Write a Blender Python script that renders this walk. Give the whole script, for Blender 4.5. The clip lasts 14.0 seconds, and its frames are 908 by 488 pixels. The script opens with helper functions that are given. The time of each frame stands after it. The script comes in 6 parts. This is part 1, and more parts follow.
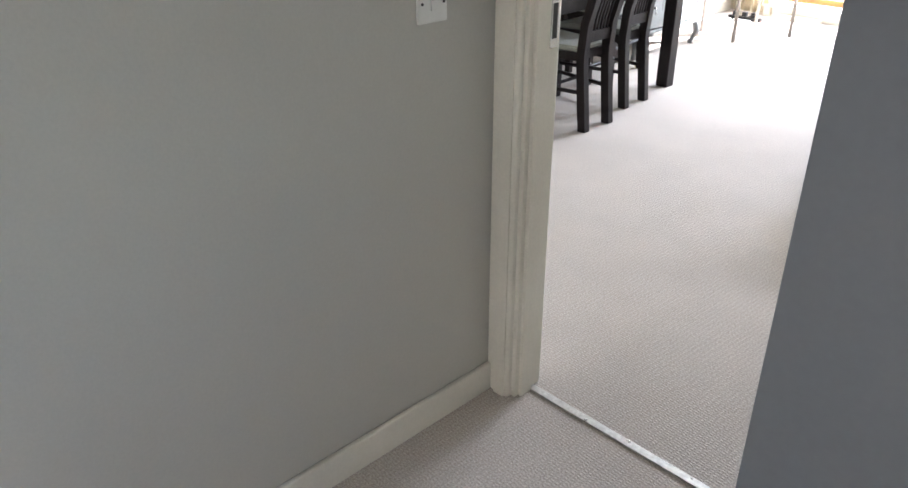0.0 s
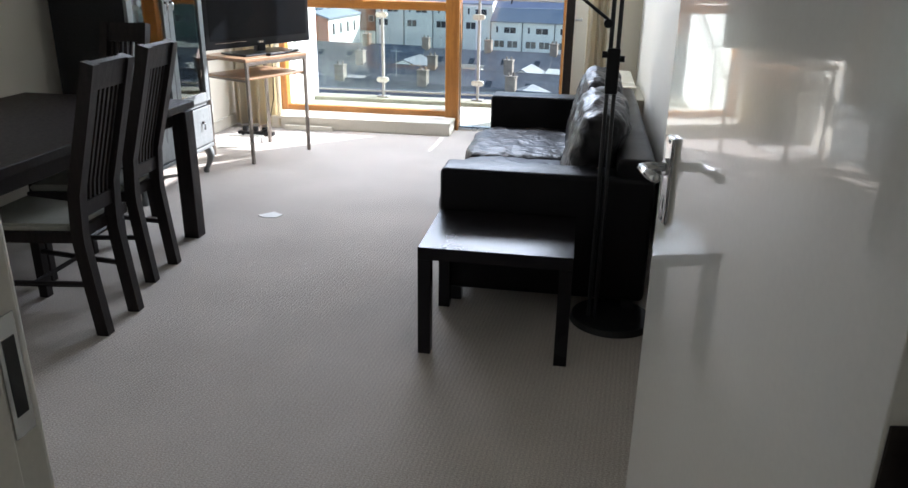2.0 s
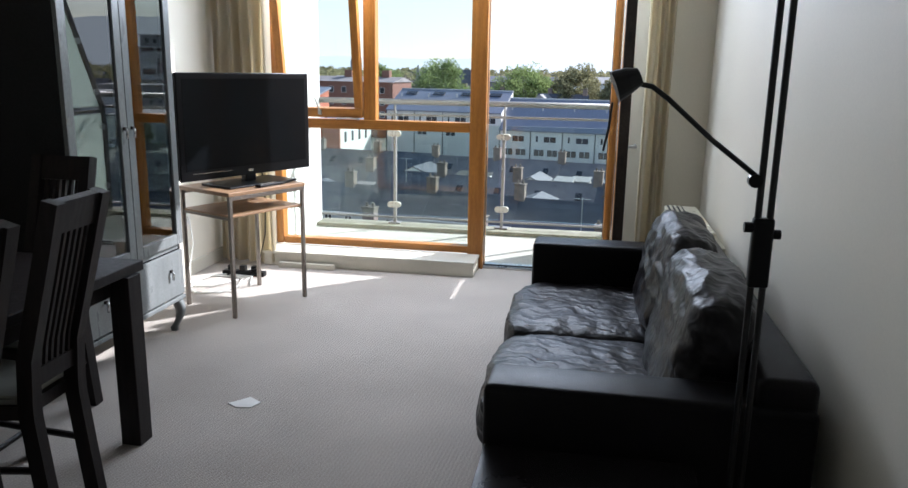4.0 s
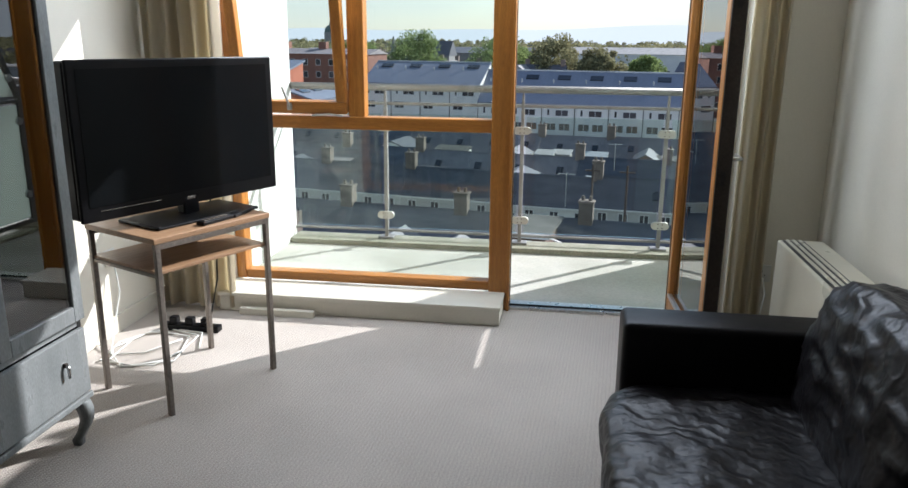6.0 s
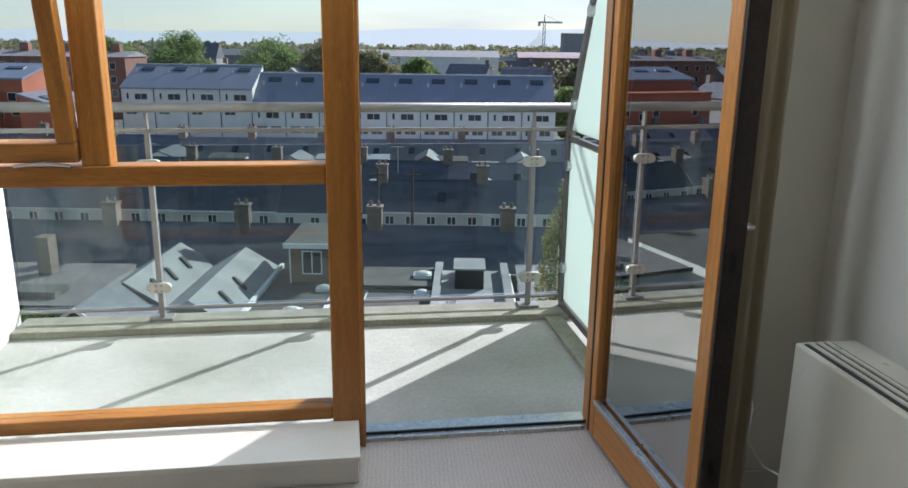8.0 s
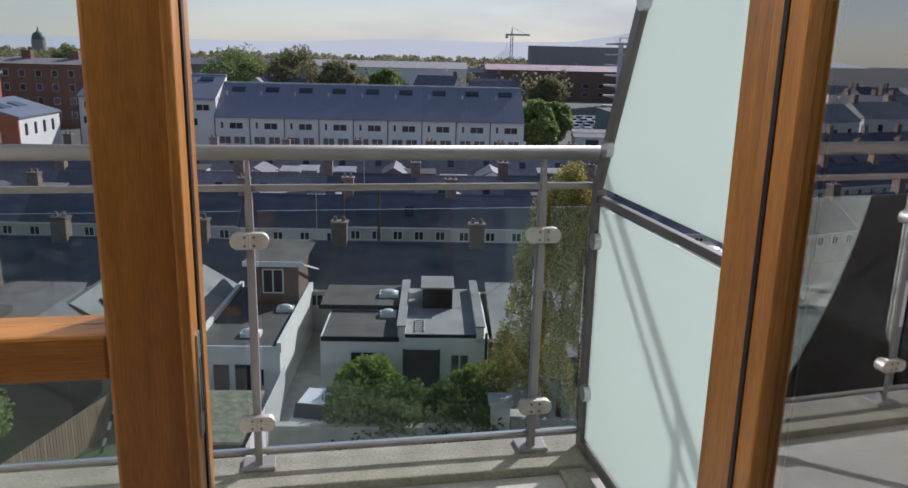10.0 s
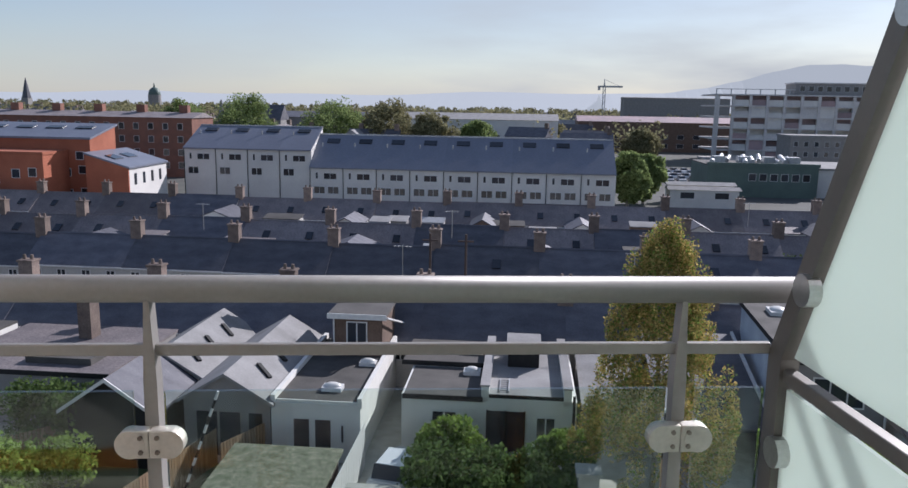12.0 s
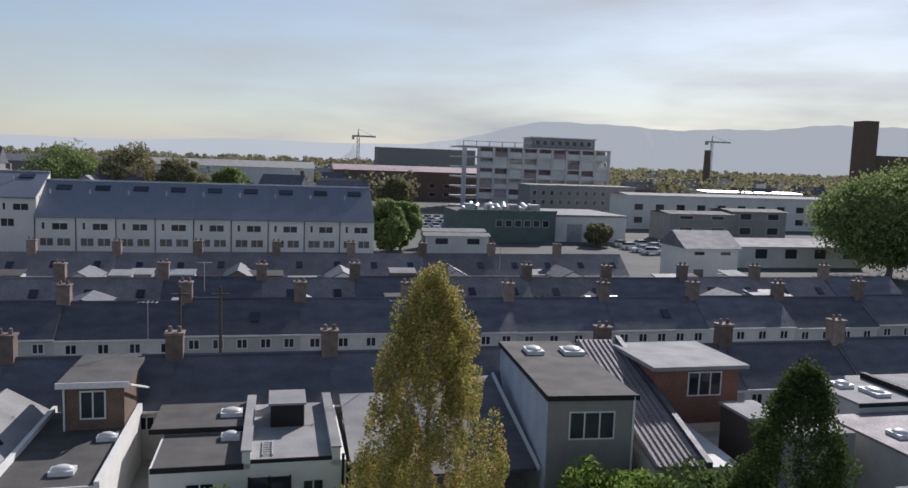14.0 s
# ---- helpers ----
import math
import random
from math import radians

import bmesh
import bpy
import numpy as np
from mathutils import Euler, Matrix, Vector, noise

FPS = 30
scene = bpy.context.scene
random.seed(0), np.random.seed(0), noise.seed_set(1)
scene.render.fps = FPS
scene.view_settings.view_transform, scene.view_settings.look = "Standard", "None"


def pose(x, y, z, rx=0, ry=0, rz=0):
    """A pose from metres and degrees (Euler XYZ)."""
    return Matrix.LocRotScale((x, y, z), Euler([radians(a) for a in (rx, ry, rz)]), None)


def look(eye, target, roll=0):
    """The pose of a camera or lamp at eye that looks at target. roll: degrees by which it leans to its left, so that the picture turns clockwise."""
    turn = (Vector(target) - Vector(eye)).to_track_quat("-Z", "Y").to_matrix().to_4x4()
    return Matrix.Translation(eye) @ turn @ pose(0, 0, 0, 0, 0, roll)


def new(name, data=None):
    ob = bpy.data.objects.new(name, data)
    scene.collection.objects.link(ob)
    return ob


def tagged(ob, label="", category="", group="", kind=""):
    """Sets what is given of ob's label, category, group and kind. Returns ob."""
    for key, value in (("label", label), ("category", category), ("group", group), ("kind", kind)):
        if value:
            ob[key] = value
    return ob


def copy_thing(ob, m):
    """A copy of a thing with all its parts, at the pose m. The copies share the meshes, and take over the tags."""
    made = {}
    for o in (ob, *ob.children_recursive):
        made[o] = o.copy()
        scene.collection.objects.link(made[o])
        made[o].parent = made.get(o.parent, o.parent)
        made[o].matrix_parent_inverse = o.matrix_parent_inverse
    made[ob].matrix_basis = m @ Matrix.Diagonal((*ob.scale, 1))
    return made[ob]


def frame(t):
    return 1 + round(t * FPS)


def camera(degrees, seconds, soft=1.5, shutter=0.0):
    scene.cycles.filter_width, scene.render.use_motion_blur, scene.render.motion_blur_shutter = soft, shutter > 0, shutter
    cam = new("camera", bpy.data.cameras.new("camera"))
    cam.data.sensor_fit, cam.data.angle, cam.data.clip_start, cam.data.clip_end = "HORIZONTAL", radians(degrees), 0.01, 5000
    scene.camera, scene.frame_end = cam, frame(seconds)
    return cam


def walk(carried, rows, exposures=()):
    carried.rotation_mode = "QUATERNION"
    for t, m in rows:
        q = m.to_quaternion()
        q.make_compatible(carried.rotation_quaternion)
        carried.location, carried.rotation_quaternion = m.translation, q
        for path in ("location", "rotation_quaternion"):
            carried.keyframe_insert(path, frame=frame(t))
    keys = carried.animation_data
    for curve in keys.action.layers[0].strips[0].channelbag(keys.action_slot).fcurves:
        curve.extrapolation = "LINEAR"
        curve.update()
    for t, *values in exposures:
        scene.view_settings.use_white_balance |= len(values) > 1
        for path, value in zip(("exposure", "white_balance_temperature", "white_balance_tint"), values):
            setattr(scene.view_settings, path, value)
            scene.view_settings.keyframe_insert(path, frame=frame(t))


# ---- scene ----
cam = camera(61.2, 14.0)
PATH = [
    (0, (0.309, -0.265, 1.463), (-0.971, 0.966, 0.544), -0.2),
    (0.5, (0.053, -0.04, 1.426), (-0.906, 1.459, 0.514), 2.0),
    (0.7, (-0.03, 0.036, 1.436), (-0.874, 1.616, 0.546), 1.4),
    (1, (-0.127, 0.173, 1.445), (-0.777, 1.867, 0.605), 1.9),
    (1.5, (-0.294, 0.417, 1.462), (-0.656, 2.245, 0.737), 1.0),
    (2, (-0.359, 0.647, 1.479), (-0.66, 2.496, 0.777), 0.9),
    (2.5, (-0.398, 0.952, 1.482), (-0.706, 2.808, 0.803), 1.2),
    (3, (-0.479, 1.259, 1.484), (-0.793, 3.158, 0.94), 1.1),
    (3.5, (-0.579, 1.511, 1.506), (-0.894, 3.433, 1.05), 0.7),
    (3.7, (-0.617, 1.61, 1.502), (-0.955, 3.53, 1.056), 1.0),
    (5.8, (-1.088, 3.034, 1.519), (-1.417, 4.942, 1.019), 0.9),
    (6, (-1.152, 3.185, 1.538), (-1.431, 5.098, 1.023), 0.5),
    (6.5, (-1.317, 3.54, 1.521), (-1.408, 5.473, 1.017), 0.5),
    (7, (-1.407, 3.942, 1.53), (-1.378, 5.879, 1.033), 0.6),
    (7.5, (-1.472, 4.339, 1.507), (-1.306, 6.271, 1.018), 0.8),
    (8, (-1.5, 4.72, 1.525), (-1.225, 6.636, 1.021), 0.7),
    (8.2, (-1.469, 4.883, 1.508), (-1.184, 6.798, 1.008), 0.8),
    (10.3, (-1.238, 6.552, 1.524), (-0.876, 8.464, 1.06), 1.3),
    (10.5, (-1.215, 6.703, 1.543), (-0.854, 8.625, 1.123), 1.2),
    (11, (-1.141, 7.031, 1.557), (-0.816, 8.965, 1.166), 1.1),
    (11.5, (-1.016, 7.302, 1.571), (-0.828, 9.262, 1.22), 0.7),
    (12, (-0.994, 7.541, 1.539), (-0.864, 9.505, 1.186), 1.0),
    (12.5, (-1.001, 7.761, 1.535), (-0.9, 9.71, 1.098), 1.1),
    (13, (-0.995, 8.055, 1.5), (-0.907, 10.027, 1.18), 1.0),
    (13.5, (-0.978, 8.47, 1.438), (-0.827, 10.451, 1.211), 1.1),
    (14, (-0.975, 8.83, 1.39), (-0.237, 10.676, 1.176), 2.0),
]
EXPOSURES = [(0, 3.92, 5850, 15), (0.5, 2.85, 5850, 15), (1.0, 2.6, 5850, 14), (1.5, 2.22, 5800, 14), (2.0, 2.2, 5750, 13), (3.0, 1.85, 5750, 12), (3.7, 1.5, 5700, 12), (6.0, 1.02, 5850, 10), (7.0, 0.87, 5800, 10), (8.2, 0.74, 5650, 11), (10.3, 0.2, 5900, 20), (12, 0.32, 5850, 18), (12.6, 0.42, 5850, 18), (13.0, 0.44, 5850, 18), (13.5, 0.0, 6000, 16), (14, 0.2, 6100, 16)]
walk(cam, [(t, look(e, g, r)) for t, e, g, r in PATH], EXPOSURES)

# ---------------------------------------------------------------- world, sun, window light
SUN_AZ, SUN_EL = 46.5, 30.0
world = bpy.data.worlds.new("world")
scene.world = world
world.use_nodes = True
wn, wl = world.node_tree.nodes, world.node_tree.links
wn.clear()
sky = wn.new("ShaderNodeTexSky")
sky.sky_type, sky.sun_disc = "NISHITA", False
sky.sun_elevation, sky.sun_rotation = radians(SUN_EL), radians(SUN_AZ)
sky.air_density, sky.dust_density, sky.ozone_density = 1.0, 0.35, 0.8
wco = wn.new("ShaderNodeTexCoord")
wmap = wn.new("ShaderNodeMapping")
wmap.inputs["Scale"].default_value = (1.2, 1.2, 6.0)
wnoise = wn.new("ShaderNodeTexNoise")
wnoise.inputs["Scale"].default_value, wnoise.inputs["Detail"].default_value = 2.2, 6
wramp = wn.new("ShaderNodeValToRGB")
wramp.color_ramp.elements[0].position, wramp.color_ramp.elements[1].position = 0.36, 0.72
wramp.color_ramp.elements[0].color = (0.24, 0.24, 0.24, 1)
wramp.color_ramp.elements[1].color = (0.85, 0.85, 0.85, 1)
wmix = wn.new("ShaderNodeMix")
wmix.data_type = "RGBA"
wmix.inputs["B"].default_value = (5.0, 5.2, 5.0, 1)
wbg, wout = wn.new("ShaderNodeBackground"), wn.new("ShaderNodeOutputWorld")
wbg.inputs["Strength"].default_value = 0.083
wl.new(wco.outputs["Generated"], wmap.inputs["Vector"])
wl.new(wmap.outputs["Vector"], wnoise.inputs["Vector"])
wl.new(wnoise.outputs["Fac"], wramp.inputs["Fac"])
wsep, whor, wdot, wsun, wmul, wadd = (wn.new("ShaderNode" + k) for k in ("SeparateXYZ", "MapRange", "VectorMath", "MapRange", "Math", "Math"))
whor.interpolation_type = "SMOOTHSTEP"
whor.inputs["From Min"].default_value, whor.inputs["From Max"].default_value = 0.0, 0.2
whor.inputs["To Min"].default_value, whor.inputs["To Max"].default_value = 0.32, 0.0
wdot.operation = "DOT_PRODUCT"
wdot.inputs[1].default_value = (math.sin(radians(SUN_AZ)), math.cos(radians(SUN_AZ)), 0.0)
wsun.inputs["From Min"].default_value, wsun.inputs["From Max"].default_value = 0.2, 1.0
wsun.inputs["To Min"].default_value, wsun.inputs["To Max"].default_value = 0.22, 1.1
wmul.operation, wadd.operation, wadd.use_clamp = "MULTIPLY", "ADD", True
wl.new(wco.outputs["Generated"], wsep.inputs["Vector"])
wl.new(wsep.outputs["Z"], whor.inputs["Value"])
wl.new(wco.outputs["Generated"], wdot.inputs[0])
wl.new(wdot.outputs["Value"], wsun.inputs["Value"])
wl.new(wramp.outputs["Color"], wmul.inputs[0])
wl.new(wsun.outputs["Result"], wmul.inputs[1])
wl.new(wmul.outputs["Value"], wadd.inputs[0])
wl.new(whor.outputs["Result"], wadd.inputs[1])
wl.new(wadd.outputs["Value"], wmix.inputs["Factor"])
wl.new(sky.outputs["Color"], wmix.inputs["A"])
wl.new(wmix.outputs["Result"], wbg.inputs["Color"])
wl.new(wbg.outputs["Background"], wout.inputs["Surface"])

sun = new("sun", bpy.data.lights.new("sun", "SUN"))
sun.data.energy, sun.data.angle, sun.data.color = 4.5, radians(0.55), (1.0, 0.94, 0.87)
saz, sel = radians(SUN_AZ), radians(SUN_EL)
sun.matrix_world = look((math.sin(saz) * math.cos(sel) * 60, math.cos(saz) * math.cos(sel) * 60 + 8, math.sin(sel) * 60), (0, 8, 0))

# daylight of the sky in the head of the glazing, above eye level
sky_light = new("window_daylight", bpy.data.lights.new("window_daylight", "AREA"))
sky_light.data.shape, sky_light.data.size, sky_light.data.size_y = "RECTANGLE", 2.4, 0.36
sky_light.data.energy, sky_light.data.color = 29, (0.92, 0.96, 1.0)
sky_light.matrix_world = look((-1.8, 7.4, 2.24), (-1.9, 4.2, 0.9))

# fill lamp added out of view to brighten the hall
hall_fill = new("hall_fill_lamp", bpy.data.lights.new("hall_fill_lamp", "AREA"))
hall_fill.data.shape, hall_fill.data.size, hall_fill.data.size_y = "RECTANGLE", 1.0, 1.1
hall_fill.data.energy, hall_fill.data.color = 0.23, (0.95, 0.97, 1.0)
hall_fill.matrix_world = look((1.28, -1.1, 1.5), (-0.9, -0.2, 1.1))


# ---------------------------------------------------------------- materials
def mk(name, c1, c2=None, rough=0.5, metal=0.0, scale=6.0, bump=0.0, bscale=80.0, fine=0.25, vary=0.0, coat=0.0, spec=0.5, stretch=None, rvar=0.1):
    m = bpy.data.materials.new(name)
    m.use_nodes = True
    n, l = m.node_tree.nodes, m.node_tree.links
    p = n["Principled BSDF"]
    c2 = c2 or tuple(c * 0.82 for c in c1)
    co = n.new("ShaderNodeTexCoord")
    src = co.outputs["Object"]
    if stretch:
        mp = n.new("ShaderNodeMapping")
        mp.inputs["Scale"].default_value = stretch
        l.new(src, mp.inputs["Vector"])
        src = mp.outputs["Vector"]
    big, small = n.new("ShaderNodeTexNoise"), n.new("ShaderNodeTexNoise")
    big.inputs["Scale"].default_value, big.inputs["Detail"].default_value = scale, 5
    small.inputs["Scale"].default_value, small.inputs["Detail"].default_value = bscale, 4
    l.new(src, big.inputs["Vector"])
    l.new(src, small.inputs["Vector"])
    ramp = n.new("ShaderNodeMapRange")
    ramp.inputs["From Min"].default_value, ramp.inputs["From Max"].default_value = 0.3, 0.7
    l.new(big.outputs["Fac"], ramp.inputs["Value"])
    mix = n.new("ShaderNodeMix")
    mix.data_type = "RGBA"
    mix.inputs["A"].default_value, mix.inputs["B"].default_value = (*c1, 1), (*c2, 1)
    l.new(ramp.outputs["Result"], mix.inputs["Factor"])
    fm = n.new("ShaderNodeMapRange")
    fm.inputs["From Min"].default_value, fm.inputs["From Max"].default_value = 0.25, 0.75
    fm.inputs["To Min"].default_value, fm.inputs["To Max"].default_value = 1 - fine, 1 + fine
    l.new(small.outputs["Fac"], fm.inputs["Value"])
    value = fm.outputs["Result"]
    if vary:
        info = n.new("ShaderNodeObjectInfo")
        vr = n.new("ShaderNodeMapRange")
        vr.inputs["To Min"].default_value, vr.inputs["To Max"].default_value = 1 - vary, 1 + vary
        l.new(info.outputs["Random"], vr.inputs["Value"])
        mu = n.new("ShaderNodeMath")
        mu.operation = "MULTIPLY"
        l.new(vr.outputs["Result"], mu.inputs[0])
        l.new(value, mu.inputs[1])
        value = mu.outputs["Value"]
    hsv = n.new("ShaderNodeHueSaturation")
    l.new(mix.outputs["Result"], hsv.inputs["Color"])
    l.new(value, hsv.inputs["Value"])
    l.new(hsv.outputs["Color"], p.inputs["Base Color"])
    rr = n.new("ShaderNodeMapRange")
    rr.inputs["To Min"].default_value, rr.inputs["To Max"].default_value = max(0.02, rough - rvar), min(1, rough + rvar)
    l.new(big.outputs["Fac"], rr.inputs["Value"])
    l.new(rr.outputs["Result"], p.inputs["Roughness"])
    p.inputs["Metallic"].default_value, p.inputs["Coat Weight"].default_value = metal, coat
    p.inputs["Specular IOR Level"].default_value = spec
    if bump:
        b = n.new("ShaderNodeBump")
        b.inputs["Strength"].default_value, b.inputs["Distance"].default_value = bump, 0.6 / bscale
        l.new(small.outputs["Fac"], b.inputs["Height"])
        l.new(b.outputs["Normal"], p.inputs["Normal"])
    return m


def glass(name, tint, gloss=(1, 1, 1), ior=1.45):
    m = bpy.data.materials.new(name)
    m.use_nodes = True
    n, l = m.node_tree.nodes, m.node_tree.links
    n.clear()
    out, mix, tr, gl, fr = (n.new("ShaderNode" + k) for k in ("OutputMaterial", "MixShader", "BsdfTransparent", "BsdfGlossy", "Fresnel"))
    tr.inputs["Color"].default_value, gl.inputs["Color"].default_value = (*tint, 1), (*gloss, 1)
    gl.inputs["Roughness"].default_value, fr.inputs["IOR"].default_value = 0.01, ior
    l.new(fr.outputs["Fac"], mix.inputs["Fac"])
    l.new(tr.outputs["BSDF"], mix.inputs[1])
    l.new(gl.outputs["BSDF"], mix.inputs[2])
    l.new(mix.outputs["Shader"], out.inputs["Surface"])
    return m


def frosted(name, through_colour, face):
    m = bpy.data.materials.new(name)
    m.use_nodes = True
    n, l = m.node_tree.nodes, m.node_tree.links
    n.clear()
    out, mix, tl, df, co, no, mr = (n.new("ShaderNode" + k) for k in ("OutputMaterial", "MixShader", "BsdfTranslucent", "BsdfDiffuse", "TexCoord", "TexNoise", "MapRange"))
    tl.inputs["Color"].default_value, df.inputs["Color"].default_value = (*through_colour, 1), (*face, 1)
    no.inputs["Scale"].default_value = 3
    mr.inputs["To Min"].default_value, mr.inputs["To Max"].default_value = 0.3, 0.4
    l.new(co.outputs["Object"], no.inputs["Vector"])
    l.new(no.outputs["Fac"], mr.inputs["Value"])
    l.new(mr.outputs["Result"], mix.inputs["Fac"])
    l.new(tl.outputs["BSDF"], mix.inputs[1])
    l.new(df.outputs["BSDF"], mix.inputs[2])
    l.new(mix.outputs["Shader"], out.inputs["Surface"])
    return m


def leafy(name, c1, c2, scale):
    """Leaves that let some light through, each a little different."""
    m = bpy.data.materials.new(name)
    m.use_nodes = True
    n, l = m.node_tree.nodes, m.node_tree.links
    n.clear()
    out, mix, tl, df, geo, co, no, cm, hs, mr = (n.new("ShaderNode" + k) for k in ("OutputMaterial", "MixShader", "BsdfTranslucent", "BsdfDiffuse", "NewGeometry", "TexCoord", "TexNoise", "Mix", "HueSaturation", "MapRange"))
    cm.data_type = "RGBA"
    cm.inputs["A"].default_value, cm.inputs["B"].default_value = (*c1, 1), (*c2, 1)
    no.inputs["Scale"].default_value = scale
    mr.inputs["To Min"].default_value, mr.inputs["To Max"].default_value = 0.55, 1.4
    l.new(co.outputs["Object"], no.inputs["Vector"])
    l.new(no.outputs["Fac"], cm.inputs["Factor"])
    l.new(geo.outputs["Random Per Island"], mr.inputs["Value"])
    l.new(cm.outputs["Result"], hs.inputs["Color"])
    l.new(mr.outputs["Result"], hs.inputs["Value"])
    for b in (tl, df):
        l.new(hs.outputs["Color"], b.inputs["Color"])
    mix.inputs["Fac"].default_value = 0.6
    l.new(tl.outputs["BSDF"], mix.inputs[1])
    l.new(df.outputs["BSDF"], mix.inputs[2])
    l.new(mix.outputs["Shader"], out.inputs["Surface"])
    return m


def carpet_material():
    """Loop-pile carpet: rows of small loops, a weave of two waves, broken by noise."""
    m = mk("carpet_loops", (0.495, 0.45, 0.405), (0.425, 0.385, 0.345), rough=0.95, scale=1.7, bscale=190, fine=0.35, spec=0.1, bump=0.7)
    n, l = m.node_tree.nodes, m.node_tree.links
    p = n["Principled BSDF"]
    co = n.new("ShaderNodeTexCoord")
    mp = n.new("ShaderNodeMapping")
    mp.inputs["Rotation"].default_value = (0, 0, radians(4))
    wa, wb = n.new("ShaderNodeTexWave"), n.new("ShaderNodeTexWave")
    wa.bands_direction, wb.bands_direction = "X", "Y"
    for w, s in ((wa, 19), (wb, 31)):
        w.inputs["Scale"].default_value, w.inputs["Distortion"].default_value = s, 2.6
        w.inputs["Detail"].default_value, w.inputs["Detail Scale"].default_value = 2, 3
        l.new(mp.outputs["Vector"], w.inputs["Vector"])
    l.new(co.outputs["Object"], mp.inputs["Vector"])
    mul = n.new("ShaderNodeMath")
    mul.operation = "MULTIPLY"
    l.new(wa.outputs["Fac"], mul.inputs[0])
    l.new(wb.outputs["Fac"], mul.inputs[1])
    b = n.new("ShaderNodeBump")
    b.inputs["Strength"].default_value, b.inputs["Distance"].default_value = 0.35, 0.005
    tone, deep = n.new("ShaderNodeMapRange"), n.new("ShaderNodeHueSaturation")
    tone.inputs["To Min"].default_value, tone.inputs["To Max"].default_value = 0.9, 1.08
    l.new(mul.outputs["Value"], tone.inputs["Value"])
    l.new(n["Hue/Saturation/Value"].outputs["Color"], deep.inputs["Color"])
    l.new(tone.outputs["Result"], deep.inputs["Value"])
    l.new(deep.outputs["Color"], p.inputs["Base Color"])
    l.new(mul.outputs["Value"], b.inputs["Height"])
    l.new(n["Bump"].outputs["Normal"], b.inputs["Normal"])
    l.new(b.outputs["Normal"], p.inputs["Normal"])
    return m


def crumpled_leather():
    """Soft black leather with sharp creases that run mostly one way."""
    m = mk("crumpled_black_leather", (0.008, 0.0065, 0.0075), (0.005, 0.004, 0.005), rough=0.4, spec=0.22, scale=7, bscale=300, bump=0.15, fine=0.1, rvar=0.07)
    n, l = m.node_tree.nodes, m.node_tree.links
    co, mp, wv = (n.new("ShaderNode" + k) for k in ("TexCoord", "Mapping", "TexWave"))
    mp.inputs["Rotation"].default_value = (0.35, 0.25, 0.4)
    wv.bands_direction = "Y"
    wv.inputs["Scale"].default_value, wv.inputs["Distortion"].default_value = 5.0, 12.0
    wv.inputs["Detail"].default_value, wv.inputs["Detail Scale"].default_value, wv.inputs["Detail Roughness"].default_value = 3.0, 1.3, 0.62
    l.new(co.outputs["Object"], mp.inputs["Vector"])
    l.new(mp.outputs["Vector"], wv.inputs["Vector"])
    b = n.new("ShaderNodeBump")
    b.inputs["Strength"].default_value, b.inputs["Distance"].default_value = 0.3, 0.007
    old = n["Bump"]
    l.new(wv.outputs["Fac"], b.inputs["Height"])
    l.new(old.outputs["Normal"], b.inputs["Normal"])
    l.new(b.outputs["Normal"], n["Principled BSDF"].inputs["Normal"])
    return m


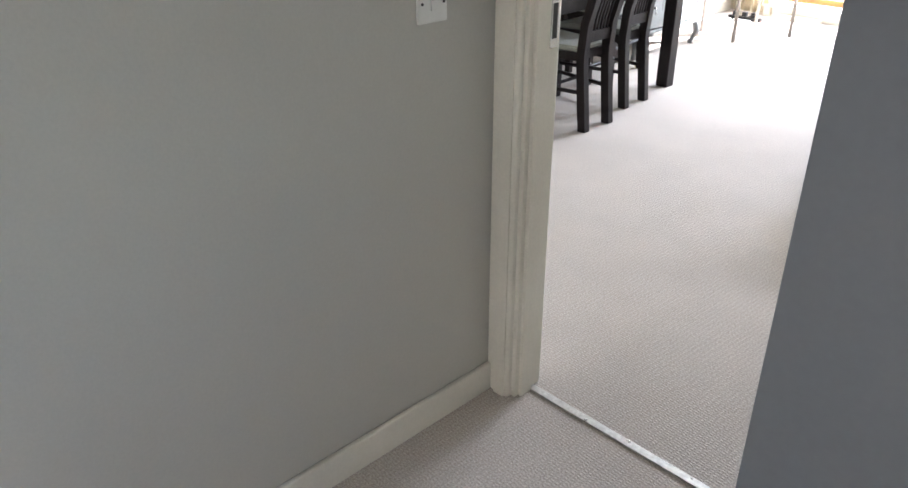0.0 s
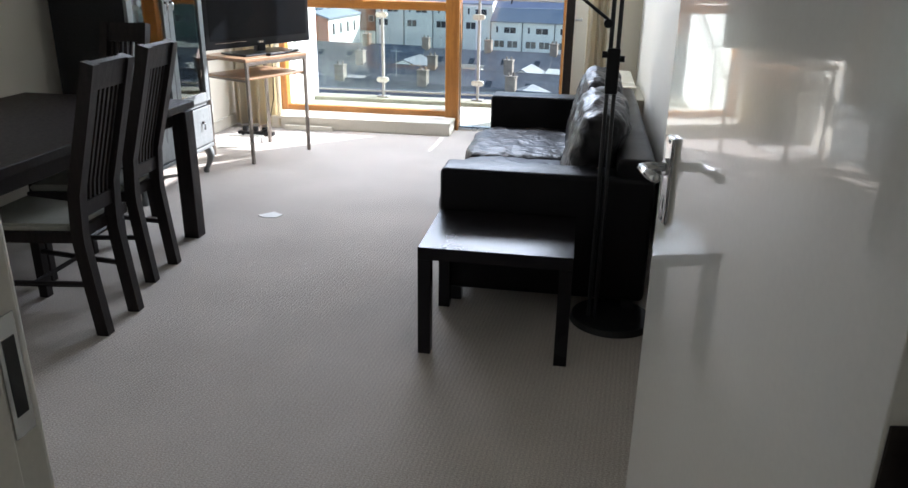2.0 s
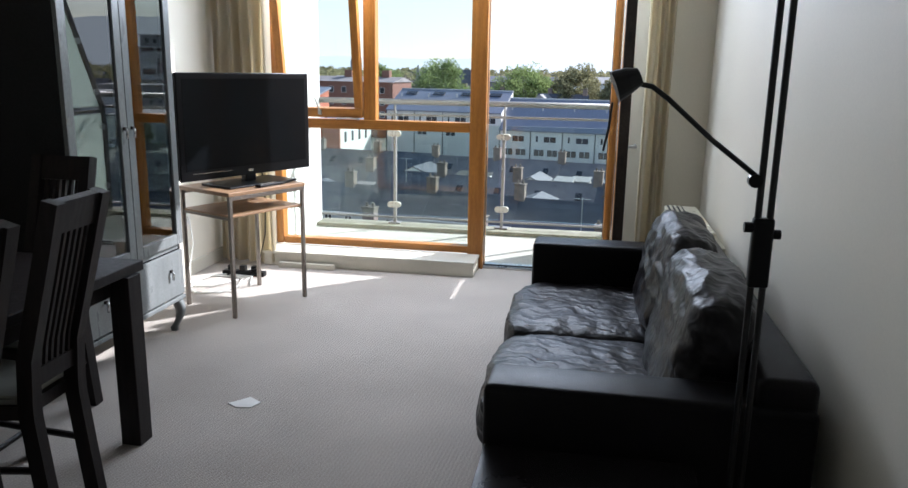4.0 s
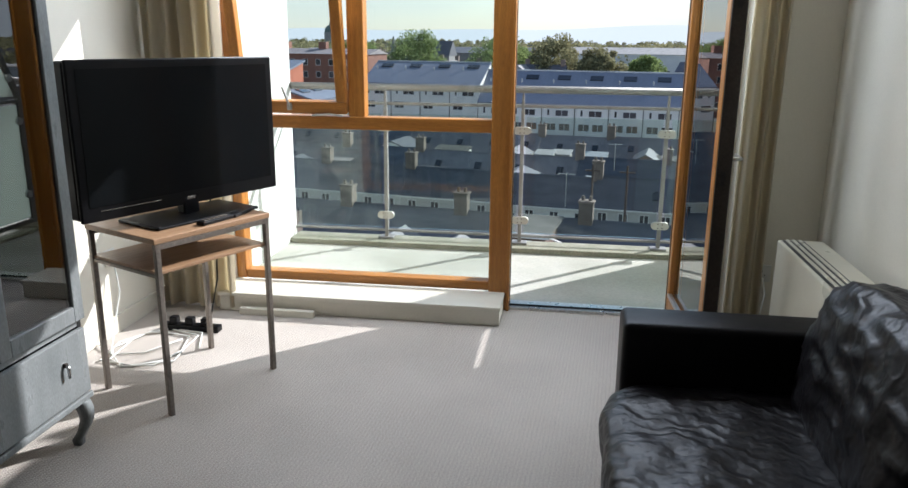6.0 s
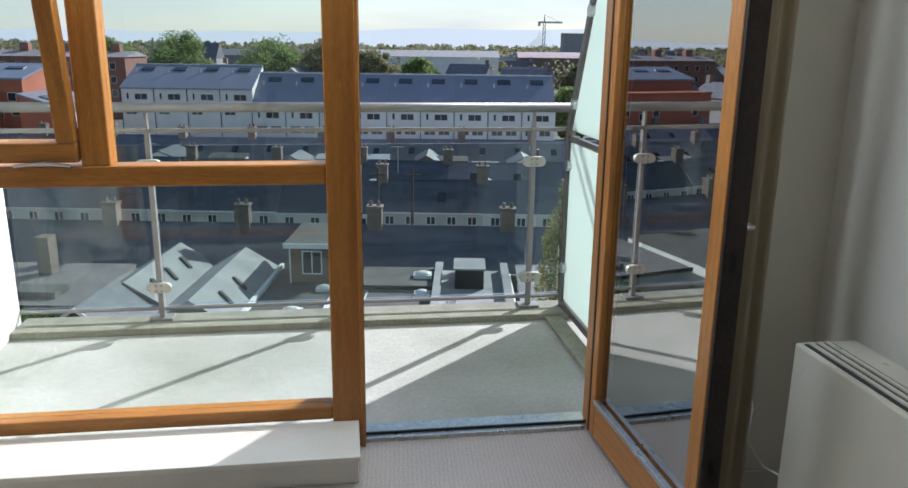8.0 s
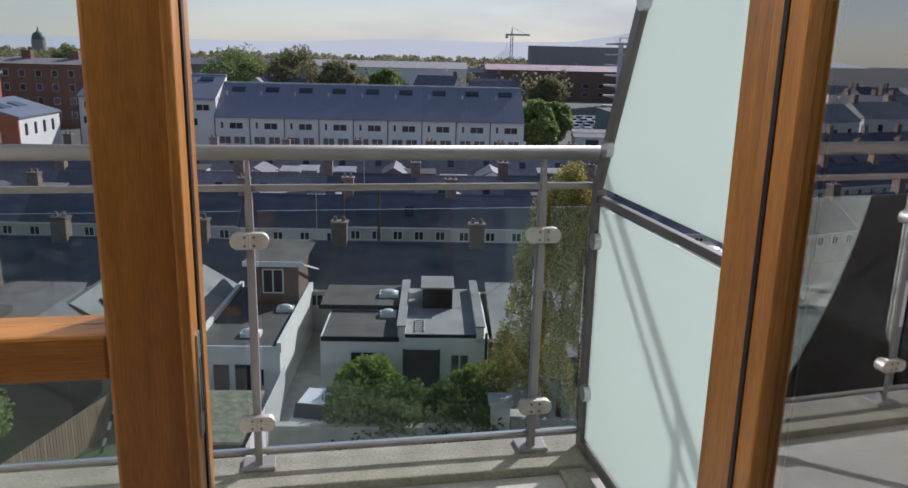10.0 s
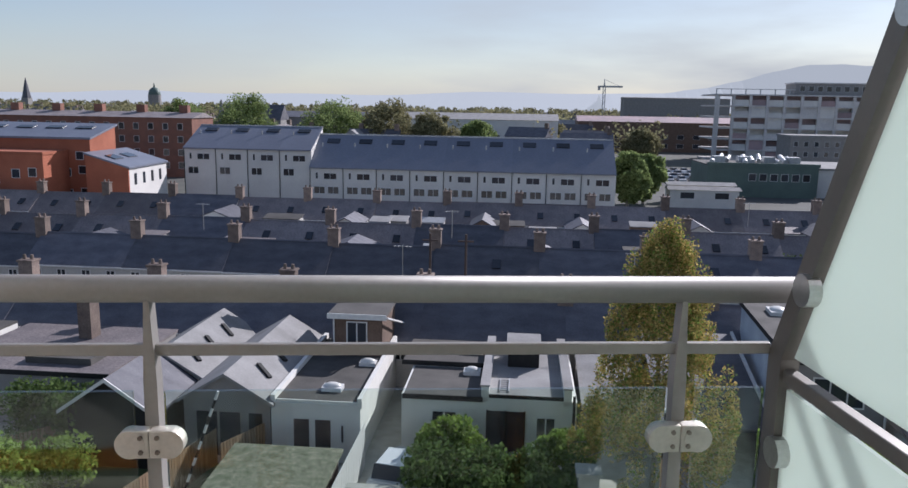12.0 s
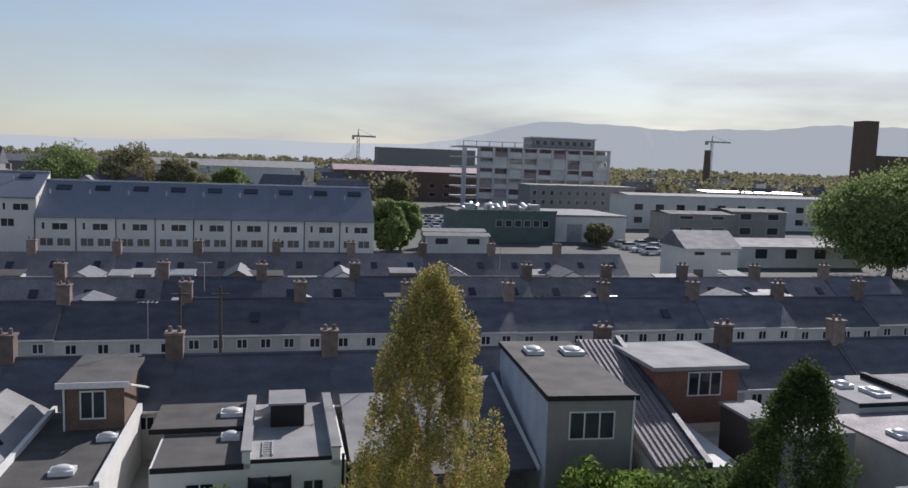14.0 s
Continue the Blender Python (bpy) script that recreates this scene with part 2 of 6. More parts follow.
M = dict(
    wall=mk("cream_wall_paint", (0.74, 0.705, 0.61), (0.70, 0.665, 0.57), rough=0.6, scale=0.8, bscale=150, fine=0.03, bump=0.08),
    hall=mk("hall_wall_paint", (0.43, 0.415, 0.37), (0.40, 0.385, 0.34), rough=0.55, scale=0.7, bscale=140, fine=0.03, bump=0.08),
    # dark grey that holds the shade of the hall return wall
    return_shade=mk("return_shade_grey", (0.12, 0.13, 0.145), (0.105, 0.115, 0.13), rough=0.55, scale=1.2, bscale=120, fine=0.03, bump=0.04),
    ceiling=mk("ceiling_paint", (0.78, 0.77, 0.73), rough=0.8, scale=1.5, bscale=120, fine=0.03),
    gloss=mk("white_gloss_paint", (0.78, 0.76, 0.69), (0.74, 0.72, 0.65), rough=0.16, scale=1.5, bscale=90, fine=0.02, bump=0.02, coat=1.0, rvar=0.04),
    trim=mk("trim_paint", (0.66, 0.63, 0.55), (0.58, 0.55, 0.47), rough=0.35, scale=3, bscale=120, fine=0.04, bump=0.04),
    carpet=carpet_material(),
    threshold=mk("brushed_aluminium_strip", (0.6, 0.6, 0.58), rough=0.3, metal=0.9, scale=20),
    steel=mk("stainless_steel", (0.55, 0.55, 0.54), (0.45, 0.45, 0.44), rough=0.32, metal=0.95, scale=14, bscale=120, fine=0.08),
    chrome=mk("satin_chrome", (0.62, 0.62, 0.62), rough=0.2, metal=1.0, scale=20, fine=0.05),
    darkmetal=mk("dark_brown_metal", (0.05, 0.04, 0.035), rough=0.4, metal=0.7),
    black=mk("black_metal", (0.012, 0.012, 0.013), rough=0.4, metal=0.3, scale=10),
    plastic=mk("black_plastic", (0.006, 0.006, 0.007), spec=0.16, rough=0.3, scale=10, rvar=0.03, fine=0.03),
    screen=mk("television_screen", (0.006, 0.007, 0.008), rough=0.14, scale=3, rvar=0.02, spec=0.12, fine=0.02),
    white_plastic=mk("white_plastic", (0.72, 0.72, 0.68), rough=0.3, fine=0.03),
    table=mk("black_lacquer", (0.010, 0.009, 0.010), (0.014, 0.012, 0.013), rough=0.26, scale=4, rvar=0.05, fine=0.05, spec=0.1),
    wood=mk("espresso_wood", (0.020, 0.015, 0.014), (0.012, 0.009, 0.009), spec=0.2, rough=0.45, scale=7, stretch=(8, 8, 1), bscale=60, bump=0.08),
    pine=mk("golden_pine", (0.45, 0.19, 0.032), (0.31, 0.12, 0.018), rough=0.38, scale=4, stretch=(9, 9, 0.7), bscale=40, bump=0.05, coat=0.1),
    pine_h=mk("golden_pine_rail", (0.45, 0.19, 0.032), (0.31, 0.12, 0.018), rough=0.38, scale=4, stretch=(0.7, 9, 9), bscale=40, bump=0.05, coat=0.1),
    beech=mk("beech_laminate", (0.33, 0.20, 0.115), (0.26, 0.155, 0.085), rough=0.35, scale=5, stretch=(1, 9, 9), bscale=50),
    grey_tube=mk("grey_painted_tube", (0.22, 0.19, 0.165), (0.15, 0.13, 0.11), rough=0.35, metal=0.5),
    leather=mk("black_leather", (0.007, 0.006, 0.007), (0.004, 0.0035, 0.004), spec=0.12, rough=0.38, scale=6, bscale=260, bump=0.35, rvar=0.1),
    cushion=crumpled_leather(),
    # near-black copy of the cabinet grey, with the sides' shade painted in
    cabside_shaded=mk("shaded_cabinet_panel", (0.016, 0.016, 0.017), rough=0.4, spec=0.2),
    cabinet=mk("grey_painted_wood", (0.19, 0.20, 0.20), (0.14, 0.15, 0.15), rough=0.3, scale=4, stretch=(4, 4, 1), bscale=70, bump=0.04),
    fabric=frosted("cream_curtain", (0.62, 0.56, 0.42), (0.66, 0.61, 0.50)),
    seat=mk("grey_green_seat_cloth", (0.34, 0.34, 0.29), rough=0.8, scale=8, bscale=400, bump=0.2),
    heater=mk("cream_enamel", (0.60, 0.57, 0.46), rough=0.3, scale=2, fine=0.02),
    slot=mk("dark_grille", (0.03, 0.03, 0.03), rough=0.6),
    paper=mk("white_paper", (0.8, 0.79, 0.76), rough=0.8, fine=0.02),
    doorglass=glass("double_glazed_door_glass", (0.88, 0.93, 0.92), ior=6.5),
    pane=glass("window_glass", (0.93, 0.96, 0.95)),
    cabglass=glass("cabinet_glass", (0.6, 0.66, 0.66), ior=2.3),
    balglass=glass("balustrade_glass", (0.87, 0.92, 0.89), ior=1.4),
    frost=frosted("frosted_glass", (0.70, 0.78, 0.73), (0.75, 0.80, 0.78)),
    concrete=mk("pale_concrete", (0.47, 0.46, 0.42), (0.33, 0.33, 0.28), rough=0.85, scale=1.6, bscale=60, bump=0.2, fine=0.12),
    stain=mk("mossy_concrete_edge", (0.20, 0.20, 0.14), (0.30, 0.29, 0.23), rough=0.95, scale=7, bscale=90, bump=0.4),
    render=mk("white_render", (0.76, 0.75, 0.71), (0.66, 0.65, 0.60), rough=0.8, scale=0.9, bscale=40, bump=0.1, fine=0.05),
    # rail colour darkened for the screen frame, whose backlit shade it carries
    rail_shaded=mk("shaded_screen_frame", (0.15, 0.14, 0.125), (0.11, 0.105, 0.095), rough=0.45, metal=0.3, scale=5, fine=0.06),
    clamp=mk("satin_cast_clamp", (0.56, 0.53, 0.47), (0.47, 0.445, 0.40), rough=0.48, metal=0.6, scale=16, bscale=120, fine=0.08),
    rail=mk("powder_coated_rail", (0.275, 0.262, 0.243), (0.235, 0.224, 0.21), rough=0.5, metal=0.2, scale=4, fine=0.05),
    slate=mk("slate_roof", (0.125, 0.125, 0.144), (0.075, 0.076, 0.092), rough=0.62, scale=0.7, bscale=14, fine=0.35, vary=0.25, bump=0.3, stretch=(1, 2.2, 1)),
    slate_brown=mk("weathered_tile_roof", (0.235, 0.205, 0.20), (0.155, 0.137, 0.142), rough=0.75, scale=0.6, bscale=9, fine=0.4, vary=0.3, bump=0.3),
    felt=mk("grey_felt_roof", (0.105, 0.098, 0.09), (0.066, 0.063, 0.058), rough=0.9, scale=0.7, bscale=14, fine=0.2, vary=0.15),
    felt_light=mk("pale_felt_roof", (0.31, 0.305, 0.30), (0.22, 0.216, 0.21), rough=0.9, scale=0.6, bscale=10, fine=0.12, vary=0.1),
    moss=mk("mossy_felt_roof", (0.09, 0.11, 0.06), (0.24, 0.235, 0.17), rough=0.95, scale=2.6, bscale=7, fine=0.35),
    metalroof=mk("blue_grey_metal_roof", (0.185, 0.20, 0.245), (0.15, 0.165, 0.21), rough=0.45, scale=0.25, bscale=3, fine=0.1, vary=0.05),
    townwall=mk("white_town_render", (0.70, 0.68, 0.64), (0.60, 0.58, 0.55), rough=0.85, scale=0.3, bscale=4, fine=0.06, vary=0.05),
    cottage=mk("painted_cottage_wall", (0.62, 0.61, 0.57), (0.50, 0.49, 0.46), rough=0.85, scale=0.6, bscale=7, fine=0.1, vary=0.22),
    brick=mk("red_brick", (0.27, 0.125, 0.085), (0.20, 0.10, 0.075), rough=0.9, scale=0.6, bscale=9, fine=0.3, vary=0.12),
    brick_orange=mk("orange_brick", (0.42, 0.14, 0.075), (0.34, 0.11, 0.06), rough=0.9, scale=0.4, bscale=7, fine=0.15, vary=0.08),
    brick_brown=mk("brown_brick", (0.17, 0.115, 0.085), (0.12, 0.08, 0.06), rough=0.9, scale=1.2, bscale=12, fine=0.3, vary=0.15),
    chimney=mk("weathered_chimney", (0.24, 0.185, 0.15), (0.15, 0.115, 0.10), rough=0.95, scale=1.5, bscale=10, fine=0.3, vary=0.3),
    greyrender=mk("grey_pebble_dash", (0.29, 0.28, 0.265), (0.23, 0.22, 0.21), rough=0.95, scale=0.8, bscale=30, fine=0.2, bump=0.3),
    bluewall=mk("pale_blue_wall", (0.52, 0.58, 0.64), (0.40, 0.45, 0.52), rough=0.9, scale=0.8, bscale=8, fine=0.12),
    winglass=mk("dark_window_glass", (0.03, 0.035, 0.045), rough=0.08, scale=1.0, vary=0.5, rvar=0.02),
    winframe=mk("white_window_frame", (0.72, 0.72, 0.70), rough=0.5, fine=0.04),
    timber=mk("weathered_fence_timber", (0.30, 0.21, 0.13), (0.22, 0.15, 0.09), rough=0.9, scale=3, bscale=30, fine=0.2, vary=0.2),
    rust=mk("dark_timber_gate", (0.08, 0.055, 0.045), rough=0.8),
    asphalt=mk("asphalt", (0.055, 0.055, 0.055), (0.075, 0.073, 0.07), rough=0.95, scale=0.4, bscale=12, fine=0.2),
    lawn=mk("garden_lawn", (0.075, 0.11, 0.035), (0.05, 0.075, 0.025), rough=0.95, scale=1.2, bscale=20, fine=0.35),
    land=mk("distant_ground", (0.085, 0.09, 0.068), (0.10, 0.10, 0.095), rough=1.0, scale=0.02, bscale=0.15, fine=0.3),
    bark=mk("birch_bark", (0.35, 0.33, 0.30), (0.10, 0.09, 0.08), rough=0.9, scale=5, bscale=20, fine=0.3),
    leaf_gold=leafy("golden_birch_leaves", (0.56, 0.42, 0.16), (0.40, 0.33, 0.11), 0.9),
    leaf_green=leafy("bright_green_leaves", (0.26, 0.35, 0.08), (0.16, 0.24, 0.055), 0.9),
    leaf_hedge=leafy("ivy_leaves", (0.08, 0.13, 0.045), (0.13, 0.18, 0.06), 1.4),
    leaf_dark=leafy("dark_green_leaves", (0.065, 0.10, 0.035), (0.10, 0.13, 0.045), 0.9),
    leaf_tree=leafy("mid_green_leaves", (0.29, 0.35, 0.14), (0.20, 0.26, 0.10), 0.3),
    # autumn green, paled so that the far trees' haze is in the colour
    leaf_mixed=leafy("hazed_autumn_leaves", (0.22, 0.235, 0.14), (0.30, 0.255, 0.13), 0.06),
    carpaint=mk("car_paint", (0.62, 0.63, 0.65), (0.58, 0.59, 0.61), rough=0.25, scale=2, vary=0.45, coat=0.5, fine=0.02),
    rubber=mk("tyre_rubber", (0.015, 0.015, 0.015), rough=0.8),
    galv=mk("galvanised_sheet", (0.45, 0.46, 0.47), (0.36, 0.37, 0.38), rough=0.5, metal=0.4, scale=0.4, bscale=3, vary=0.15),
    greenclad=mk("green_cladding", (0.10, 0.15, 0.13), (0.08, 0.12, 0.105), rough=0.6, scale=0.4, bscale=3, fine=0.1),
    frame_conc=mk("bare_concrete_frame", (0.62, 0.60, 0.58), (0.52, 0.50, 0.49), rough=0.9, scale=0.3, bscale=3, fine=0.15),
    shutter=mk("pink_grey_panel", (0.42, 0.30, 0.30), (0.30, 0.24, 0.25), rough=0.8, scale=0.2, vary=0.3),
)


# ---------------------------------------------------------------- building helpers
W = {}


def thing(name, label, category, loc=(0, 0, 0), rz=0.0, group="", kind="", m=None):
    ob = new(name)
    ob.empty_display_size = 0.1
    ob.matrix_world = m if m is not None else pose(*loc, 0, 0, rz)
    W[ob] = ob.matrix_world.copy()
    return tagged(ob, label, category, group, kind)


def part(name, bm, material, parent=None, label="", smooth=False, world_space=False, shadow=True):
    """Links a bmesh as one mesh object under a thing or a part."""
    if world_space and parent is not None:
        bm.transform(W[parent].inverted())
    me = bpy.data.meshes.new(name)
    bmesh.ops.recalc_face_normals(bm, faces=bm.faces)
    bm.to_mesh(me)
    bm.free()
    me.materials.append(M[material])
    if smooth:
        me.shade_smooth()
    ob = new(name, me)
    if parent is not None:
        ob.parent = parent
        W[ob] = W[parent]
    if not shadow:
        ob.visible_shadow = False
    return tagged(ob, label) if label else ob


def share(name, ob, parent, m):
    """One more object on the mesh of ob, under parent, at the local pose m."""
    c = new(name, ob.data)
    c.parent, c.matrix_basis = parent, m
    return c


def box(a, b, bevel=0.0, bm=None, seg=2):
    bm = bm or bmesh.new()
    got = bmesh.ops.create_cube(bm, size=1)["verts"]
    for v in got:
        v.co = Vector([a[i] + (v.co[i] + 0.5) * (b[i] - a[i]) for i in range(3)])
    if bevel:
        edges = list({e for v in got for e in v.link_edges})
        bmesh.ops.bevel(bm, geom=edges, offset=bevel, segments=seg, affect="EDGES", profile=0.5)
    return bm


def rod(p0, p1, r, r1=None, seg=12, bm=None):
    bm = bm or bmesh.new()
    p0, p1 = Vector(p0), Vector(p1)
    d = p1 - p0
    turn = d.to_track_quat("Z", "Y").to_matrix().to_4x4()
    bmesh.ops.create_cone(bm, cap_ends=True, segments=seg, radius1=r, radius2=r if r1 is None else r1, depth=d.length,
                          matrix=Matrix.Translation((p0 + p1) / 2) @ turn)
    return bm


def sweep(points, size, bm=None, seg=8, square=None):
    """A tube (or a bar with a section of square = (a, b), a across, b along x) through the points."""
    bm = bm or bmesh.new()
    pts = [Vector(p) for p in points]
    rings = []
    for i, p in enumerate(pts):
        d = (pts[min(i + 1, len(pts) - 1)] - pts[max(i - 1, 0)]).normalized()
        if square:
            side = Vector((0, 1, 0))
            up = d.cross(side).normalized()
            a, b = square[0] / 2, square[1] / 2
            ring = [p + side * sx * a + up * sy * b for sx, sy in ((-1, -1), (1, -1), (1, 1), (-1, 1))]
        else:
            ref = Vector((0, 0, 1)) if abs(d.z) < 0.9 else Vector((1, 0, 0))
            s = d.cross(ref).normalized()
            u = s.cross(d).normalized()
            ring = [p + (s * math.cos(k * 2 * math.pi / seg) + u * math.sin(k * 2 * math.pi / seg)) * size for k in range(seg)]
        rings.append([bm.verts.new(c) for c in ring])
    for r0, r1 in zip(rings, rings[1:]):
        for k in range(len(r0)):
            bm.faces.new((r0[k], r0[(k + 1) % len(r0)], r1[(k + 1) % len(r0)], r1[k]))
    bm.faces.new(rings[0][::-1])
    bm.faces.new(rings[-1])
    return bm


def prism(outline, lo, hi, axis="y", bm=None):
    """An outline of two coordinates pushed along an axis: y takes (x, z), x takes (y, z), z takes (x, y)."""
    bm = bm or bmesh.new()

    def at(p, s):
        return {"y": (p[0], s, p[1]), "x": (s, p[0], p[1]), "z": (p[0], p[1], s)}[axis]
    a = [bm.verts.new(at(p, lo)) for p in outline]
    b = [bm.verts.new(at(p, hi)) for p in outline]
    bm.faces.new(a[::-1])
    bm.faces.new(b)
    for i in range(len(outline)):
        j = (i + 1) % len(outline)
        bm.faces.new((a[i], a[j], b[j], b[i]))
    return bm


def cushion(centre, size, seed, wrinkle=0.012, folds=9.0, power=5.0, cuts=34):
    """A soft rounded block whose skin is pulled into folds."""
    bm = bmesh.new()
    bmesh.ops.create_cube(bm, size=2)
    bmesh.ops.subdivide_edges(bm, edges=bm.edges[:], cuts=cuts, use_grid_fill=True)
    off = Vector((seed * 3.1, seed * 7.7, seed * 1.3))
    for v in bm.verts:
        p = v.co.copy()
        q = (abs(p.x) ** power + abs(p.y) ** power + abs(p.z) ** power) ** (1 / power)
        p /= max(q, 1e-6)
        n = p.normalized()
        r = Vector((p.x * size[0], p.y * size[1], p.z * size[2]))
        w = noise.noise(Vector((r.x * folds * 0.9 + r.y * 2.0, r.y * folds * 0.35 - r.z * 1.5, r.z * folds * 0.9)) + off)
        ridge = 1 - abs(w) * 2.4
        low = noise.noise(r * 4 + off)
        v.co = Vector(centre) + r * 0.5 + n * (wrinkle * max(ridge, -0.2) + low * wrinkle * 1.2)
    return bm


def structure(name, bm, material, label=""):
    return tagged(part(name, bm, material), label, "", "", "structure")


# ---------------------------------------------------------------- shell of the hall and the room
HX0, HX1 = -0.98, 0.08          # hall side walls
DY0, DY1 = 1.135, 1.24           # wall with the door
JX0, JX1 = -0.885, -0.005           # door opening
RX0, RX1 = -3.5, 0.05           # room side walls
WY = 7.5                        # glazing line
CEIL = 2.5

structure("floor", box((-3.7, -2.2, -0.25), (1.4, 7.47, 0)), "carpet", "beige loop pile carpet")
structure("ceiling", box((-3.7, -2.2, CEIL), (1.4, 7.7, CEIL + 0.2)), "ceiling")
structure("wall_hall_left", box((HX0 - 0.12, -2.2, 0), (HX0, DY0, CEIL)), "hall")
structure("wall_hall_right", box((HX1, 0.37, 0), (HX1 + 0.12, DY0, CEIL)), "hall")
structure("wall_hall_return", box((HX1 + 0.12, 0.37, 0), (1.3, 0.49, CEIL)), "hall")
# added panel; its dark colour stands in for shade on the return wall
structure("door_hall_cupboard", box((HX1 + 0.004, 0.355, 0.006), (0.92, 0.37, 2.1), 0.002), "return_shade", "dark grey panel added over the hall return wall")
# unseen side wall with an opening added for the hall fill lamp
hb_ = bmesh.new()
box((1.3, -2.2, 0), (1.42, -1.65, CEIL), bm=hb_)
box((1.3, -0.55, 0), (1.42, 0.49, CEIL), bm=hb_)
box((1.3, -1.65, 0), (1.42, -0.55, 0.9), bm=hb_)
box((1.3, -1.65, 2.1), (1.42, -0.55, CEIL), bm=hb_)
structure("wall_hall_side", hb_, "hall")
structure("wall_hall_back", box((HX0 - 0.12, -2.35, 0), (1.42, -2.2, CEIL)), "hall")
# unseen window, added to go with the fill lamp
w2_ = thing("window_2", "plain pine window added out of view for the hall fill", "window", (1.37, -1.1, 0.9), kind="structure")
for a, b in (((1.34, -1.65, 0.9), (1.4, -1.6, 2.1)), ((1.34, -0.6, 0.9), (1.4, -0.55, 2.1)), ((1.34, -1.6, 0.9), (1.4, -0.6, 0.95)), ((1.34, -1.6, 2.05), (1.4, -0.6, 2.1))):
    part("frame", box(a, b, 0.004), "pine", w2_, world_space=True)
part("pane", box((1.366, -1.6, 0.95), (1.374, -0.6, 2.05)), "pane", w2_, world_space=True, shadow=False)
dw = bmesh.new()
box((RX0 - 0.15, DY0, 0), (JX0 - 0.03, DY1, CEIL), bm=dw)
box((JX1 + 0.03, DY0, 0), (RX1 + 0.15, DY1, CEIL), bm=dw)
box((JX0 - 0.03, DY0, 2.08), (JX1 + 0.03, DY1, CEIL), bm=dw)
structure("wall_south", dw, "wall")
structure("wall_west", box((RX0 - 0.15, DY1, 0), (RX0, 7.7, CEIL)), "wall")
structure("wall_east", box((RX1, DY1, 0), (RX1 + 0.15, 6.95, CEIL)), "wall")
pier = bmesh.new()
box((-0.27, 6.95, 0), (RX1 + 0.15, 7.56, CEIL), bm=pier)
box((-0.5, 7.43, 0), (-0.27, 7.56, CEIL), bm=pier)
structure("wall_north_pier", pier, "wall")
structure("wall_north_west", box((RX0, 7.32, 0), (-3.12, 7.68, CEIL)), "wall")
structure("wall_north_head", box((-3.12, 7.42, 2.42), (-0.5, 7.68, CEIL)), "wall")
structure("sill_step", box((-3.12, 7.186, 0), (-1.479, 7.46, 0.108), 0.004), "trim", "cream boxed window step")
structure("sill_step_lip", box((-3.12, 7.172, 0.09), (-1.472, 7.45, 0.112), 0.004), "trim", "pale window board on the step")

for nm, a, b in (("baseboard", (HX0, -2.2, 0), (HX0 + 0.016, DY0 - 0.022, 0.095)),
                 ("baseboard", (RX0, DY1, 0), (RX0 + 0.016, 7.3, 0.1)),
                 ("baseboard", (RX1 - 0.016, DY1 + 0.06, 0), (RX1, 6.95, 0.1)),
                 ("baseboard", (-0.27, 6.934, 0), (RX1 - 0.02, 6.95, 0.1)),
                 ("baseboard", (RX0 + 0.02, 7.304, 0), (-3.13, 7.32, 0.1)),
                 ("baseboard", (HX1 - 0.016, 0.37, 0), (HX1, DY0 - 0.03, 0.095)),
                 ("baseboard", (RX0 + 0.02, DY1, 0), (JX0 - 0.1, DY1 + 0.016, 0.1))):
    structure(nm, box(a, b, 0.005), "trim", "cream painted skirting board")

# door lining, stops and architraves
lining = bmesh.new()
box((JX0 - 0.03, DY0 - 0.004, 0), (JX0, DY1 + 0.004, 2.08), 0.002, lining)
box((JX1, DY0 - 0.004, 0), (JX1 + 0.03, DY1 + 0.004, 2.08), 0.002, lining)
box((JX0, DY0 - 0.004, 2.05), (JX1, DY1 + 0.004, 2.08), 0.002, lining)
door_frame = structure("trim_door_lining", lining, "trim", "cream painted door lining")
stop = bmesh.new()
box((JX0, DY0 + 0.012, 0), (JX0 + 0.012, DY1 - 0.045, 2.05), 0.002, stop)
box((JX1 - 0.012, DY0 + 0.012, 0), (JX1, DY1 - 0.045, 2.05), 0.002, stop)
structure("trim_door_stop", stop, "trim")
for side, y0, y1 in (("hall", DY0 - 0.024, DY0), ("room", DY1, DY1 + 0.024)):
    arch = bmesh.new()
    for x0, x1 in ((JX0 - 0.095, JX0 - 0.012), (JX1 + 0.012, JX1 + 0.075)):
        box((x0, y0, 0), (x1, y1, 2.13), 0.006, arch)
        box((x0 + 0.03, min(y0, y1) - 0.004 if side == "hall" else y1, 0), (x1 - 0.012, min(y0, y1) if side == "hall" else y1 + 0.004, 2.1), 0.001, arch)
    box((JX0 - 0.095, y0, 2.062), (JX1 + 0.075, y1, 2.13), 0.006, arch)
    structure("trim_architrave_" + side, arch, "trim", "cream moulded architrave")
structure("trim_threshold", box((JX0 + 0.002, 1.19, 0), (JX1 - 0.002, 1.216, 0.006), 0.002), "threshold", "narrow aluminium carpet strip")

# strike plate in the lining
sp = thing("strike_plate", "satin steel strike plate with a dark latch slot", "strike plate", (JX0, 1.222, 1.09))
part("plate", box((0, -0.014, -0.065), (0.0025, 0.014, 0.065), 0.001), "chrome", sp)
part("slot", box((0.0025, -0.008, -0.042), (0.0032, 0.008, 0.042)), "slot", sp)

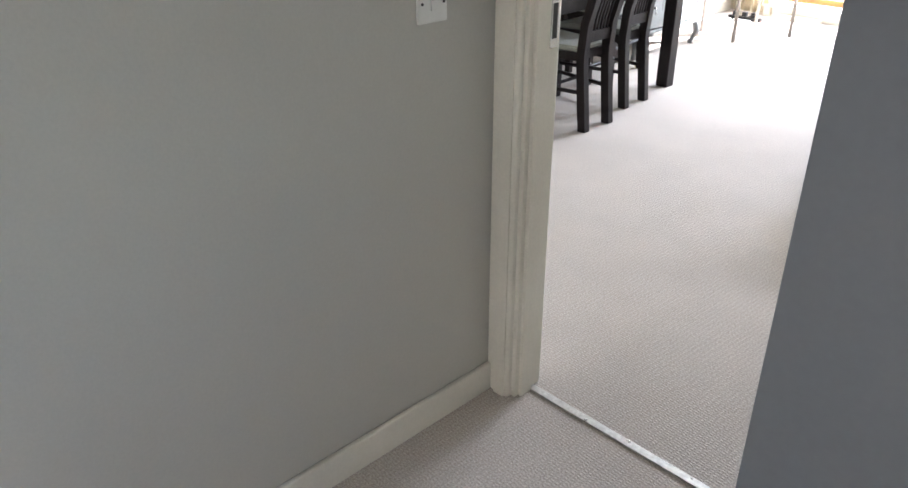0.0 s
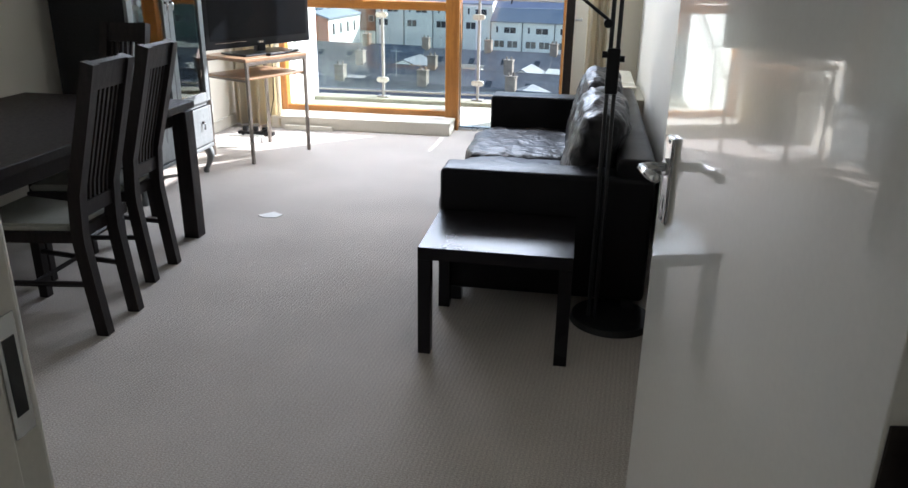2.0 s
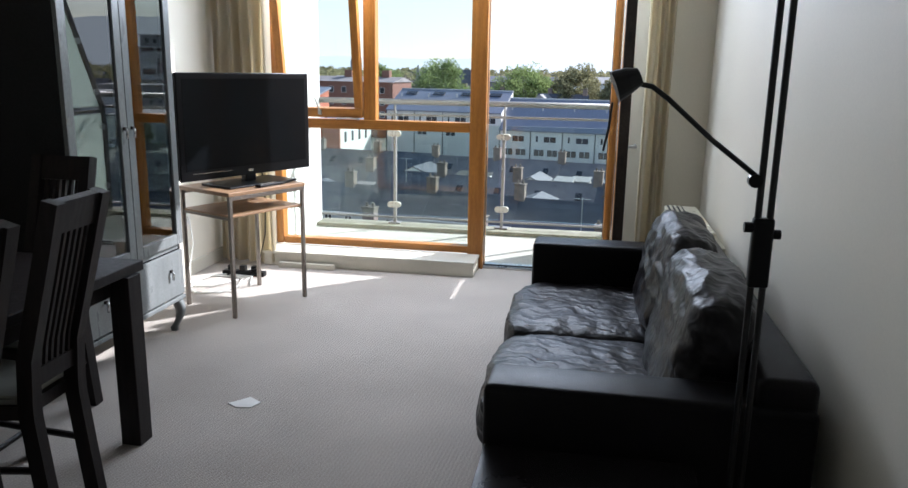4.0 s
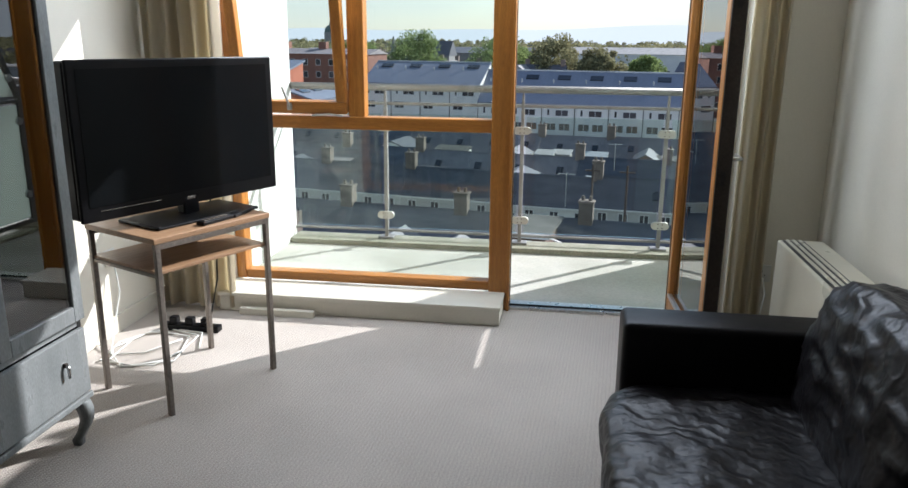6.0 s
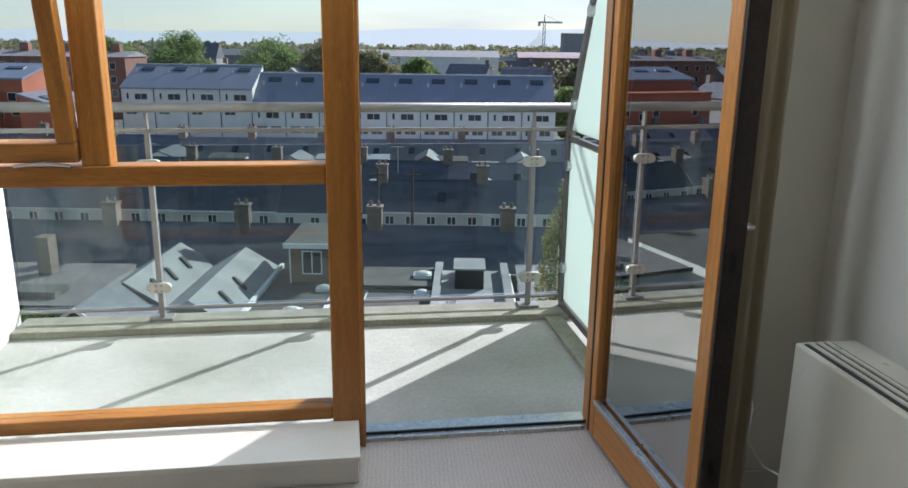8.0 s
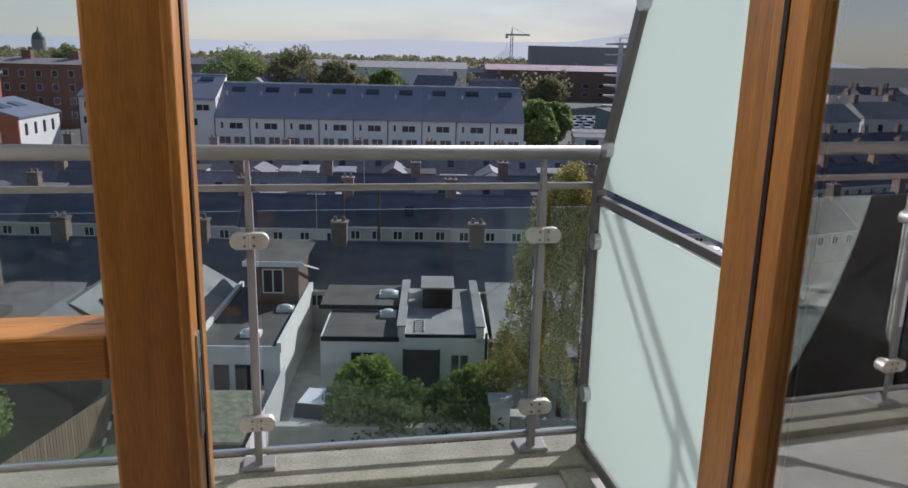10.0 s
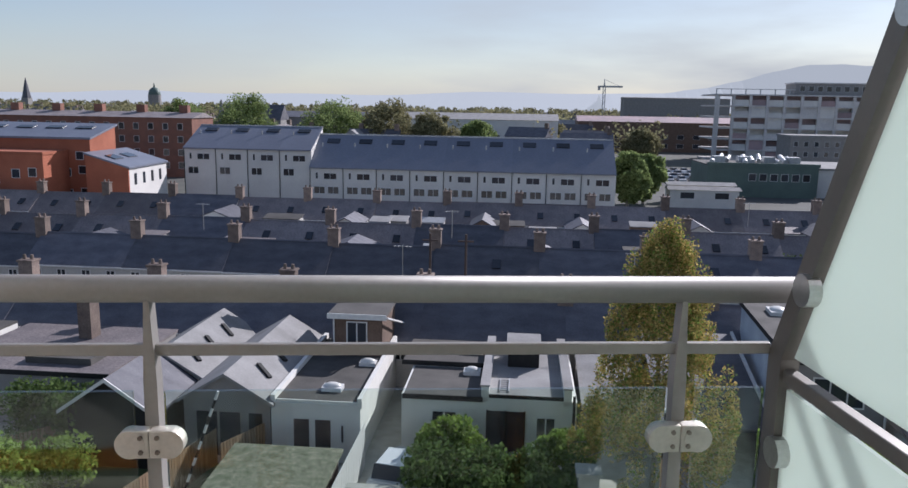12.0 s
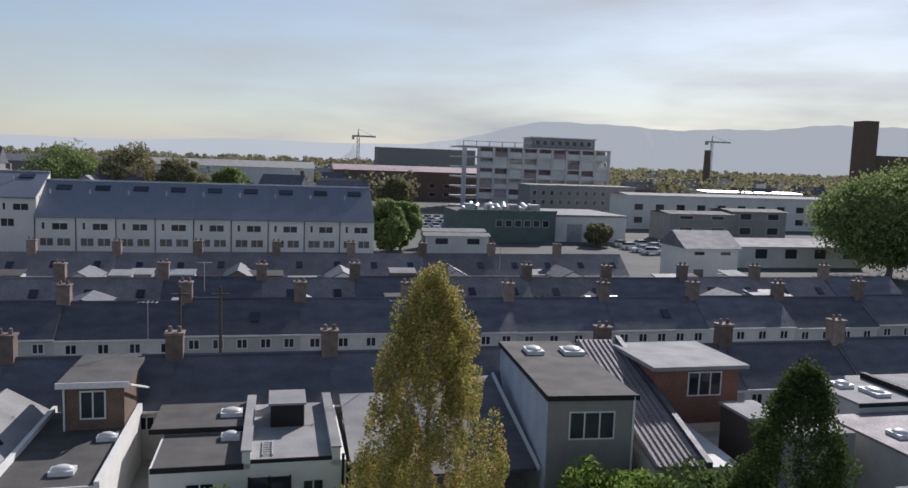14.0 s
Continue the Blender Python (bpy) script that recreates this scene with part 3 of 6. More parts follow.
# light switch in the hall
sw = thing("light_switch", "white plastic rocker light switch on the hall wall", "light switch", (HX0, 0.905, 1.16))
part("plate", box((0, -0.043, -0.043), (0.009, 0.043, 0.043), 0.003), "white_plastic", sw)
part("rocker", box((0.009, -0.008, -0.017), (0.014, 0.012, 0.017), 0.002), "white_plastic", sw)
for sy in (-0.032, 0.032):
    part("screw", rod((0.009, sy, 0), (0.0105, sy, 0), 0.0035), "slot", sw)


# ---------------------------------------------------------------- the open door of the room
door = thing("door", "open white gloss-painted flush door with chrome lever", "door", kind="structure",
             m=pose(-0.05, DY1 + 0.095, 0, 0, 0, 8.7))
part("leaf", box((-0.0, 0.0, 0.008), (0.044, 0.905, 2.04), 0.002), "gloss", door)
handle = part("handle_plate", box((-0.010, 0.808, 0.985), (0.0, 0.853, 1.16), 0.004), "chrome", door, "satin chrome backplate")
lever = sweep([(-0.008, 0.83, 1.1), (-0.05, 0.83, 1.1), (-0.06, 0.823, 1.1), (-0.063, 0.773, 1.103), (-0.058, 0.718, 1.107)], 0.0095)
part("lever", lever, "chrome", handle, smooth=True)
part("rose", rod((-0.016, 0.83, 1.1), (-0.009, 0.83, 1.1), 0.017, seg=18), "chrome", handle)
part("keyhole", box((-0.0108, 0.826, 1.015), (-0.0098, 0.834, 1.042)), "slot", handle)
for z in (0.995, 1.15):
    part("screw", rod((-0.0115, 0.83, z), (-0.009, 0.83, z), 0.004), "slot", handle)
for z in (0.96, 1.78):
    hinge = part("hinge", box((0.004, -0.003, z), (0.038, 0.0, z + 0.105), 0.001), "darkmetal", door, "dull steel butt hinge")
    part("flap", box((0.036, -0.042, z + 0.02), (0.039, -0.003, z + 0.085), 0.001), "darkmetal", hinge)
    part("knuckle", rod((0.046, -0.012, z - 0.005), (0.046, -0.012, z + 0.11), 0.009), "black", hinge)
closer = part("door_closer", box((0.006, -0.0035, 0.81), (0.036, 0.0, 0.88), 0.001), "steel", door, "concealed chain door closer")
part("closer_socket", rod((0.02, -0.012, 0.85), (0.02, -0.003, 0.85), 0.013, seg=14), "slot", closer)
part("closer_arm", sweep([(0.02, -0.006, 0.852), (0.026, -0.04, 0.842), (0.036, -0.09, 0.828)], 0.006), "black", closer)
part("door_stop", sweep([(-0.002, 0.70, 0.05), (-0.05, 0.70, 0.03), (-0.085, 0.70, 0.012)], 0.009), "white_plastic", door, "white rubber-tipped door stop")


# ---------------------------------------------------------------- glazing to the balcony
wnd = thing("window_1", "golden pine framed window with a tilting sash", "window", (-2.3, WY, 0.112), kind="structure")
fr = [("frame_left", (-3.12, 7.46, 0.112), (-3.06, 7.56, 2.42), "pine"), ("post", (-1.57, 7.45, 0.0), (-1.455, 7.57, 2.42), "pine"),
      ("bottom_rail", (-3.06, 7.465, 0.112), (-1.57, 7.555, 0.165), "pine_h"), ("transom", (-3.06, 7.46, 1.035), (-1.57, 7.56, 1.108), "pine_h"),
      ("mullion", (-2.39, 7.465, 1.108), (-2.295, 7.555, 2.36), "pine"), ("head_rail", (-3.06, 7.465, 2.36), (-1.57, 7.555, 2.42), "pine_h")]
for nm, a, b, mt in fr:
    part(nm, box(a, b, 0.006), mt, wnd, world_space=True)
post_edge = part("post_edge", box((-1.463, 7.435, 0.0), (-1.447, 7.585, 2.42), 0.004), "pine", wnd, world_space=True)
# dark strip drawn for the shaded groove in the door rebate
part("seal", box((-1.4475, 7.495, 0.03), (-1.4435, 7.518, 2.36), 0.001), "darkmetal", wnd, "dark strip in place of the rebate groove", world_space=True)
keep = part("keep_plate", box((-1.447, 7.462, 0.93), (-1.4435, 7.488, 1.1), 0.001), "steel", wnd, "steel door keep", world_space=True)
part("slot", box((-1.4436, 7.468, 0.97), (-1.4428, 7.482, 1.06)), "slot", keep, world_space=True)
part("pane", box((-3.06, 7.506, 0.165), (-1.57, 7.514, 1.035)), "pane", wnd, world_space=True, shadow=False)
part("pane", box((-2.295, 7.506, 1.108), (-1.57, 7.514, 2.36)), "pane", wnd, world_space=True, shadow=False)


def tilted(bm):
    """The sash leans into the room about its lower edge."""
    bm.transform(Matrix.Translation((0, 7.48, 1.12)) @ Matrix.Rotation(radians(9), 4, "X") @ Matrix.Translation((0, -7.48, -1.12)))
    return bm


for nm, a, b, mt in (("sash_bottom", (-3.05, 7.45, 1.125), (-2.395, 7.51, 1.195), "pine_h"), ("sash_side", (-3.055, 7.45, 1.195), (-2.995, 7.51, 2.35), "pine"),
                     ("sash_side", (-2.455, 7.45, 1.195), (-2.395, 7.51, 2.35), "pine")):
    part(nm, tilted(box(a, b, 0.006)), mt, wnd, world_space=True)
part("sash_top", tilted(box((-3.055, 7.45, 2.35), (-2.395, 7.51, 2.41), 0.006)), "pine_h", wnd, world_space=True)
part("pane", tilted(box((-2.995, 7.478, 1.195), (-2.455, 7.486, 2.35))), "pane", wnd, world_space=True, shadow=False)
hd = part("sash_handle", box((-2.745, 7.438, 1.14), (-2.715, 7.45, 1.18), 0.003), "steel", wnd, "grey metal sash handle", world_space=True)
part("lever", sweep([(-2.73, 7.442, 1.165), (-2.735, 7.42, 1.2), (-2.76, 7.415, 1.27)], 0.007), "steel", hd, world_space=True)
part("stay", sweep([(-2.6, 7.448, 1.112), (-2.5, 7.44, 1.122), (-2.42, 7.448, 1.112)], 0.006), "steel", wnd, world_space=True)

dfr = thing("door_frame_balcony", "pine balcony door frame with aluminium threshold", "door frame", (-0.5, WY, 0), kind="structure")
part("jamb", box((-0.535, 7.43, 0.0), (-0.5, 7.57, 2.42), 0.005), "pine", dfr, world_space=True)
part("head", box((-1.447, 7.46, 2.36), (-0.535, 7.56, 2.42), 0.005), "pine_h", dfr, world_space=True)
part("threshold", box((-1.447, 7.47, -0.03), (-0.535, 7.60, 0.018), 0.004), "threshold", dfr, world_space=True)
part("seal", box((-1.447, 7.50, 0.018), (-0.535, 7.512, 0.026), 0.002), "black", dfr, world_space=True)

bd = thing("balcony_door", "open pine-framed glazed balcony door", "door", m=pose(-0.53, 7.455, 0, 0, 0, -87.2))
LW = 0.88
part("hinge_stile", box((0, -0.03, 0.025), (0.085, 0.03, 2.36), 0.006), "pine", bd)
# dark strip drawn for the shaded groove along the stile
part("seal", box((0.03, -0.0335, 0.03), (0.042, -0.0295, 2.35), 0.001), "darkmetal", bd, "dark strip in place of the stile groove")
lock = part("lock_stile", box((LW - 0.07, -0.03, 0.025), (LW, 0.03, 2.36), 0.006), "pine", bd)
part("bottom_rail", box((0.085, -0.03, 0.025), (LW - 0.07, 0.03, 0.165), 0.006), "pine_h", bd)
part("top_rail", box((0.085, -0.03, 2.27), (LW - 0.07, 0.03, 2.36), 0.006), "pine_h", bd)
part("pane", box((0.085, -0.004, 0.165), (LW - 0.07, 0.004, 2.27)), "doorglass", bd, shadow=False)
part("drip_bar", box((0.085, -0.036, 0.165), (LW - 0.07, -0.012, 0.185), 0.003), "threshold", bd, "aluminium glazing bar")
part("weather_edge", box((LW, -0.028, 0.03), (LW + 0.014, 0.034, 2.35), 0.003), "darkmetal", bd, "dark espagnolette edge strip")
bh = part("handle_plate", box((LW - 0.06, 0.03, 0.94), (LW - 0.03, 0.038, 1.16), 0.003), "steel", bd)
part("lever", sweep([(LW - 0.045, 0.036, 1.05), (LW - 0.045, 0.085, 1.05), (LW - 0.16, 0.09, 1.05)], 0.009), "steel", bh, smooth=True)
for z in (0.35, 0.97, 1.7):
    part("lock_plate", box((LW + 0.012, -0.008, z - 0.03), (LW + 0.014, 0.012, z + 0.03)), "black", lock)


def curtain(name, label, x0, x1, y, top, waves, depth, thick=0.012, taper=1.0):
    th = thing(name, label, "curtain", ((x0 + x1) / 2, y, 0.02))
    bm = bmesh.new()
    nx, nz = waves * 10, 14
    grid = []
    for j in range(nz + 1):
        f = j / nz
        z = 0.02 + (top - 0.02) * f
        row = []
        for i in range(nx + 1):
            s = i / nx
            sq = 1 - (1 - taper) * math.sin(math.pi * min(1, f * 1.4)) * 0.5
            x = (x0 + x1) / 2 + (s - 0.5) * (x1 - x0) * sq
            yy = y + depth * math.sin(s * waves * 2 * math.pi + 0.6 * math.sin(f * 4 + s * 6)) * (0.7 + 0.3 * math.sin(s * 13 + f * 2))
            row.append((x, yy, z))
        grid.append(row)
    for back in (0, 1):
        vs = [[bm.verts.new((p[0], p[1] + back * thick, p[2])) for p in r] for r in grid]
        for a, b in zip(vs, vs[1:]):
            for i in range(nx):
                bm.faces.new((a[i], a[i + 1], b[i + 1], b[i]))
    part("drape", bm, "fabric", th, smooth=True, world_space=True)
    return th


curtain("curtain", "cream curtain drawn to the window's end, hanging to the carpet", -3.46, -3.02, 7.2, 2.38, 5, 0.045)
curtain("curtain", "cream curtain gathered beside the balcony door", -0.36, -0.2, 6.87, 2.38, 3, 0.035)

# ---------------------------------------------------------------- storage heater and sockets on the long wall
ht = thing("storage_heater", "cream enamelled storage heater with a dark top grille", "heater", (-0.1, 6.2, 0.1))
part("body", box((-0.205, 5.86, 0.115), (-0.01, 6.668, 0.69), 0.008), "heater", ht, world_space=True)
part("grille", box((-0.19, 5.9, 0.69), (-0.10, 6.645, 0.693)), "slot", ht, world_space=True)
for i in range(3):
    part("grille_bar", box((-0.178 + i * 0.027, 5.9, 0.693), (-0.166 + i * 0.027, 6.645, 0.698)), "heater", ht, world_space=True)
for y in (5.98, 6.5):
    part("foot", box((-0.17, y, 0.0), (-0.05, y + 0.04, 0.115)), "heater", ht, world_space=True)
part("wall_bracket", box((-0.01, 5.9, 0.3), (0.05, 6.5, 0.6)), "heater", ht, world_space=True)


def socket(name, label, m, spur=True):
    s = thing(name, label, "socket", m=m)
    part("plate", box((-0.043, -0.009, -0.043), (0.043, 0, 0.043), 0.003), "white_plastic", s)
    for x in (-0.01, 0.012):
        part("pin_hole", box((x, -0.0098, -0.012), (x + 0.004, -0.009, -0.004)), "slot", s)
    part("pin_hole", box((-0.002, -0.0098, 0.006), (0.003, -0.009, 0.016)), "slot", s)
    return s


socket("wall_socket", "white heater spur on the pier beside the heater", pose(-0.185, 6.95, 0.45))
sp2 = thing("wall_plate", "black printed plate fixed low on the cream wall", "wall plate", m=pose(RX1, 3.15, 0.48, 0, 0, -90))
part("backing", box((-0.055, -0.008, -0.042), (0.055, 0, 0.042), 0.002), "white_plastic", sp2)
part("face", box((-0.05, -0.0095, -0.037), (0.05, -0.008, 0.037)), "slot", sp2, "black printed face")
for x, z in ((-0.022, 0.014), (0.012, -0.012)):
    part("mark", box((x - 0.016, -0.0105, z - 0.009), (x + 0.016, -0.0095, z + 0.009)), "white_plastic", sp2, "pale printed mark")
socket("wall_socket", "white socket on the wall behind the television stand", pose(RX0, 6.75, 0.42, 0, 0, 90))
fl = thing("heater_flex", "white heater flex looping from the spur", "cable", (-0.18, 6.9, 0.2))
part("flex", sweep([(-0.18, 6.935, 0.43), (-0.17, 6.90, 0.36), (-0.19, 6.88, 0.25), (-0.17, 6.80, 0.2), (-0.15, 6.668, 0.22)], 0.004), "white_plastic", fl, smooth=True, world_space=True)

# ---------------------------------------------------------------- sofa
SX0, SX1, SY0, SY1 = -0.94, -0.03, 3.80, 5.80
sofa = thing("sofa", "black leather two-seat sofa with crumpled loose cushions", "sofa", ((SX0 + SX1) / 2, (SY0 + SY1) / 2, 0))
part("base", box((SX0 + 0.05, SY0 + 0.02, 0.08), (SX1, SY1 - 0.02, 0.30), 0.02), "leather", sofa, world_space=True, smooth=True)
part("arm", box((SX0, SY0, 0.07), (SX1, SY0 + 0.19, 0.625), 0.024, seg=4), "leather", sofa, world_space=True, smooth=True)
part("arm", box((SX0, SY1 - 0.19, 0.07), (SX1, SY1, 0.64), 0.024, seg=4), "leather", sofa, world_space=True, smooth=True)
part("back", box((SX1 - 0.16, SY0 + 0.02, 0.1), (SX1, SY1 - 0.02, 0.70), 0.03, seg=4), "leather", sofa, world_space=True, smooth=True)
mid = (SY0 + SY1) / 2
for k, (y0, y1) in enumerate(((SY0 + 0.19, mid), (mid, SY1 - 0.19))):
    part("seat_cushion", cushion((-0.625, (y0 + y1) / 2, 0.365), (0.76, y1 - y0 - 0.004, 0.19), 3 + k, 0.008, 10), "cushion", sofa, "crumpled black leather seat cushion", world_space=True, smooth=True)
    bc = cushion((0, 0, 0), (0.24, y1 - y0 + 0.02, 0.50), 7 + k, 0.011, 9, 3.6)
    bc.transform(Matrix.Translation((-0.285, (y0 + y1) / 2, 0.625)) @ Matrix.Rotation(radians(13), 4, "Y"))
    part("back_cushion", bc, "cushion", sofa, "crumpled black leather back cushion", world_space=True, smooth=True)
for x in (SX0 + 0.05, SX1 - 0.09):
    for y in (SY0 + 0.03, SY1 - 0.08):
        part("leg", box((x, y, 0), (x + 0.05, y + 0.05, 0.085), 0.004), "black", sofa, world_space=True)

# ---------------------------------------------------------------- side table
st = thing("side_table", "square black lacquered side table with chunky legs", "side table", (-0.652, 3.57, 0))
part("top", box((-0.93, 3.295, 0.40), (-0.345, 3.79, 0.45), 0.002), "table", st, world_space=True)
for x in (-0.93, -0.395):
    for y in (3.295, 3.74):
        part("leg", box((x, y, 0), (x + 0.05, y + 0.05, 0.40), 0.002), "table", st, world_space=True)

# ---------------------------------------------------------------- floor lamp
lp = thing("floor_lamp", "black metal floor lamp with twin rods and a reading arm", "floor lamp", (-0.25, 3.715, 0))
part("base", rod((0.085, 0.035, 0), (0.085, 0.035, 0.026), 0.178, 0.17, 40), "black", lp)
for dx in (-0.014, 0.014):
    part("pole", rod((dx, 0, 0.02), (dx, 0, 1.84), 0.0085), "black", lp)
clamp = part("clamp", box((-0.025, -0.014, 0.985), (0.025, 0.014, 1.16), 0.006), "plastic", lp)
part("knob", rod((-0.044, 0, 1.135), (-0.022, 0, 1.135), 0.013), "plastic", clamp)
part("knob", rod((0.022, 0, 1.12), (0.042, 0, 1.12), 0.012), "plastic", clamp)
arm = part("arm", sweep([(-0.02, 0, 1.255), (-0.14, -0.02, 1.345), (-0.25, -0.04, 1.44), (-0.29, -0.05, 1.468), (-0.325, -0.055, 1.475)], 0.0065), "black", lp, smooth=True)
part("joint", rod((-0.03, -0.012, 1.25), (-0.03, 0.012, 1.25), 0.017), "plastic", arm)
hb = sweep([(-0.318, -0.055, 1.488), (-0.345, -0.058, 1.478), (-0.375, -0.061, 1.465)], 0.03, seg=20)
for v in hb.verts:
    f = min(1.0, max(0.0, (-0.318 - v.co.x) / 0.057))
    mid_ = Vector((-0.318 - 0.057 * f, -0.055 - 0.006 * f, 1.488 - 0.023 * f))
    v.co = mid_ + (v.co - mid_) * (0.55 + 0.75 * f ** 0.6)
part("shade", hb, "black", lp, "small black cone shade", smooth=False)
part("shade_cord", sweep([(-0.38, -0.06, 1.43), (-0.385, -0.06, 1.37), (-0.395, -0.06, 1.315)], 0.003), "black", lp)
cb = thing("lamp_cable", "black lamp cable looped on the carpet by the skirting", "cable", (-0.1, 3.1, 0))
part("cord", sweep([(-0.02, 3.58, 0.02), (0.02, 3.50, 0.006), (0.005, 3.38, 0.006), (-0.02, 3.25, 0.006), (-0.075, 3.12, 0.006), (-0.08, 3.0, 0.006), (-0.03, 2.9, 0.006), (0.01, 3.0, 0.006), (0.02, 3.2, 0.006), (0.02, 3.45, 0.1), (0.015, 3.53, 0.24)], 0.0045), "plastic", cb, smooth=True, world_space=True)

cb2 = thing("white_cable", "white extension lead hanging beside the sofa to the carpet", "cable", (0.0, 3.4, 0))
part("cord", sweep([(0.02, 3.54, 0.27), (0.0, 3.5, 0.16), (0.005, 3.42, 0.06), (-0.01, 3.3, 0.006), (-0.045, 3.16, 0.006), (-0.05, 3.04, 0.006), (-0.005, 2.96, 0.006)], 0.0042), "white_plastic", cb2, smooth=True, world_space=True)

sc = thing("paper_scrap", "small torn scrap of white paper on the carpet", "paper scrap", (-2.16, 4.8, 0))
part("scrap", prism([(-0.07, -0.02), (0.0, 0.065), (0.07, 0.02), (0.05, -0.04), (-0.02, -0.05)], 0.0, 0.004, "z"), "paper", sc)


# ---------------------------------------------------------------- dining table and chairs
dt = thing("dining_table", "dark espresso wooden dining table with square legs", "dining table", (-2.95, 3.6, 0))
part("top", box((-3.40, 2.72, 0.70), (-2.40, 4.47, 0.74), 0.004), "wood", dt, world_space=True)
part("apron", box((-3.34, 2.80, 0.62), (-2.46, 4.41, 0.70), 0.003), "wood", dt, world_space=True)
for x in (-3.38, -2.47):
    for y in (2.76, 4.335):
        part("leg", box((x, y, 0), (x + 0.085, y + 0.085, 0.70), 0.004), "wood", dt, world_space=True)


def back_x(z):
    pts = ((0, 0.0), (0.2, -0.022), (0.42, -0.044), (0.6, -0.03), (0.8, 0.026), (0.95, 0.068), (1.1, 0.108))
    for (z0, x0), (z1, x1) in zip(pts, pts[1:]):
        if z <= z1:
            return x0 + (x1 - x0) * (z - z0) / (z1 - z0)
    return pts[-1][1]


def dining_chair(m):
    c = thing("dining_chair", "dark espresso high-backed dining chair with vertical slats", "dining chair", m=m, group="chairs at the dining table")
    zs = [i * 1.1 / 22 for i in range(23)]
    for y in (-0.117, 0.117):
        part("rear_leg", sweep([(back_x(z), y, z) for z in zs], 0, square=(0.045, 0.052)), "wood", c)
    part("top_rail", sweep([(back_x(z), 0, z) for z in (1.0, 1.02, 1.05, 1.08, 1.1)], 0, square=(0.189, 0.03)), "wood", c)
    part("lower_rail", sweep([(back_x(z), 0, z) for z in (0.50, 0.53, 0.56)], 0, square=(0.189, 0.028)), "wood", c)
    for i in range(6):
        y = -0.073 + i * 0.0292
        part("slat", sweep([(back_x(z), y, z) for z in (0.55, 0.63, 0.72, 0.81, 0.9, 1.01)], 0, square=(0.013, 0.016)), "wood", c)
    part("seat_frame", prism([(-0.06, -0.135), (-0.06, 0.135), (-0.50, 0.205), (-0.50, -0.205)], 0.40, 0.445, "z"), "wood", c)
    pad = prism([(-0.075, -0.125), (-0.075, 0.125), (-0.495, 0.195), (-0.495, -0.195)], 0.445, 0.475, "z")
    bmesh.ops.bevel(pad, geom=pad.edges[:], offset=0.009, segments=2, affect="EDGES")
    part("seat", pad, "seat", c, "grey-green cloth seat pad", smooth=False)
    for y in (-0.18, 0.18):
        part("front_leg", box((-0.495, y - 0.021, 0), (-0.453, y + 0.021, 0.40), 0.003), "wood", c)
        part("stretcher", sweep([(back_x(0.22), y * 0.65, 0.22), (-0.475, y, 0.22)], 0.012, seg=6), "wood", c)
    part("cross_stretcher", rod((-0.26, -0.148, 0.22), (-0.26, 0.148, 0.22), 0.011, seg=6), "wood", c)
    return c


ch = dining_chair(pose(-2.225, 3.325, 0, 0, 0, 1))
copy_thing(ch, pose(-2.33, 3.865, 0, 0, 0, 3))
third = copy_thing(ch, pose(-2.93, 4.66, 0, 0, 0, 90))
tagged(third, "dark espresso dining chair at the head of the table")

# ---------------------------------------------------------------- glazed cabinet
CX0, CX1, CY0, CY1, CT = -3.40, -2.94, 4.78, 5.68, 2.02
cab = thing("display_cabinet", "grey painted glazed display cabinet on curved legs", "display cabinet", ((CX0 + CX1) / 2, (CY0 + CY1) / 2, 0))
part("side", box((CX0, CY0, 0.2), (CX1, CY0 + 0.022, CT), 0.002), "cabside_shaded", cab, world_space=True)
part("side", box((CX0, CY1 - 0.022, 0.2), (CX1, CY1, CT), 0.002), "cabside_shaded", cab, world_space=True)
part("back_panel", box((CX0, CY0 + 0.022, 0.2), (CX0 + 0.012, CY1 - 0.022, CT)), "cabside_shaded", cab, world_space=True)
part("top", box((CX0 - 0.01, CY0 - 0.02, CT), (CX1 + 0.02, CY1 + 0.02, CT + 0.035), 0.008), "cabinet", cab, world_space=True)
part("bottom", box((CX0, CY0, 0.185), (CX1 + 0.012, CY1 + 0.01, 0.212), 0.006), "cabinet", cab, world_space=True)
part("drawer_rail", box((CX0, CY0 + 0.022, 0.485), (CX1 - 0.002, CY1 - 0.022, 0.52)), "cabinet", cab, world_space=True)
for z in (0.9, 1.25, 1.62):
    part("shelf", box((CX0 + 0.012, CY0 + 0.022, z), (CX1 - 0.05, CY1 - 0.022, z + 0.014)), "balglass", cab, "glass shelf", world_space=True)


def pull(parent, x, y, z, world_space=True):
    k = part("pull", box((x, y - 0.008, z + 0.01), (x + 0.012, y + 0.008, z + 0.026), 0.002), "darkmetal", parent, "dark metal drop pull", world_space=world_space)
    part("drop", sweep([(x + 0.014, y, z + 0.018), (x + 0.018, y, z), (x + 0.016, y, z - 0.03)], 0.0065), "chrome", k, smooth=True, world_space=world_space)


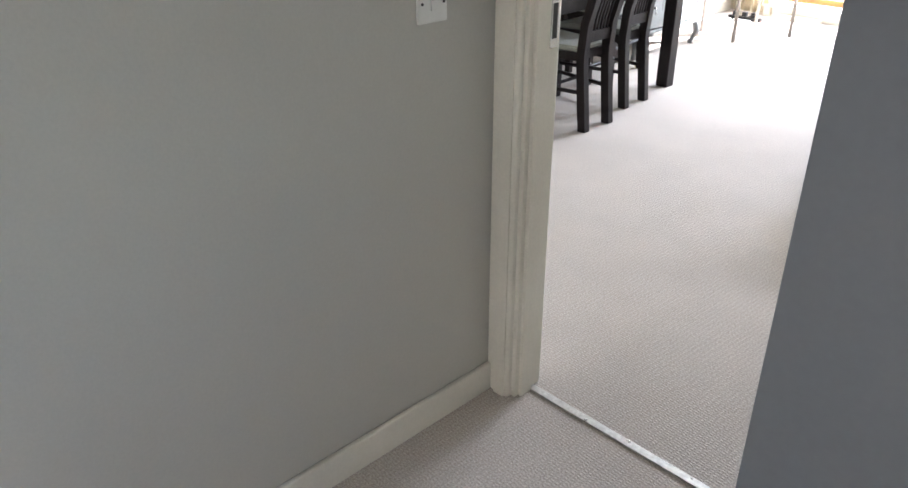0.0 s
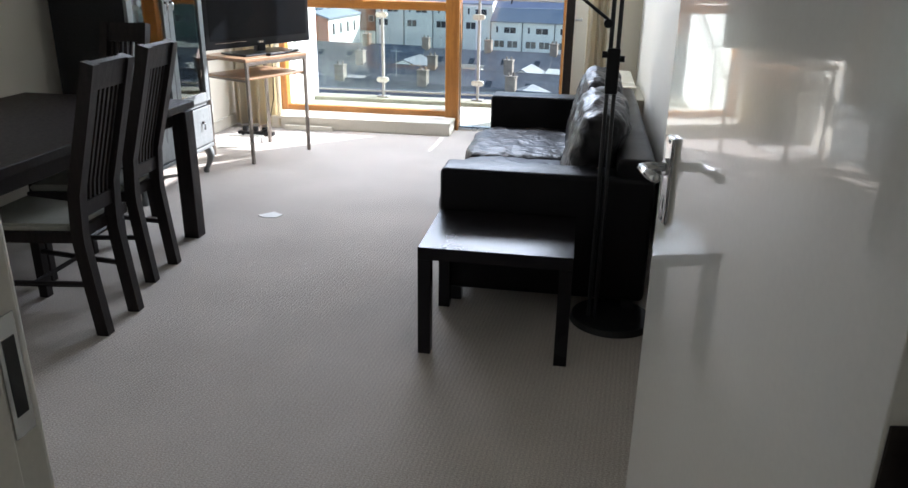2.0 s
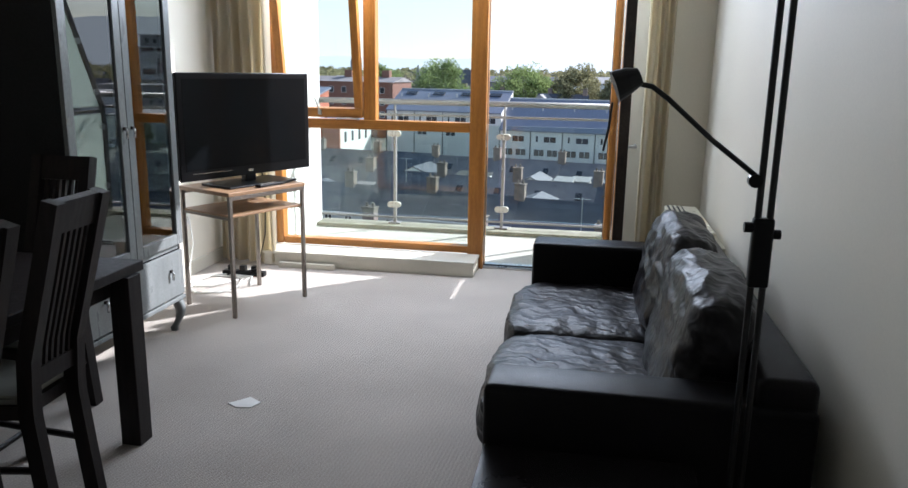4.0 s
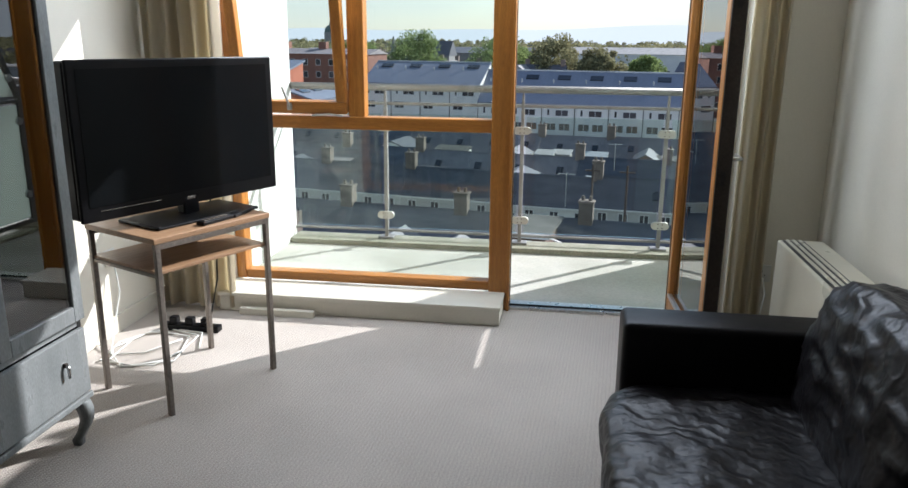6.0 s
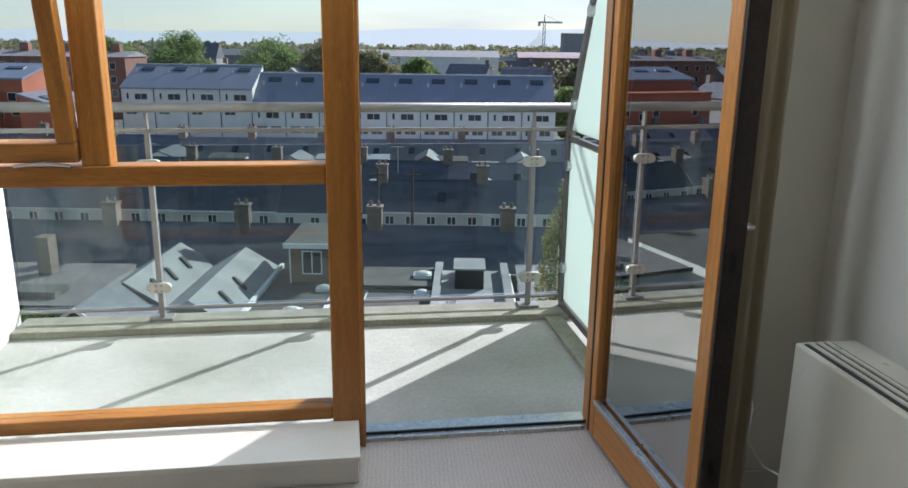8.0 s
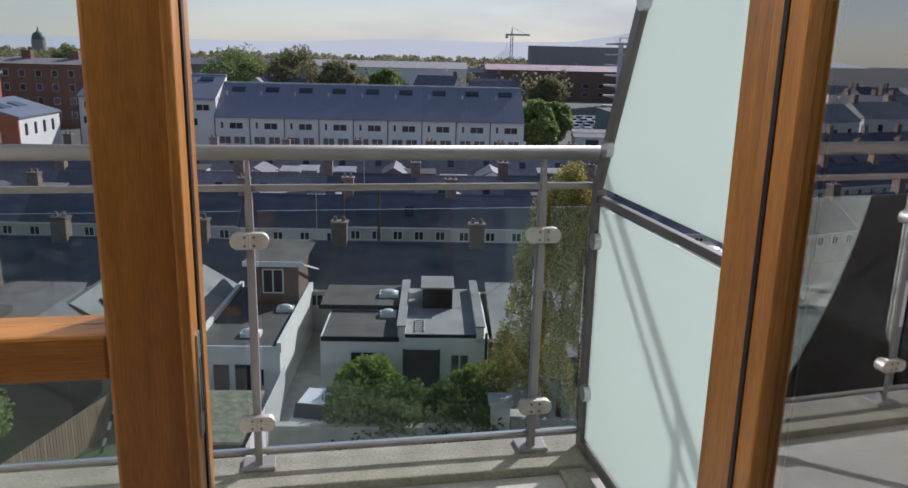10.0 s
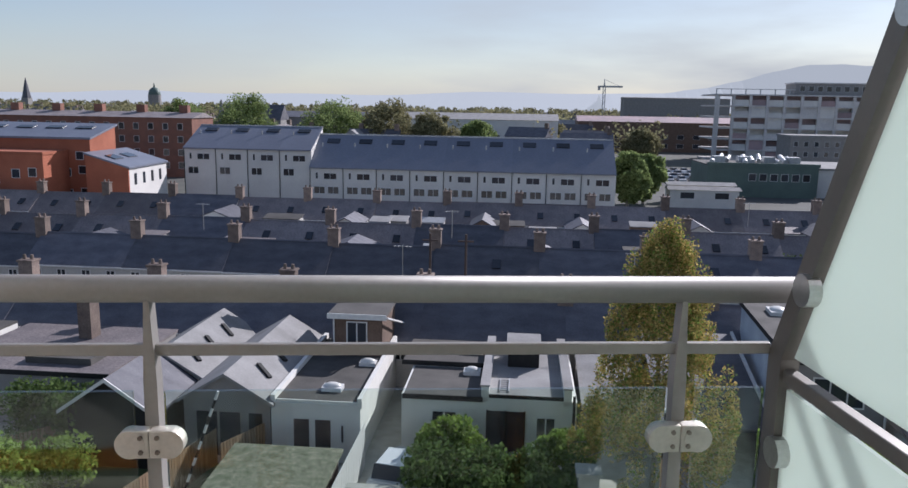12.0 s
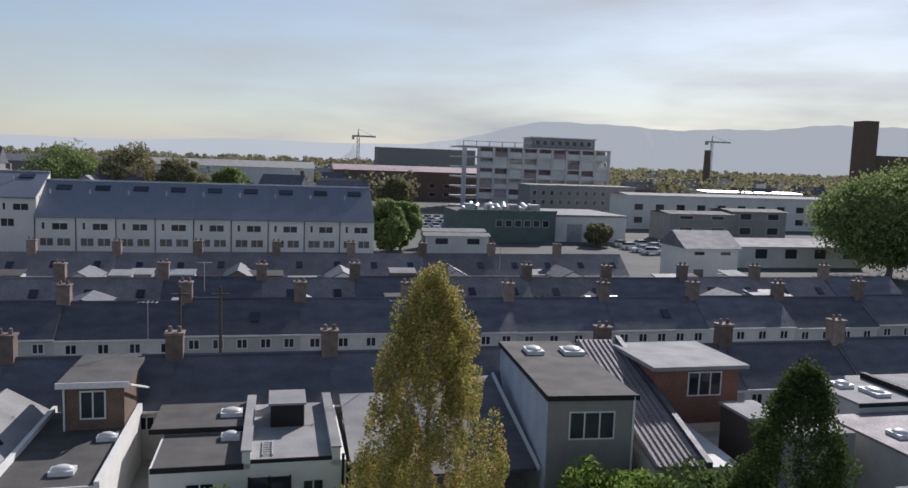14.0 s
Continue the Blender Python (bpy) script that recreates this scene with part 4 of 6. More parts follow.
cm = (CY0 + CY1) / 2
for y0, y1, ky in ((CY0 + 0.004, cm - 0.002, cm - 0.032), (cm + 0.002, CY1 - 0.004, cm + 0.032)):
    d = part("glass_door", box((CX1, y0, 0.515), (CX1 + 0.022, y0 + 0.055, CT - 0.01), 0.003), "cabinet", cab, world_space=True)
    part("stile", box((CX1, y1 - 0.055, 0.515), (CX1 + 0.022, y1, CT - 0.01), 0.003), "cabinet", d, world_space=True)
    part("rail", box((CX1, y0 + 0.055, 0.515), (CX1 + 0.022, y1 - 0.055, 0.575), 0.003), "cabinet", d, world_space=True)
    part("rail", box((CX1, y0 + 0.055, CT - 0.07), (CX1 + 0.022, y1 - 0.055, CT - 0.01), 0.003), "cabinet", d, world_space=True)
    part("pane", box((CX1 + 0.008, y0 + 0.055, 0.575), (CX1 + 0.012, y1 - 0.055, CT - 0.07)), "cabglass", d, world_space=True)
    pull(d, CX1 + 0.022, ky, 1.17)
dr = part("drawer", box((CX1, CY0 + 0.012, 0.225), (CX1 + 0.02, CY1 - 0.012, 0.48), 0.004), "cabinet", cab, world_space=True)
for y in (CY0 + 0.16, CY1 - 0.15):
    pull(dr, CX1 + 0.02, y, 0.365)
for x, sx in ((CX1 - 0.03, 1), (CX0 + 0.03, -1)):
    for y, sy in ((CY0 + 0.03, -1), (CY1 - 0.03, 1)):
        leg = bmesh.new()
        rings = []
        for k in range(9):
            f = k / 8
            z = 0.19 * (1 - f)
            off = 0.022 * math.sin(f * math.pi * 1.15) - 0.012 * f + (0.012 if k == 8 else 0)
            half = 0.026 - 0.015 * f + (0.004 if k > 6 else 0)
            rings.append([leg.verts.new((x + sx * off + a * half, y + sy * off + b * half, z)) for a, b in ((-1, -1), (1, -1), (1, 1), (-1, 1))])
        for r0, r1 in zip(rings, rings[1:]):
            for k in range(4):
                leg.faces.new((r0[k], r0[(k + 1) % 4], r1[(k + 1) % 4], r1[k]))
        leg.faces.new(rings[0])
        leg.faces.new(rings[-1])
        part("leg", leg, "cabinet", cab, world_space=True, smooth=True)

# ---------------------------------------------------------------- television and its stand
TM = pose(-2.825, 6.275, 0, 0, 0, 64.7)      # local x along the stand's front, -y to the room
tvs = thing("television_stand", "beech-topped stand with grey square-tube legs and a shelf", "television stand", m=TM)
part("top", box((-0.305, -0.238, 0.744), (0.305, 0.238, 0.768), 0.003), "beech", tvs)
part("shelf", box((-0.29, -0.225, 0.615), (0.29, 0.225, 0.628), 0.002), "beech", tvs)
part("rim", box((-0.3, -0.236, 0.72), (0.3, -0.214, 0.744), 0.002), "grey_tube", tvs)
part("rim", box((-0.3, 0.214, 0.72), (0.3, 0.236, 0.744), 0.002), "grey_tube", tvs)
for x in (-0.298, 0.276):
    part("shelf_bar", box((x + 0.004, -0.214, 0.60), (x + 0.018, 0.214, 0.615), 0.001), "grey_tube", tvs)
    for y in (-0.236, 0.214):
        part("leg", box((x, y, 0), (x + 0.022, y + 0.022, 0.744), 0.002), "grey_tube", tvs)
tv = thing("television", "black flat-screen television switched off, on a glass foot", "television", m=TM @ pose(0.06, 0.01, 0.768))
part("base", box((-0.27, -0.15, 0), (0.27, 0.13, 0.014), 0.006), "plastic", tv, "glossy black foot")
part("neck", box((-0.04, -0.02, 0.014), (0.04, 0.03, 0.09), 0.006), "plastic", tv)
part("body", box((-0.51, 0.0, 0.06), (0.51, 0.075, 0.68), 0.012), "plastic", tv)
part("bezel", box((-0.512, -0.018, 0.055), (0.512, 0.0, 0.685), 0.006), "plastic", tv)
part("screen", box((-0.475, -0.0205, 0.115), (0.475, -0.018, 0.65)), "screen", tv)
part("badge", box((-0.02, -0.0205, 0.078), (0.02, -0.018, 0.092)), "chrome", tv, "small silver maker's badge")
part("trim_line", box((-0.43, -0.0205, 0.095), (-0.15, -0.018, 0.098)), "chrome", tv)
rc = thing("remote_control", "slim black remote control on the stand", "remote control", m=TM @ pose(0.05, -0.185, 0.768, 0, 0, 6))
part("body", box((-0.1, -0.022, 0), (0.1, 0.022, 0.018), 0.005), "plastic", rc)
for i in range(6):
    part("button", box((-0.08 + i * 0.024, -0.012, 0.018), (-0.066 + i * 0.024, 0.012, 0.0205), 0.001), "grey_tube", rc)
rc2 = thing("set_top_remote", "second black remote lying behind the first", "remote control", m=TM @ pose(0.2, -0.16, 0.768, 0, 0, 20))
part("body", box((-0.075, -0.02, 0), (0.075, 0.02, 0.016), 0.005), "plastic", rc2)
ext = thing("extension_block", "dark extension block with plugs below the television", "extension block", (-3.12, 6.85, 0))
part("block", box((-0.16, -0.03, 0), (0.16, 0.03, 0.035), 0.006), "plastic", ext)
for i in range(3):
    part("plug", box((-0.12 + i * 0.09, -0.022, 0.035), (-0.075 + i * 0.09, 0.022, 0.075), 0.006), "plastic", ext)
for k, (mt, lab) in enumerate((("white_plastic", "tangled white cable on the carpet under the stand"), ("white_plastic", "white cable hanging to the carpet"), ("plastic", "black cable hanging from the television"), ("white_plastic", "loose loop of white cable by the skirting"))):
    c = thing("cable", lab, "cable", (-3.1, 6.6, 0))
    rnd = random.Random(20 + k)
    if k == 2:
        pts = [(-2.85, 6.62, 0.8), (-2.86, 6.68, 0.6), (-2.88, 6.70, 0.35), (-2.98, 6.78, 0.08), (-3.08, 6.84, 0.04)]
    elif k == 1:
        pts = [(-3.47, 6.74, 0.42), (-3.44, 6.72, 0.25), (-3.42, 6.6, 0.06), (-3.35, 6.45, 0.008), (-3.2, 6.5, 0.008), (-3.1, 6.7, 0.008)]
    else:
        pts = [(-3.2 + 0.2 * math.cos(a * 0.8 + k) + rnd.uniform(-.05, .05), 6.58 + 0.24 * math.sin(a * 0.8 + k) + rnd.uniform(-.05, .05), 0.007 + 0.004 * (a % 2)) for a in range(12)]
    part("cord", sweep(pts, 0.0045, seg=6), mt, c, smooth=True, world_space=True)
pw = thing("timber_offcut", "short pale timber offcut lying against the step", "offcut", (-2.75, 7.14, 0))
part("board", box((-0.22, -0.018, 0), (0.22, 0.018, 0.04), 0.003), "trim", pw)


# ---------------------------------------------------------------- balcony
BZ = -0.04
structure("balcony_floor", box((-3.3, 7.56, -0.3), (3.2, 9.08, BZ)), "concrete", "pale stained concrete balcony floor")
structure("balcony_kerb", box((-3.3, 8.86, BZ), (3.2, 9.1, 0.0), 0.006), "stain", "mossy concrete edge of the balcony")
structure("balcony_gutter", box((-0.36, 7.62, BZ), (-0.26, 8.86, -0.015), 0.004), "stain", "dirty kerb under the screen")
structure("balcony_side_wall", box((-3.6, 7.68, -0.3), (-3.3, 9.02, 3.2)), "render", "white rendered wall at the balcony's end")
structure("facade_left", box((-9, 7.68, -15.5), (-3.6, 8.0, 6)), "render")
structure("facade_right", box((-0.19, 7.562, -0.3), (6, 7.7, 6)), "render")
structure("facade_below", box((-3.6, 7.48, -15.6), (6, 7.7, -0.3)), "render")
structure("facade_above", box((-3.6, 7.682, 2.7), (-0.5, 7.9, 6)), "render")

RY = 9.02
bal = thing("balustrade", "grey metal balustrade with glass panels and disc clamps", "balustrade", (-1.5, RY, 0))
part("top_rail", rod((-3.3, RY, 1.182), (-0.2, RY, 1.182), 0.027, seg=24), "rail", bal, smooth=True, world_space=True)
part("mid_rail", box((-3.3, RY - 0.008, 1.048), (-0.24, RY + 0.008, 1.072), 0.003), "rail", bal, world_space=True)
part("low_rail", rod((-3.3, RY, 0.06), (-0.24, RY, 0.06), 0.012), "rail", bal, world_space=True)
PX = (-2.545, -1.487, -0.43)
for x in PX:
    outline = [(x - 0.013, 0.0), (x + 0.013, 0.0), (x + 0.015, 0.5), (x + 0.013, 1.0), (x + 0.005, 1.165), (x - 0.005, 1.165), (x - 0.013, 1.0), (x - 0.015, 0.5)]
    p = part("post", prism(outline, RY - 0.018, RY + 0.018, "y"), "rail", bal, world_space=True)
    part("base_plate", box((x - 0.06, RY - 0.05, 0.0), (x + 0.06, RY + 0.05, 0.012), 0.003), "rail", p, world_space=True)
    for z in (0.19, 0.88):
        for s in (-1, 1):
            cl = part("glass_clamp", rod((x + s * 0.037, RY - 0.045, z), (x + s * 0.037, RY - 0.015, z), 0.029, seg=20), "clamp", p, "round satin glass clamp", world_space=True)
            part("clamp_tongue", box((x + min(0, s * 0.037), RY - 0.044, z - 0.029), (x + max(0, s * 0.037), RY - 0.016, z + 0.029), 0.003), "clamp", cl, world_space=True)
            for b in (-0.015, 0.015):
                part("bolt", rod((x + s * 0.016, RY - 0.048, z + b), (x + s * 0.016, RY - 0.043, z + b), 0.005, seg=8), "grey_tube", cl, world_space=True)
for x0, x1 in ((-3.27, PX[0] - 0.03), (PX[0] + 0.03, PX[1] - 0.03), (PX[1] + 0.03, PX[2] - 0.03), (PX[2] + 0.03, -0.26)):
    part("glass_panel", box((x0, RY - 0.033, 0.09), (x1, RY - 0.023, 0.985)), "balglass", bal, world_space=True, shadow=False)
nb = thing("neighbour_balustrade", "grey metal balustrade of the next balcony", "balustrade", (1.5, RY, 0))
part("top_rail", rod((-0.2, RY, 1.182), (3.2, RY, 1.182), 0.027, seg=16), "rail", nb, world_space=True)
part("mid_rail", box((-0.2, RY - 0.012, 1.045), (3.2, RY + 0.012, 1.075), 0.003), "rail", nb, world_space=True)
for x in (0.62, 1.68, 2.74):
    part("post", box((x - 0.02, RY - 0.006, 0), (x + 0.02, RY + 0.006, 1.17)), "rail", nb, world_space=True)

QX = -0.22
scr = thing("privacy_screen", "slant-topped frosted glass privacy screen in a grey frame", "privacy screen", (QX, 8.4, 0))
SLO = 0.45
part("front_post", prism([(8.965, -0.02), (9.015, -0.02), (9.02, 1.05), (8.45, 2.32), (8.40, 2.32), (8.968, 1.05)], QX - 0.02, QX + 0.02, "x"), "rail_shaded", scr, world_space=True)
part("cross_bar", box((QX - 0.013, 7.58, 1.003), (QX + 0.013, 8.975, 1.031), 0.003), "rail_shaded", scr, world_space=True)
part("bottom_bar", box((QX - 0.02, 7.58, 0.0), (QX + 0.02, 8.97, 0.04), 0.004), "rail_shaded", scr, world_space=True)
part("lower_glass", box((QX - 0.005, 7.59, 0.05), (QX + 0.005, 8.962, 0.99)), "frost", scr, world_space=True)
part("upper_glass", prism([(7.59, 1.062), (8.945, 1.062), (8.40, 2.28), (7.59, 2.28)], QX - 0.005, QX + 0.005, "x"), "frost", scr, world_space=True)
for y, z in ((8.955, 0.25), (8.955, 0.86), (8.90, 1.21), (8.68, 1.70)):
    part("disc_clamp", rod((QX - 0.03, y, z), (QX - 0.005, y, z), 0.032, seg=18), "steel", scr, world_space=True)


# ---------------------------------------------------------------- the town below (u runs along the terraces, v away from the flats)
GZ = -15.5
TOWN = Matrix.Rotation(radians(-8.8), 4, "Z")


def town(u, v, z=GZ, rz=0.0):
    return TOWN @ pose(u, v, z, 0, 0, rz)


structure("ground", box((-6000, -6000, GZ - 1), (6000, 6000, GZ)), "land", "town ground reaching the horizon")


def patch(name, u0, u1, v0, v1, material, h=0.02, label=""):
    bm = box((u0, v0, GZ), (u1, v1, GZ + h))
    bm.transform(TOWN)
    return structure(name, bm, material, label)


patch("pavement_yards", -60, 80, 38, 52, "concrete", 0.02, "concrete back yards")
patch("road_street", -120, 120, 58.5, 68, "asphalt", 0.03, "narrow asphalt street between the terraces")
patch("road_car_park", 14, 62, 186, 240, "asphalt", 0.03, "asphalt car park")
patch("ground_lawn", -26, -14.5, 30, 40.5, "lawn", 0.03, "rough garden lawn")
patch("ground_lawn_side", 1.5, 30, 26, 40, "lawn", 0.03, "overgrown garden")


def window(parent, u0, u1, z0, z1, v, bars=1, transom=False, face=-1):
    """A framed window on a wall that faces -v: frame, glass panes and a sill."""
    f = bmesh.new()
    t = 0.07
    d0, d1 = v - 0.05, v + 0.03
    for a, b in (((u0, d0, z0), (u0 + t, d1, z1)), ((u1 - t, d0, z0), (u1, d1, z1)), ((u0 + t, d0, z0), (u1 - t, d1, z0 + t)), ((u0 + t, d0, z1 - t), (u1 - t, d1, z1))):
        box(a, b, bm=f)
    xs = [u0 + (u1 - u0) * (i + 1) / (bars + 1) for i in range(bars)]
    if bars == 1:
        box((xs[0] - t / 2, d0, z0 + t), (xs[0] + t / 2, d1, z1 - t), bm=f)
    w = part("window", f, "winframe", parent)
    if bars > 1:
        for x in xs:
            part("glazing_bar", box((x - t / 2, d0, z0 + t), (x + t / 2, d1, z1 - t)), "winframe", w)
    part("pane", box((u0 + t, v - 0.02, z0 + t), (u1 - t, v + 0.02, z1 - t)), "winglass", w)
    return w


def roof_pitch(eave_v, eave_z, ridge_v, ridge_z, back_v, back_z, u0, u1, t=0.12):
    return prism([(eave_v, eave_z), (ridge_v, ridge_z), (back_v, back_z), (back_v, back_z - t), (ridge_v, ridge_z - t), (eave_v, eave_z - t)], u0, u1, "x")


def cottage(width, roof, wall, stack=True, label="", windows=2, skylights=0):
    """A terraced cottage; its middle front at the origin, ridge along u."""
    h = thing("terraced_house", label, "house", m=town(0, 0), group="terraced cottages")
    w2 = width / 2
    part("wall", box((-w2, 0.15, 0), (w2, 6.05, 3.0)), wall, h)
    gab = prism([(0.15, 3.0), (6.05, 3.0), (3.1, 5.1)], -w2 + 0.01, w2 - 0.01, "x")
    part("gable", gab, wall, h)
    r = part("roof", roof_pitch(-0.1, 2.95, 3.1, 5.2, 6.3, 2.95, -w2, w2), roof, h)
    part("ridge_tile", prism([(2.98, 5.17), (3.1, 5.28), (3.22, 5.17)], -w2, w2, "x"), roof, r)
    part("gutter", box((-w2, -0.2, 2.78), (w2, -0.08, 2.9)), "winframe", h)
    if stack:
        c = part("chimney", box((-w2 - 0.48, 2.7, 3.9), (-w2 + 0.48, 3.5, 6.45)), "chimney", h)
        part("chimney_cap", box((-w2 - 0.55, 2.62, 6.45), (-w2 + 0.55, 3.58, 6.58)), "chimney", c)
        for k in (-0.26, 0.26):
            part("chimney_pot", rod((-w2 + k, 3.1, 6.56), (-w2 + k, 3.1, 6.9), 0.13, 0.1, 8), "chimney", c)
    for i in range(windows):
        u = -w2 + width * (i + 0.5) / windows
        window(h, u - 0.42, u + 0.42, 1.75, 2.55, 0.15)
    for i in range(skylights):
        u = -w2 + width * (i + 0.6) / max(1, skylights)
        bm = box((u - 0.35, -0.5, 0), (u + 0.35, 0.5, 0.09))
        bm.transform(Matrix.Translation((0, 1.3, 4.0)) @ Matrix.Rotation(radians(35), 4, "X"))
        part("skylight", bm, "winglass", h)
    return h


kinds = [cottage(8.9, "slate", "cottage", True, "slate-roofed terraced cottage with a chimney stack", 5, 1),
         cottage(8.9, "slate", "cottage", True, "dark slate terraced cottage with pale rendered wall", 4, 0),
         cottage(8.9, "slate_brown", "cottage", True, "terraced cottage with weathered brown tiles", 4, 2)]
rnd = random.Random(5)
rows = [(51.7, -17.0, 62, (0, 1, 1)), (68.9, -18.3, 78, (0, 1, 1, 1)), (80.8, -21.6, 70, (2, 2, 1)), (99.3, -20.3, 42, (2, 2, 2, 1))]
first = set()
for ri, (v, u0, u1, pick) in enumerate(rows):
    u = u0 + 4.45 - 8.9 * (11 + ri)
    while u < u1:
        k = pick[rnd.randrange(len(pick))]
        m = town(u, v, GZ + rnd.uniform(-0.12, 0.12))
        if k not in first:
            first.add(k)
            kinds[k].matrix_world = m
        else:
            copy_thing(kinds[k], m)
        u += 8.9


def aerial(u, v, z):
    a = thing("television_aerial", "thin metal television aerial on a roof", "aerial", m=town(u, v, z))
    part("mast", rod((0, 0, -0.4), (0, 0, 2.0), 0.03, seg=6), "steel", a)
    part("boom", rod((-0.6, 0, 1.9), (0.6, 0, 1.9), 0.02, seg=6), "steel", a)
    for i in range(5):
        part("element", rod((-0.5 + i * 0.25, -0.3, 1.9), (-0.5 + i * 0.25, 0.3, 1.9), 0.012, seg=5), "steel", a)


for u, v in ((-9.6, 55), (5.0, 55), (-8, 72), (-30, 72), (20, 84)):
    aerial(u, v, GZ + 6.3)
for u in (-8.9, -6.2):
    pl = thing("utility_pole", "tall timber utility pole in the street", "utility pole", m=town(u, 64))
    part("shaft", rod((0, 0, 0), (0, 0, 7.6), 0.12, 0.09, 8), "rust", pl)
    part("cross_arm", box((-0.6, -0.05, 7.0), (0.6, 0.05, 7.12)), "rust", pl)


# ---------------------------------------------------------------- town houses in a white row
def unit_white(width, eave, ridge, depth, label, group, slots=2):
    h = thing("town_house", label, "house", m=town(0, 0), group=group)
    part("wall", box((0.0, 0, 0), (width - 0.0, depth, eave)), "townwall", h)
    part("gable", prism([(0, eave), (depth, eave), (depth, ridge - 0.2)], 0.02, width - 0.02, "x"), "townwall", h)
    part("roof", prism([(-0.35, eave - 0.05), (depth - 0.1, ridge), (depth - 0.1, ridge - 0.25), (-0.35, eave - 0.25)], 0, width, "x"), "metalroof", h)
    part("ridge_trim", box((0, depth - 0.25, ridge - 0.15), (width, depth + 0.1, ridge + 0.12)), "galv", h)
    part("downpipe", rod((0.06, -0.08, 0), (0.06, -0.08, eave), 0.06, seg=6), "rubber", h)
    window(h, width * 0.42, width * 0.82, eave - 2.0, eave - 0.95, 0, 1)
    window(h, width * 0.17, width * 0.26, eave - 1.95, eave - 0.85, 0, 0)
    for k in range(slots):
        window(h, width * (0.12 + 0.42 * k), width * (0.46 + 0.42 * k), eave - 4.3, eave - 3.1, 0, 1)
    slope = math.atan2(ridge - eave + 0.05, depth + 0.25)
    bm = box((-1.05, -0.55, 0.0), (1.05, 0.55, 0.16))
    bm.transform(Matrix.Translation((width * 0.5, depth * 0.76, eave + (ridge - eave) * 0.775 + 0.02)) @ Matrix.Rotation(slope, 4, "X"))
    part("roof_light", bm, "winglass", h)
    part("vent_pipe", rod((width * 0.2, depth * 0.6, eave + (ridge - eave) * 0.6), (width * 0.2, depth * 0.6, eave + (ridge - eave) * 0.6 + 0.7), 0.12, seg=8), "galv", h)
    return h


tw = unit_white(5.36, 7.2, 12.1, 7.0, "white rendered town house with a blue-grey metal roof", "white town houses")
tw.matrix_world = town(-36.0, 127.4)
for i in range(1, 9):
    copy_thing(tw, town(-36.0 + 5.36 * i, 127.4))
tl = unit_white(5.3, 9.8, 13.2, 7.4, "tall white town house with a blue-grey metal roof", "tall white town houses", 1)
tl.matrix_world = town(-57.2, 128.5)
for i in range(1, 4):
    copy_thing(tl, town(-57.2 + 5.3 * i, 128.5))

# red brick houses beside them
rb = thing("brick_house", "orange brick house with a steep mono-pitch slate roof", "house", m=town(-88, 112))
part("wall", box((0, 0, 0), (24.6, 7, 9.6)), "brick_orange", rb)
part("roof_wall", prism([(0, 9.6), (7, 9.6), (7, 13.2), (0, 11.6)], 0.02, 24.5, "x"), "brick_orange", rb)
part("roof", prism([(-0.3, 11.5), (7.3, 13.3), (7.3, 13.6), (-0.3, 11.8)], -0.2, 24.8, "x"), "metalroof", rb)
for k in range(5):
    bm = box((-1.3, -0.6, 0), (1.3, 0.6, 0.12))
    bm.transform(Matrix.Translation((3.0 + k * 4.6, 4.6, 13.0)) @ Matrix.Rotation(math.atan2(1.8, 7.6), 4, "X"))
    part("roof_light", bm, "winglass", rb)
for u, z in ((22.9, 8.6), (20.9, 6.2), (23.2, 6.6), (21.0, 3.2), (23.4, 3.4)):
    window(rb, u - 0.6, u + 0.6, z, z + 1.2, 0, 0)
rb2 = thing("brick_house", "orange brick end house with a recessed bay", "house", m=town(-87, 106))
part("wall", box((0, 0, 0), (20.2, 6, 9.6)), "brick_orange", rb2)
part("parapet", box((-0.1, -0.1, 9.6), (20.3, 6, 10.0)), "brick_orange", rb2)
for u, z in ((3, 6.2), (10.6, 6.2), (13.2, 5.6), (16.2, 6.4), (18.6, 6.6), (13.2, 2.8), (16.4, 3.2), (18.6, 3.0)):
    window(rb2, u - 0.6, u + 0.6, z, z + 1.25, 0, 0)
rw = thing("wedge_house", "red brick house with a sloping metal roof and white side", "house", m=town(-62.9, 109.6, GZ, 3))
part("front_wall", prism([(0, 0), (6.0, 0), (6.0, 7.7), (0, 9.6)], 0, 0.3, "y"), "brick_orange", rw)
part("side_wall", prism([(0.3, 0), (13, 0), (13, 7.7), (0.3, 7.7)], 5.7, 6.0, "x"), "townwall", rw)
part("body", box((0.05, 0.3, 0), (5.7, 13, 7.6)), "townwall", rw)
part("roof", prism([(-0.2, 9.62), (6.25, 7.67), (6.25, 7.92), (-0.2, 9.87)], -0.15, 13.2, "y"), "metalroof", rw)
for k in range(2):
    bm = box((-0.8, -1.3, 0), (0.8, 1.3, 0.12))
    bm.transform(Matrix.Translation((2.6, 3.2 + k * 4.5, 9.05)) @ Matrix.Rotation(radians(16.8), 4, "Y"))
    part("roof_light", bm, "winglass", rw)
for k in range(4):
    y = 1.8 + k * 2.8
    part("window", box((6.0, y, 5.3), (6.06, y + 0.7, 6.9)), "winglass", rw)

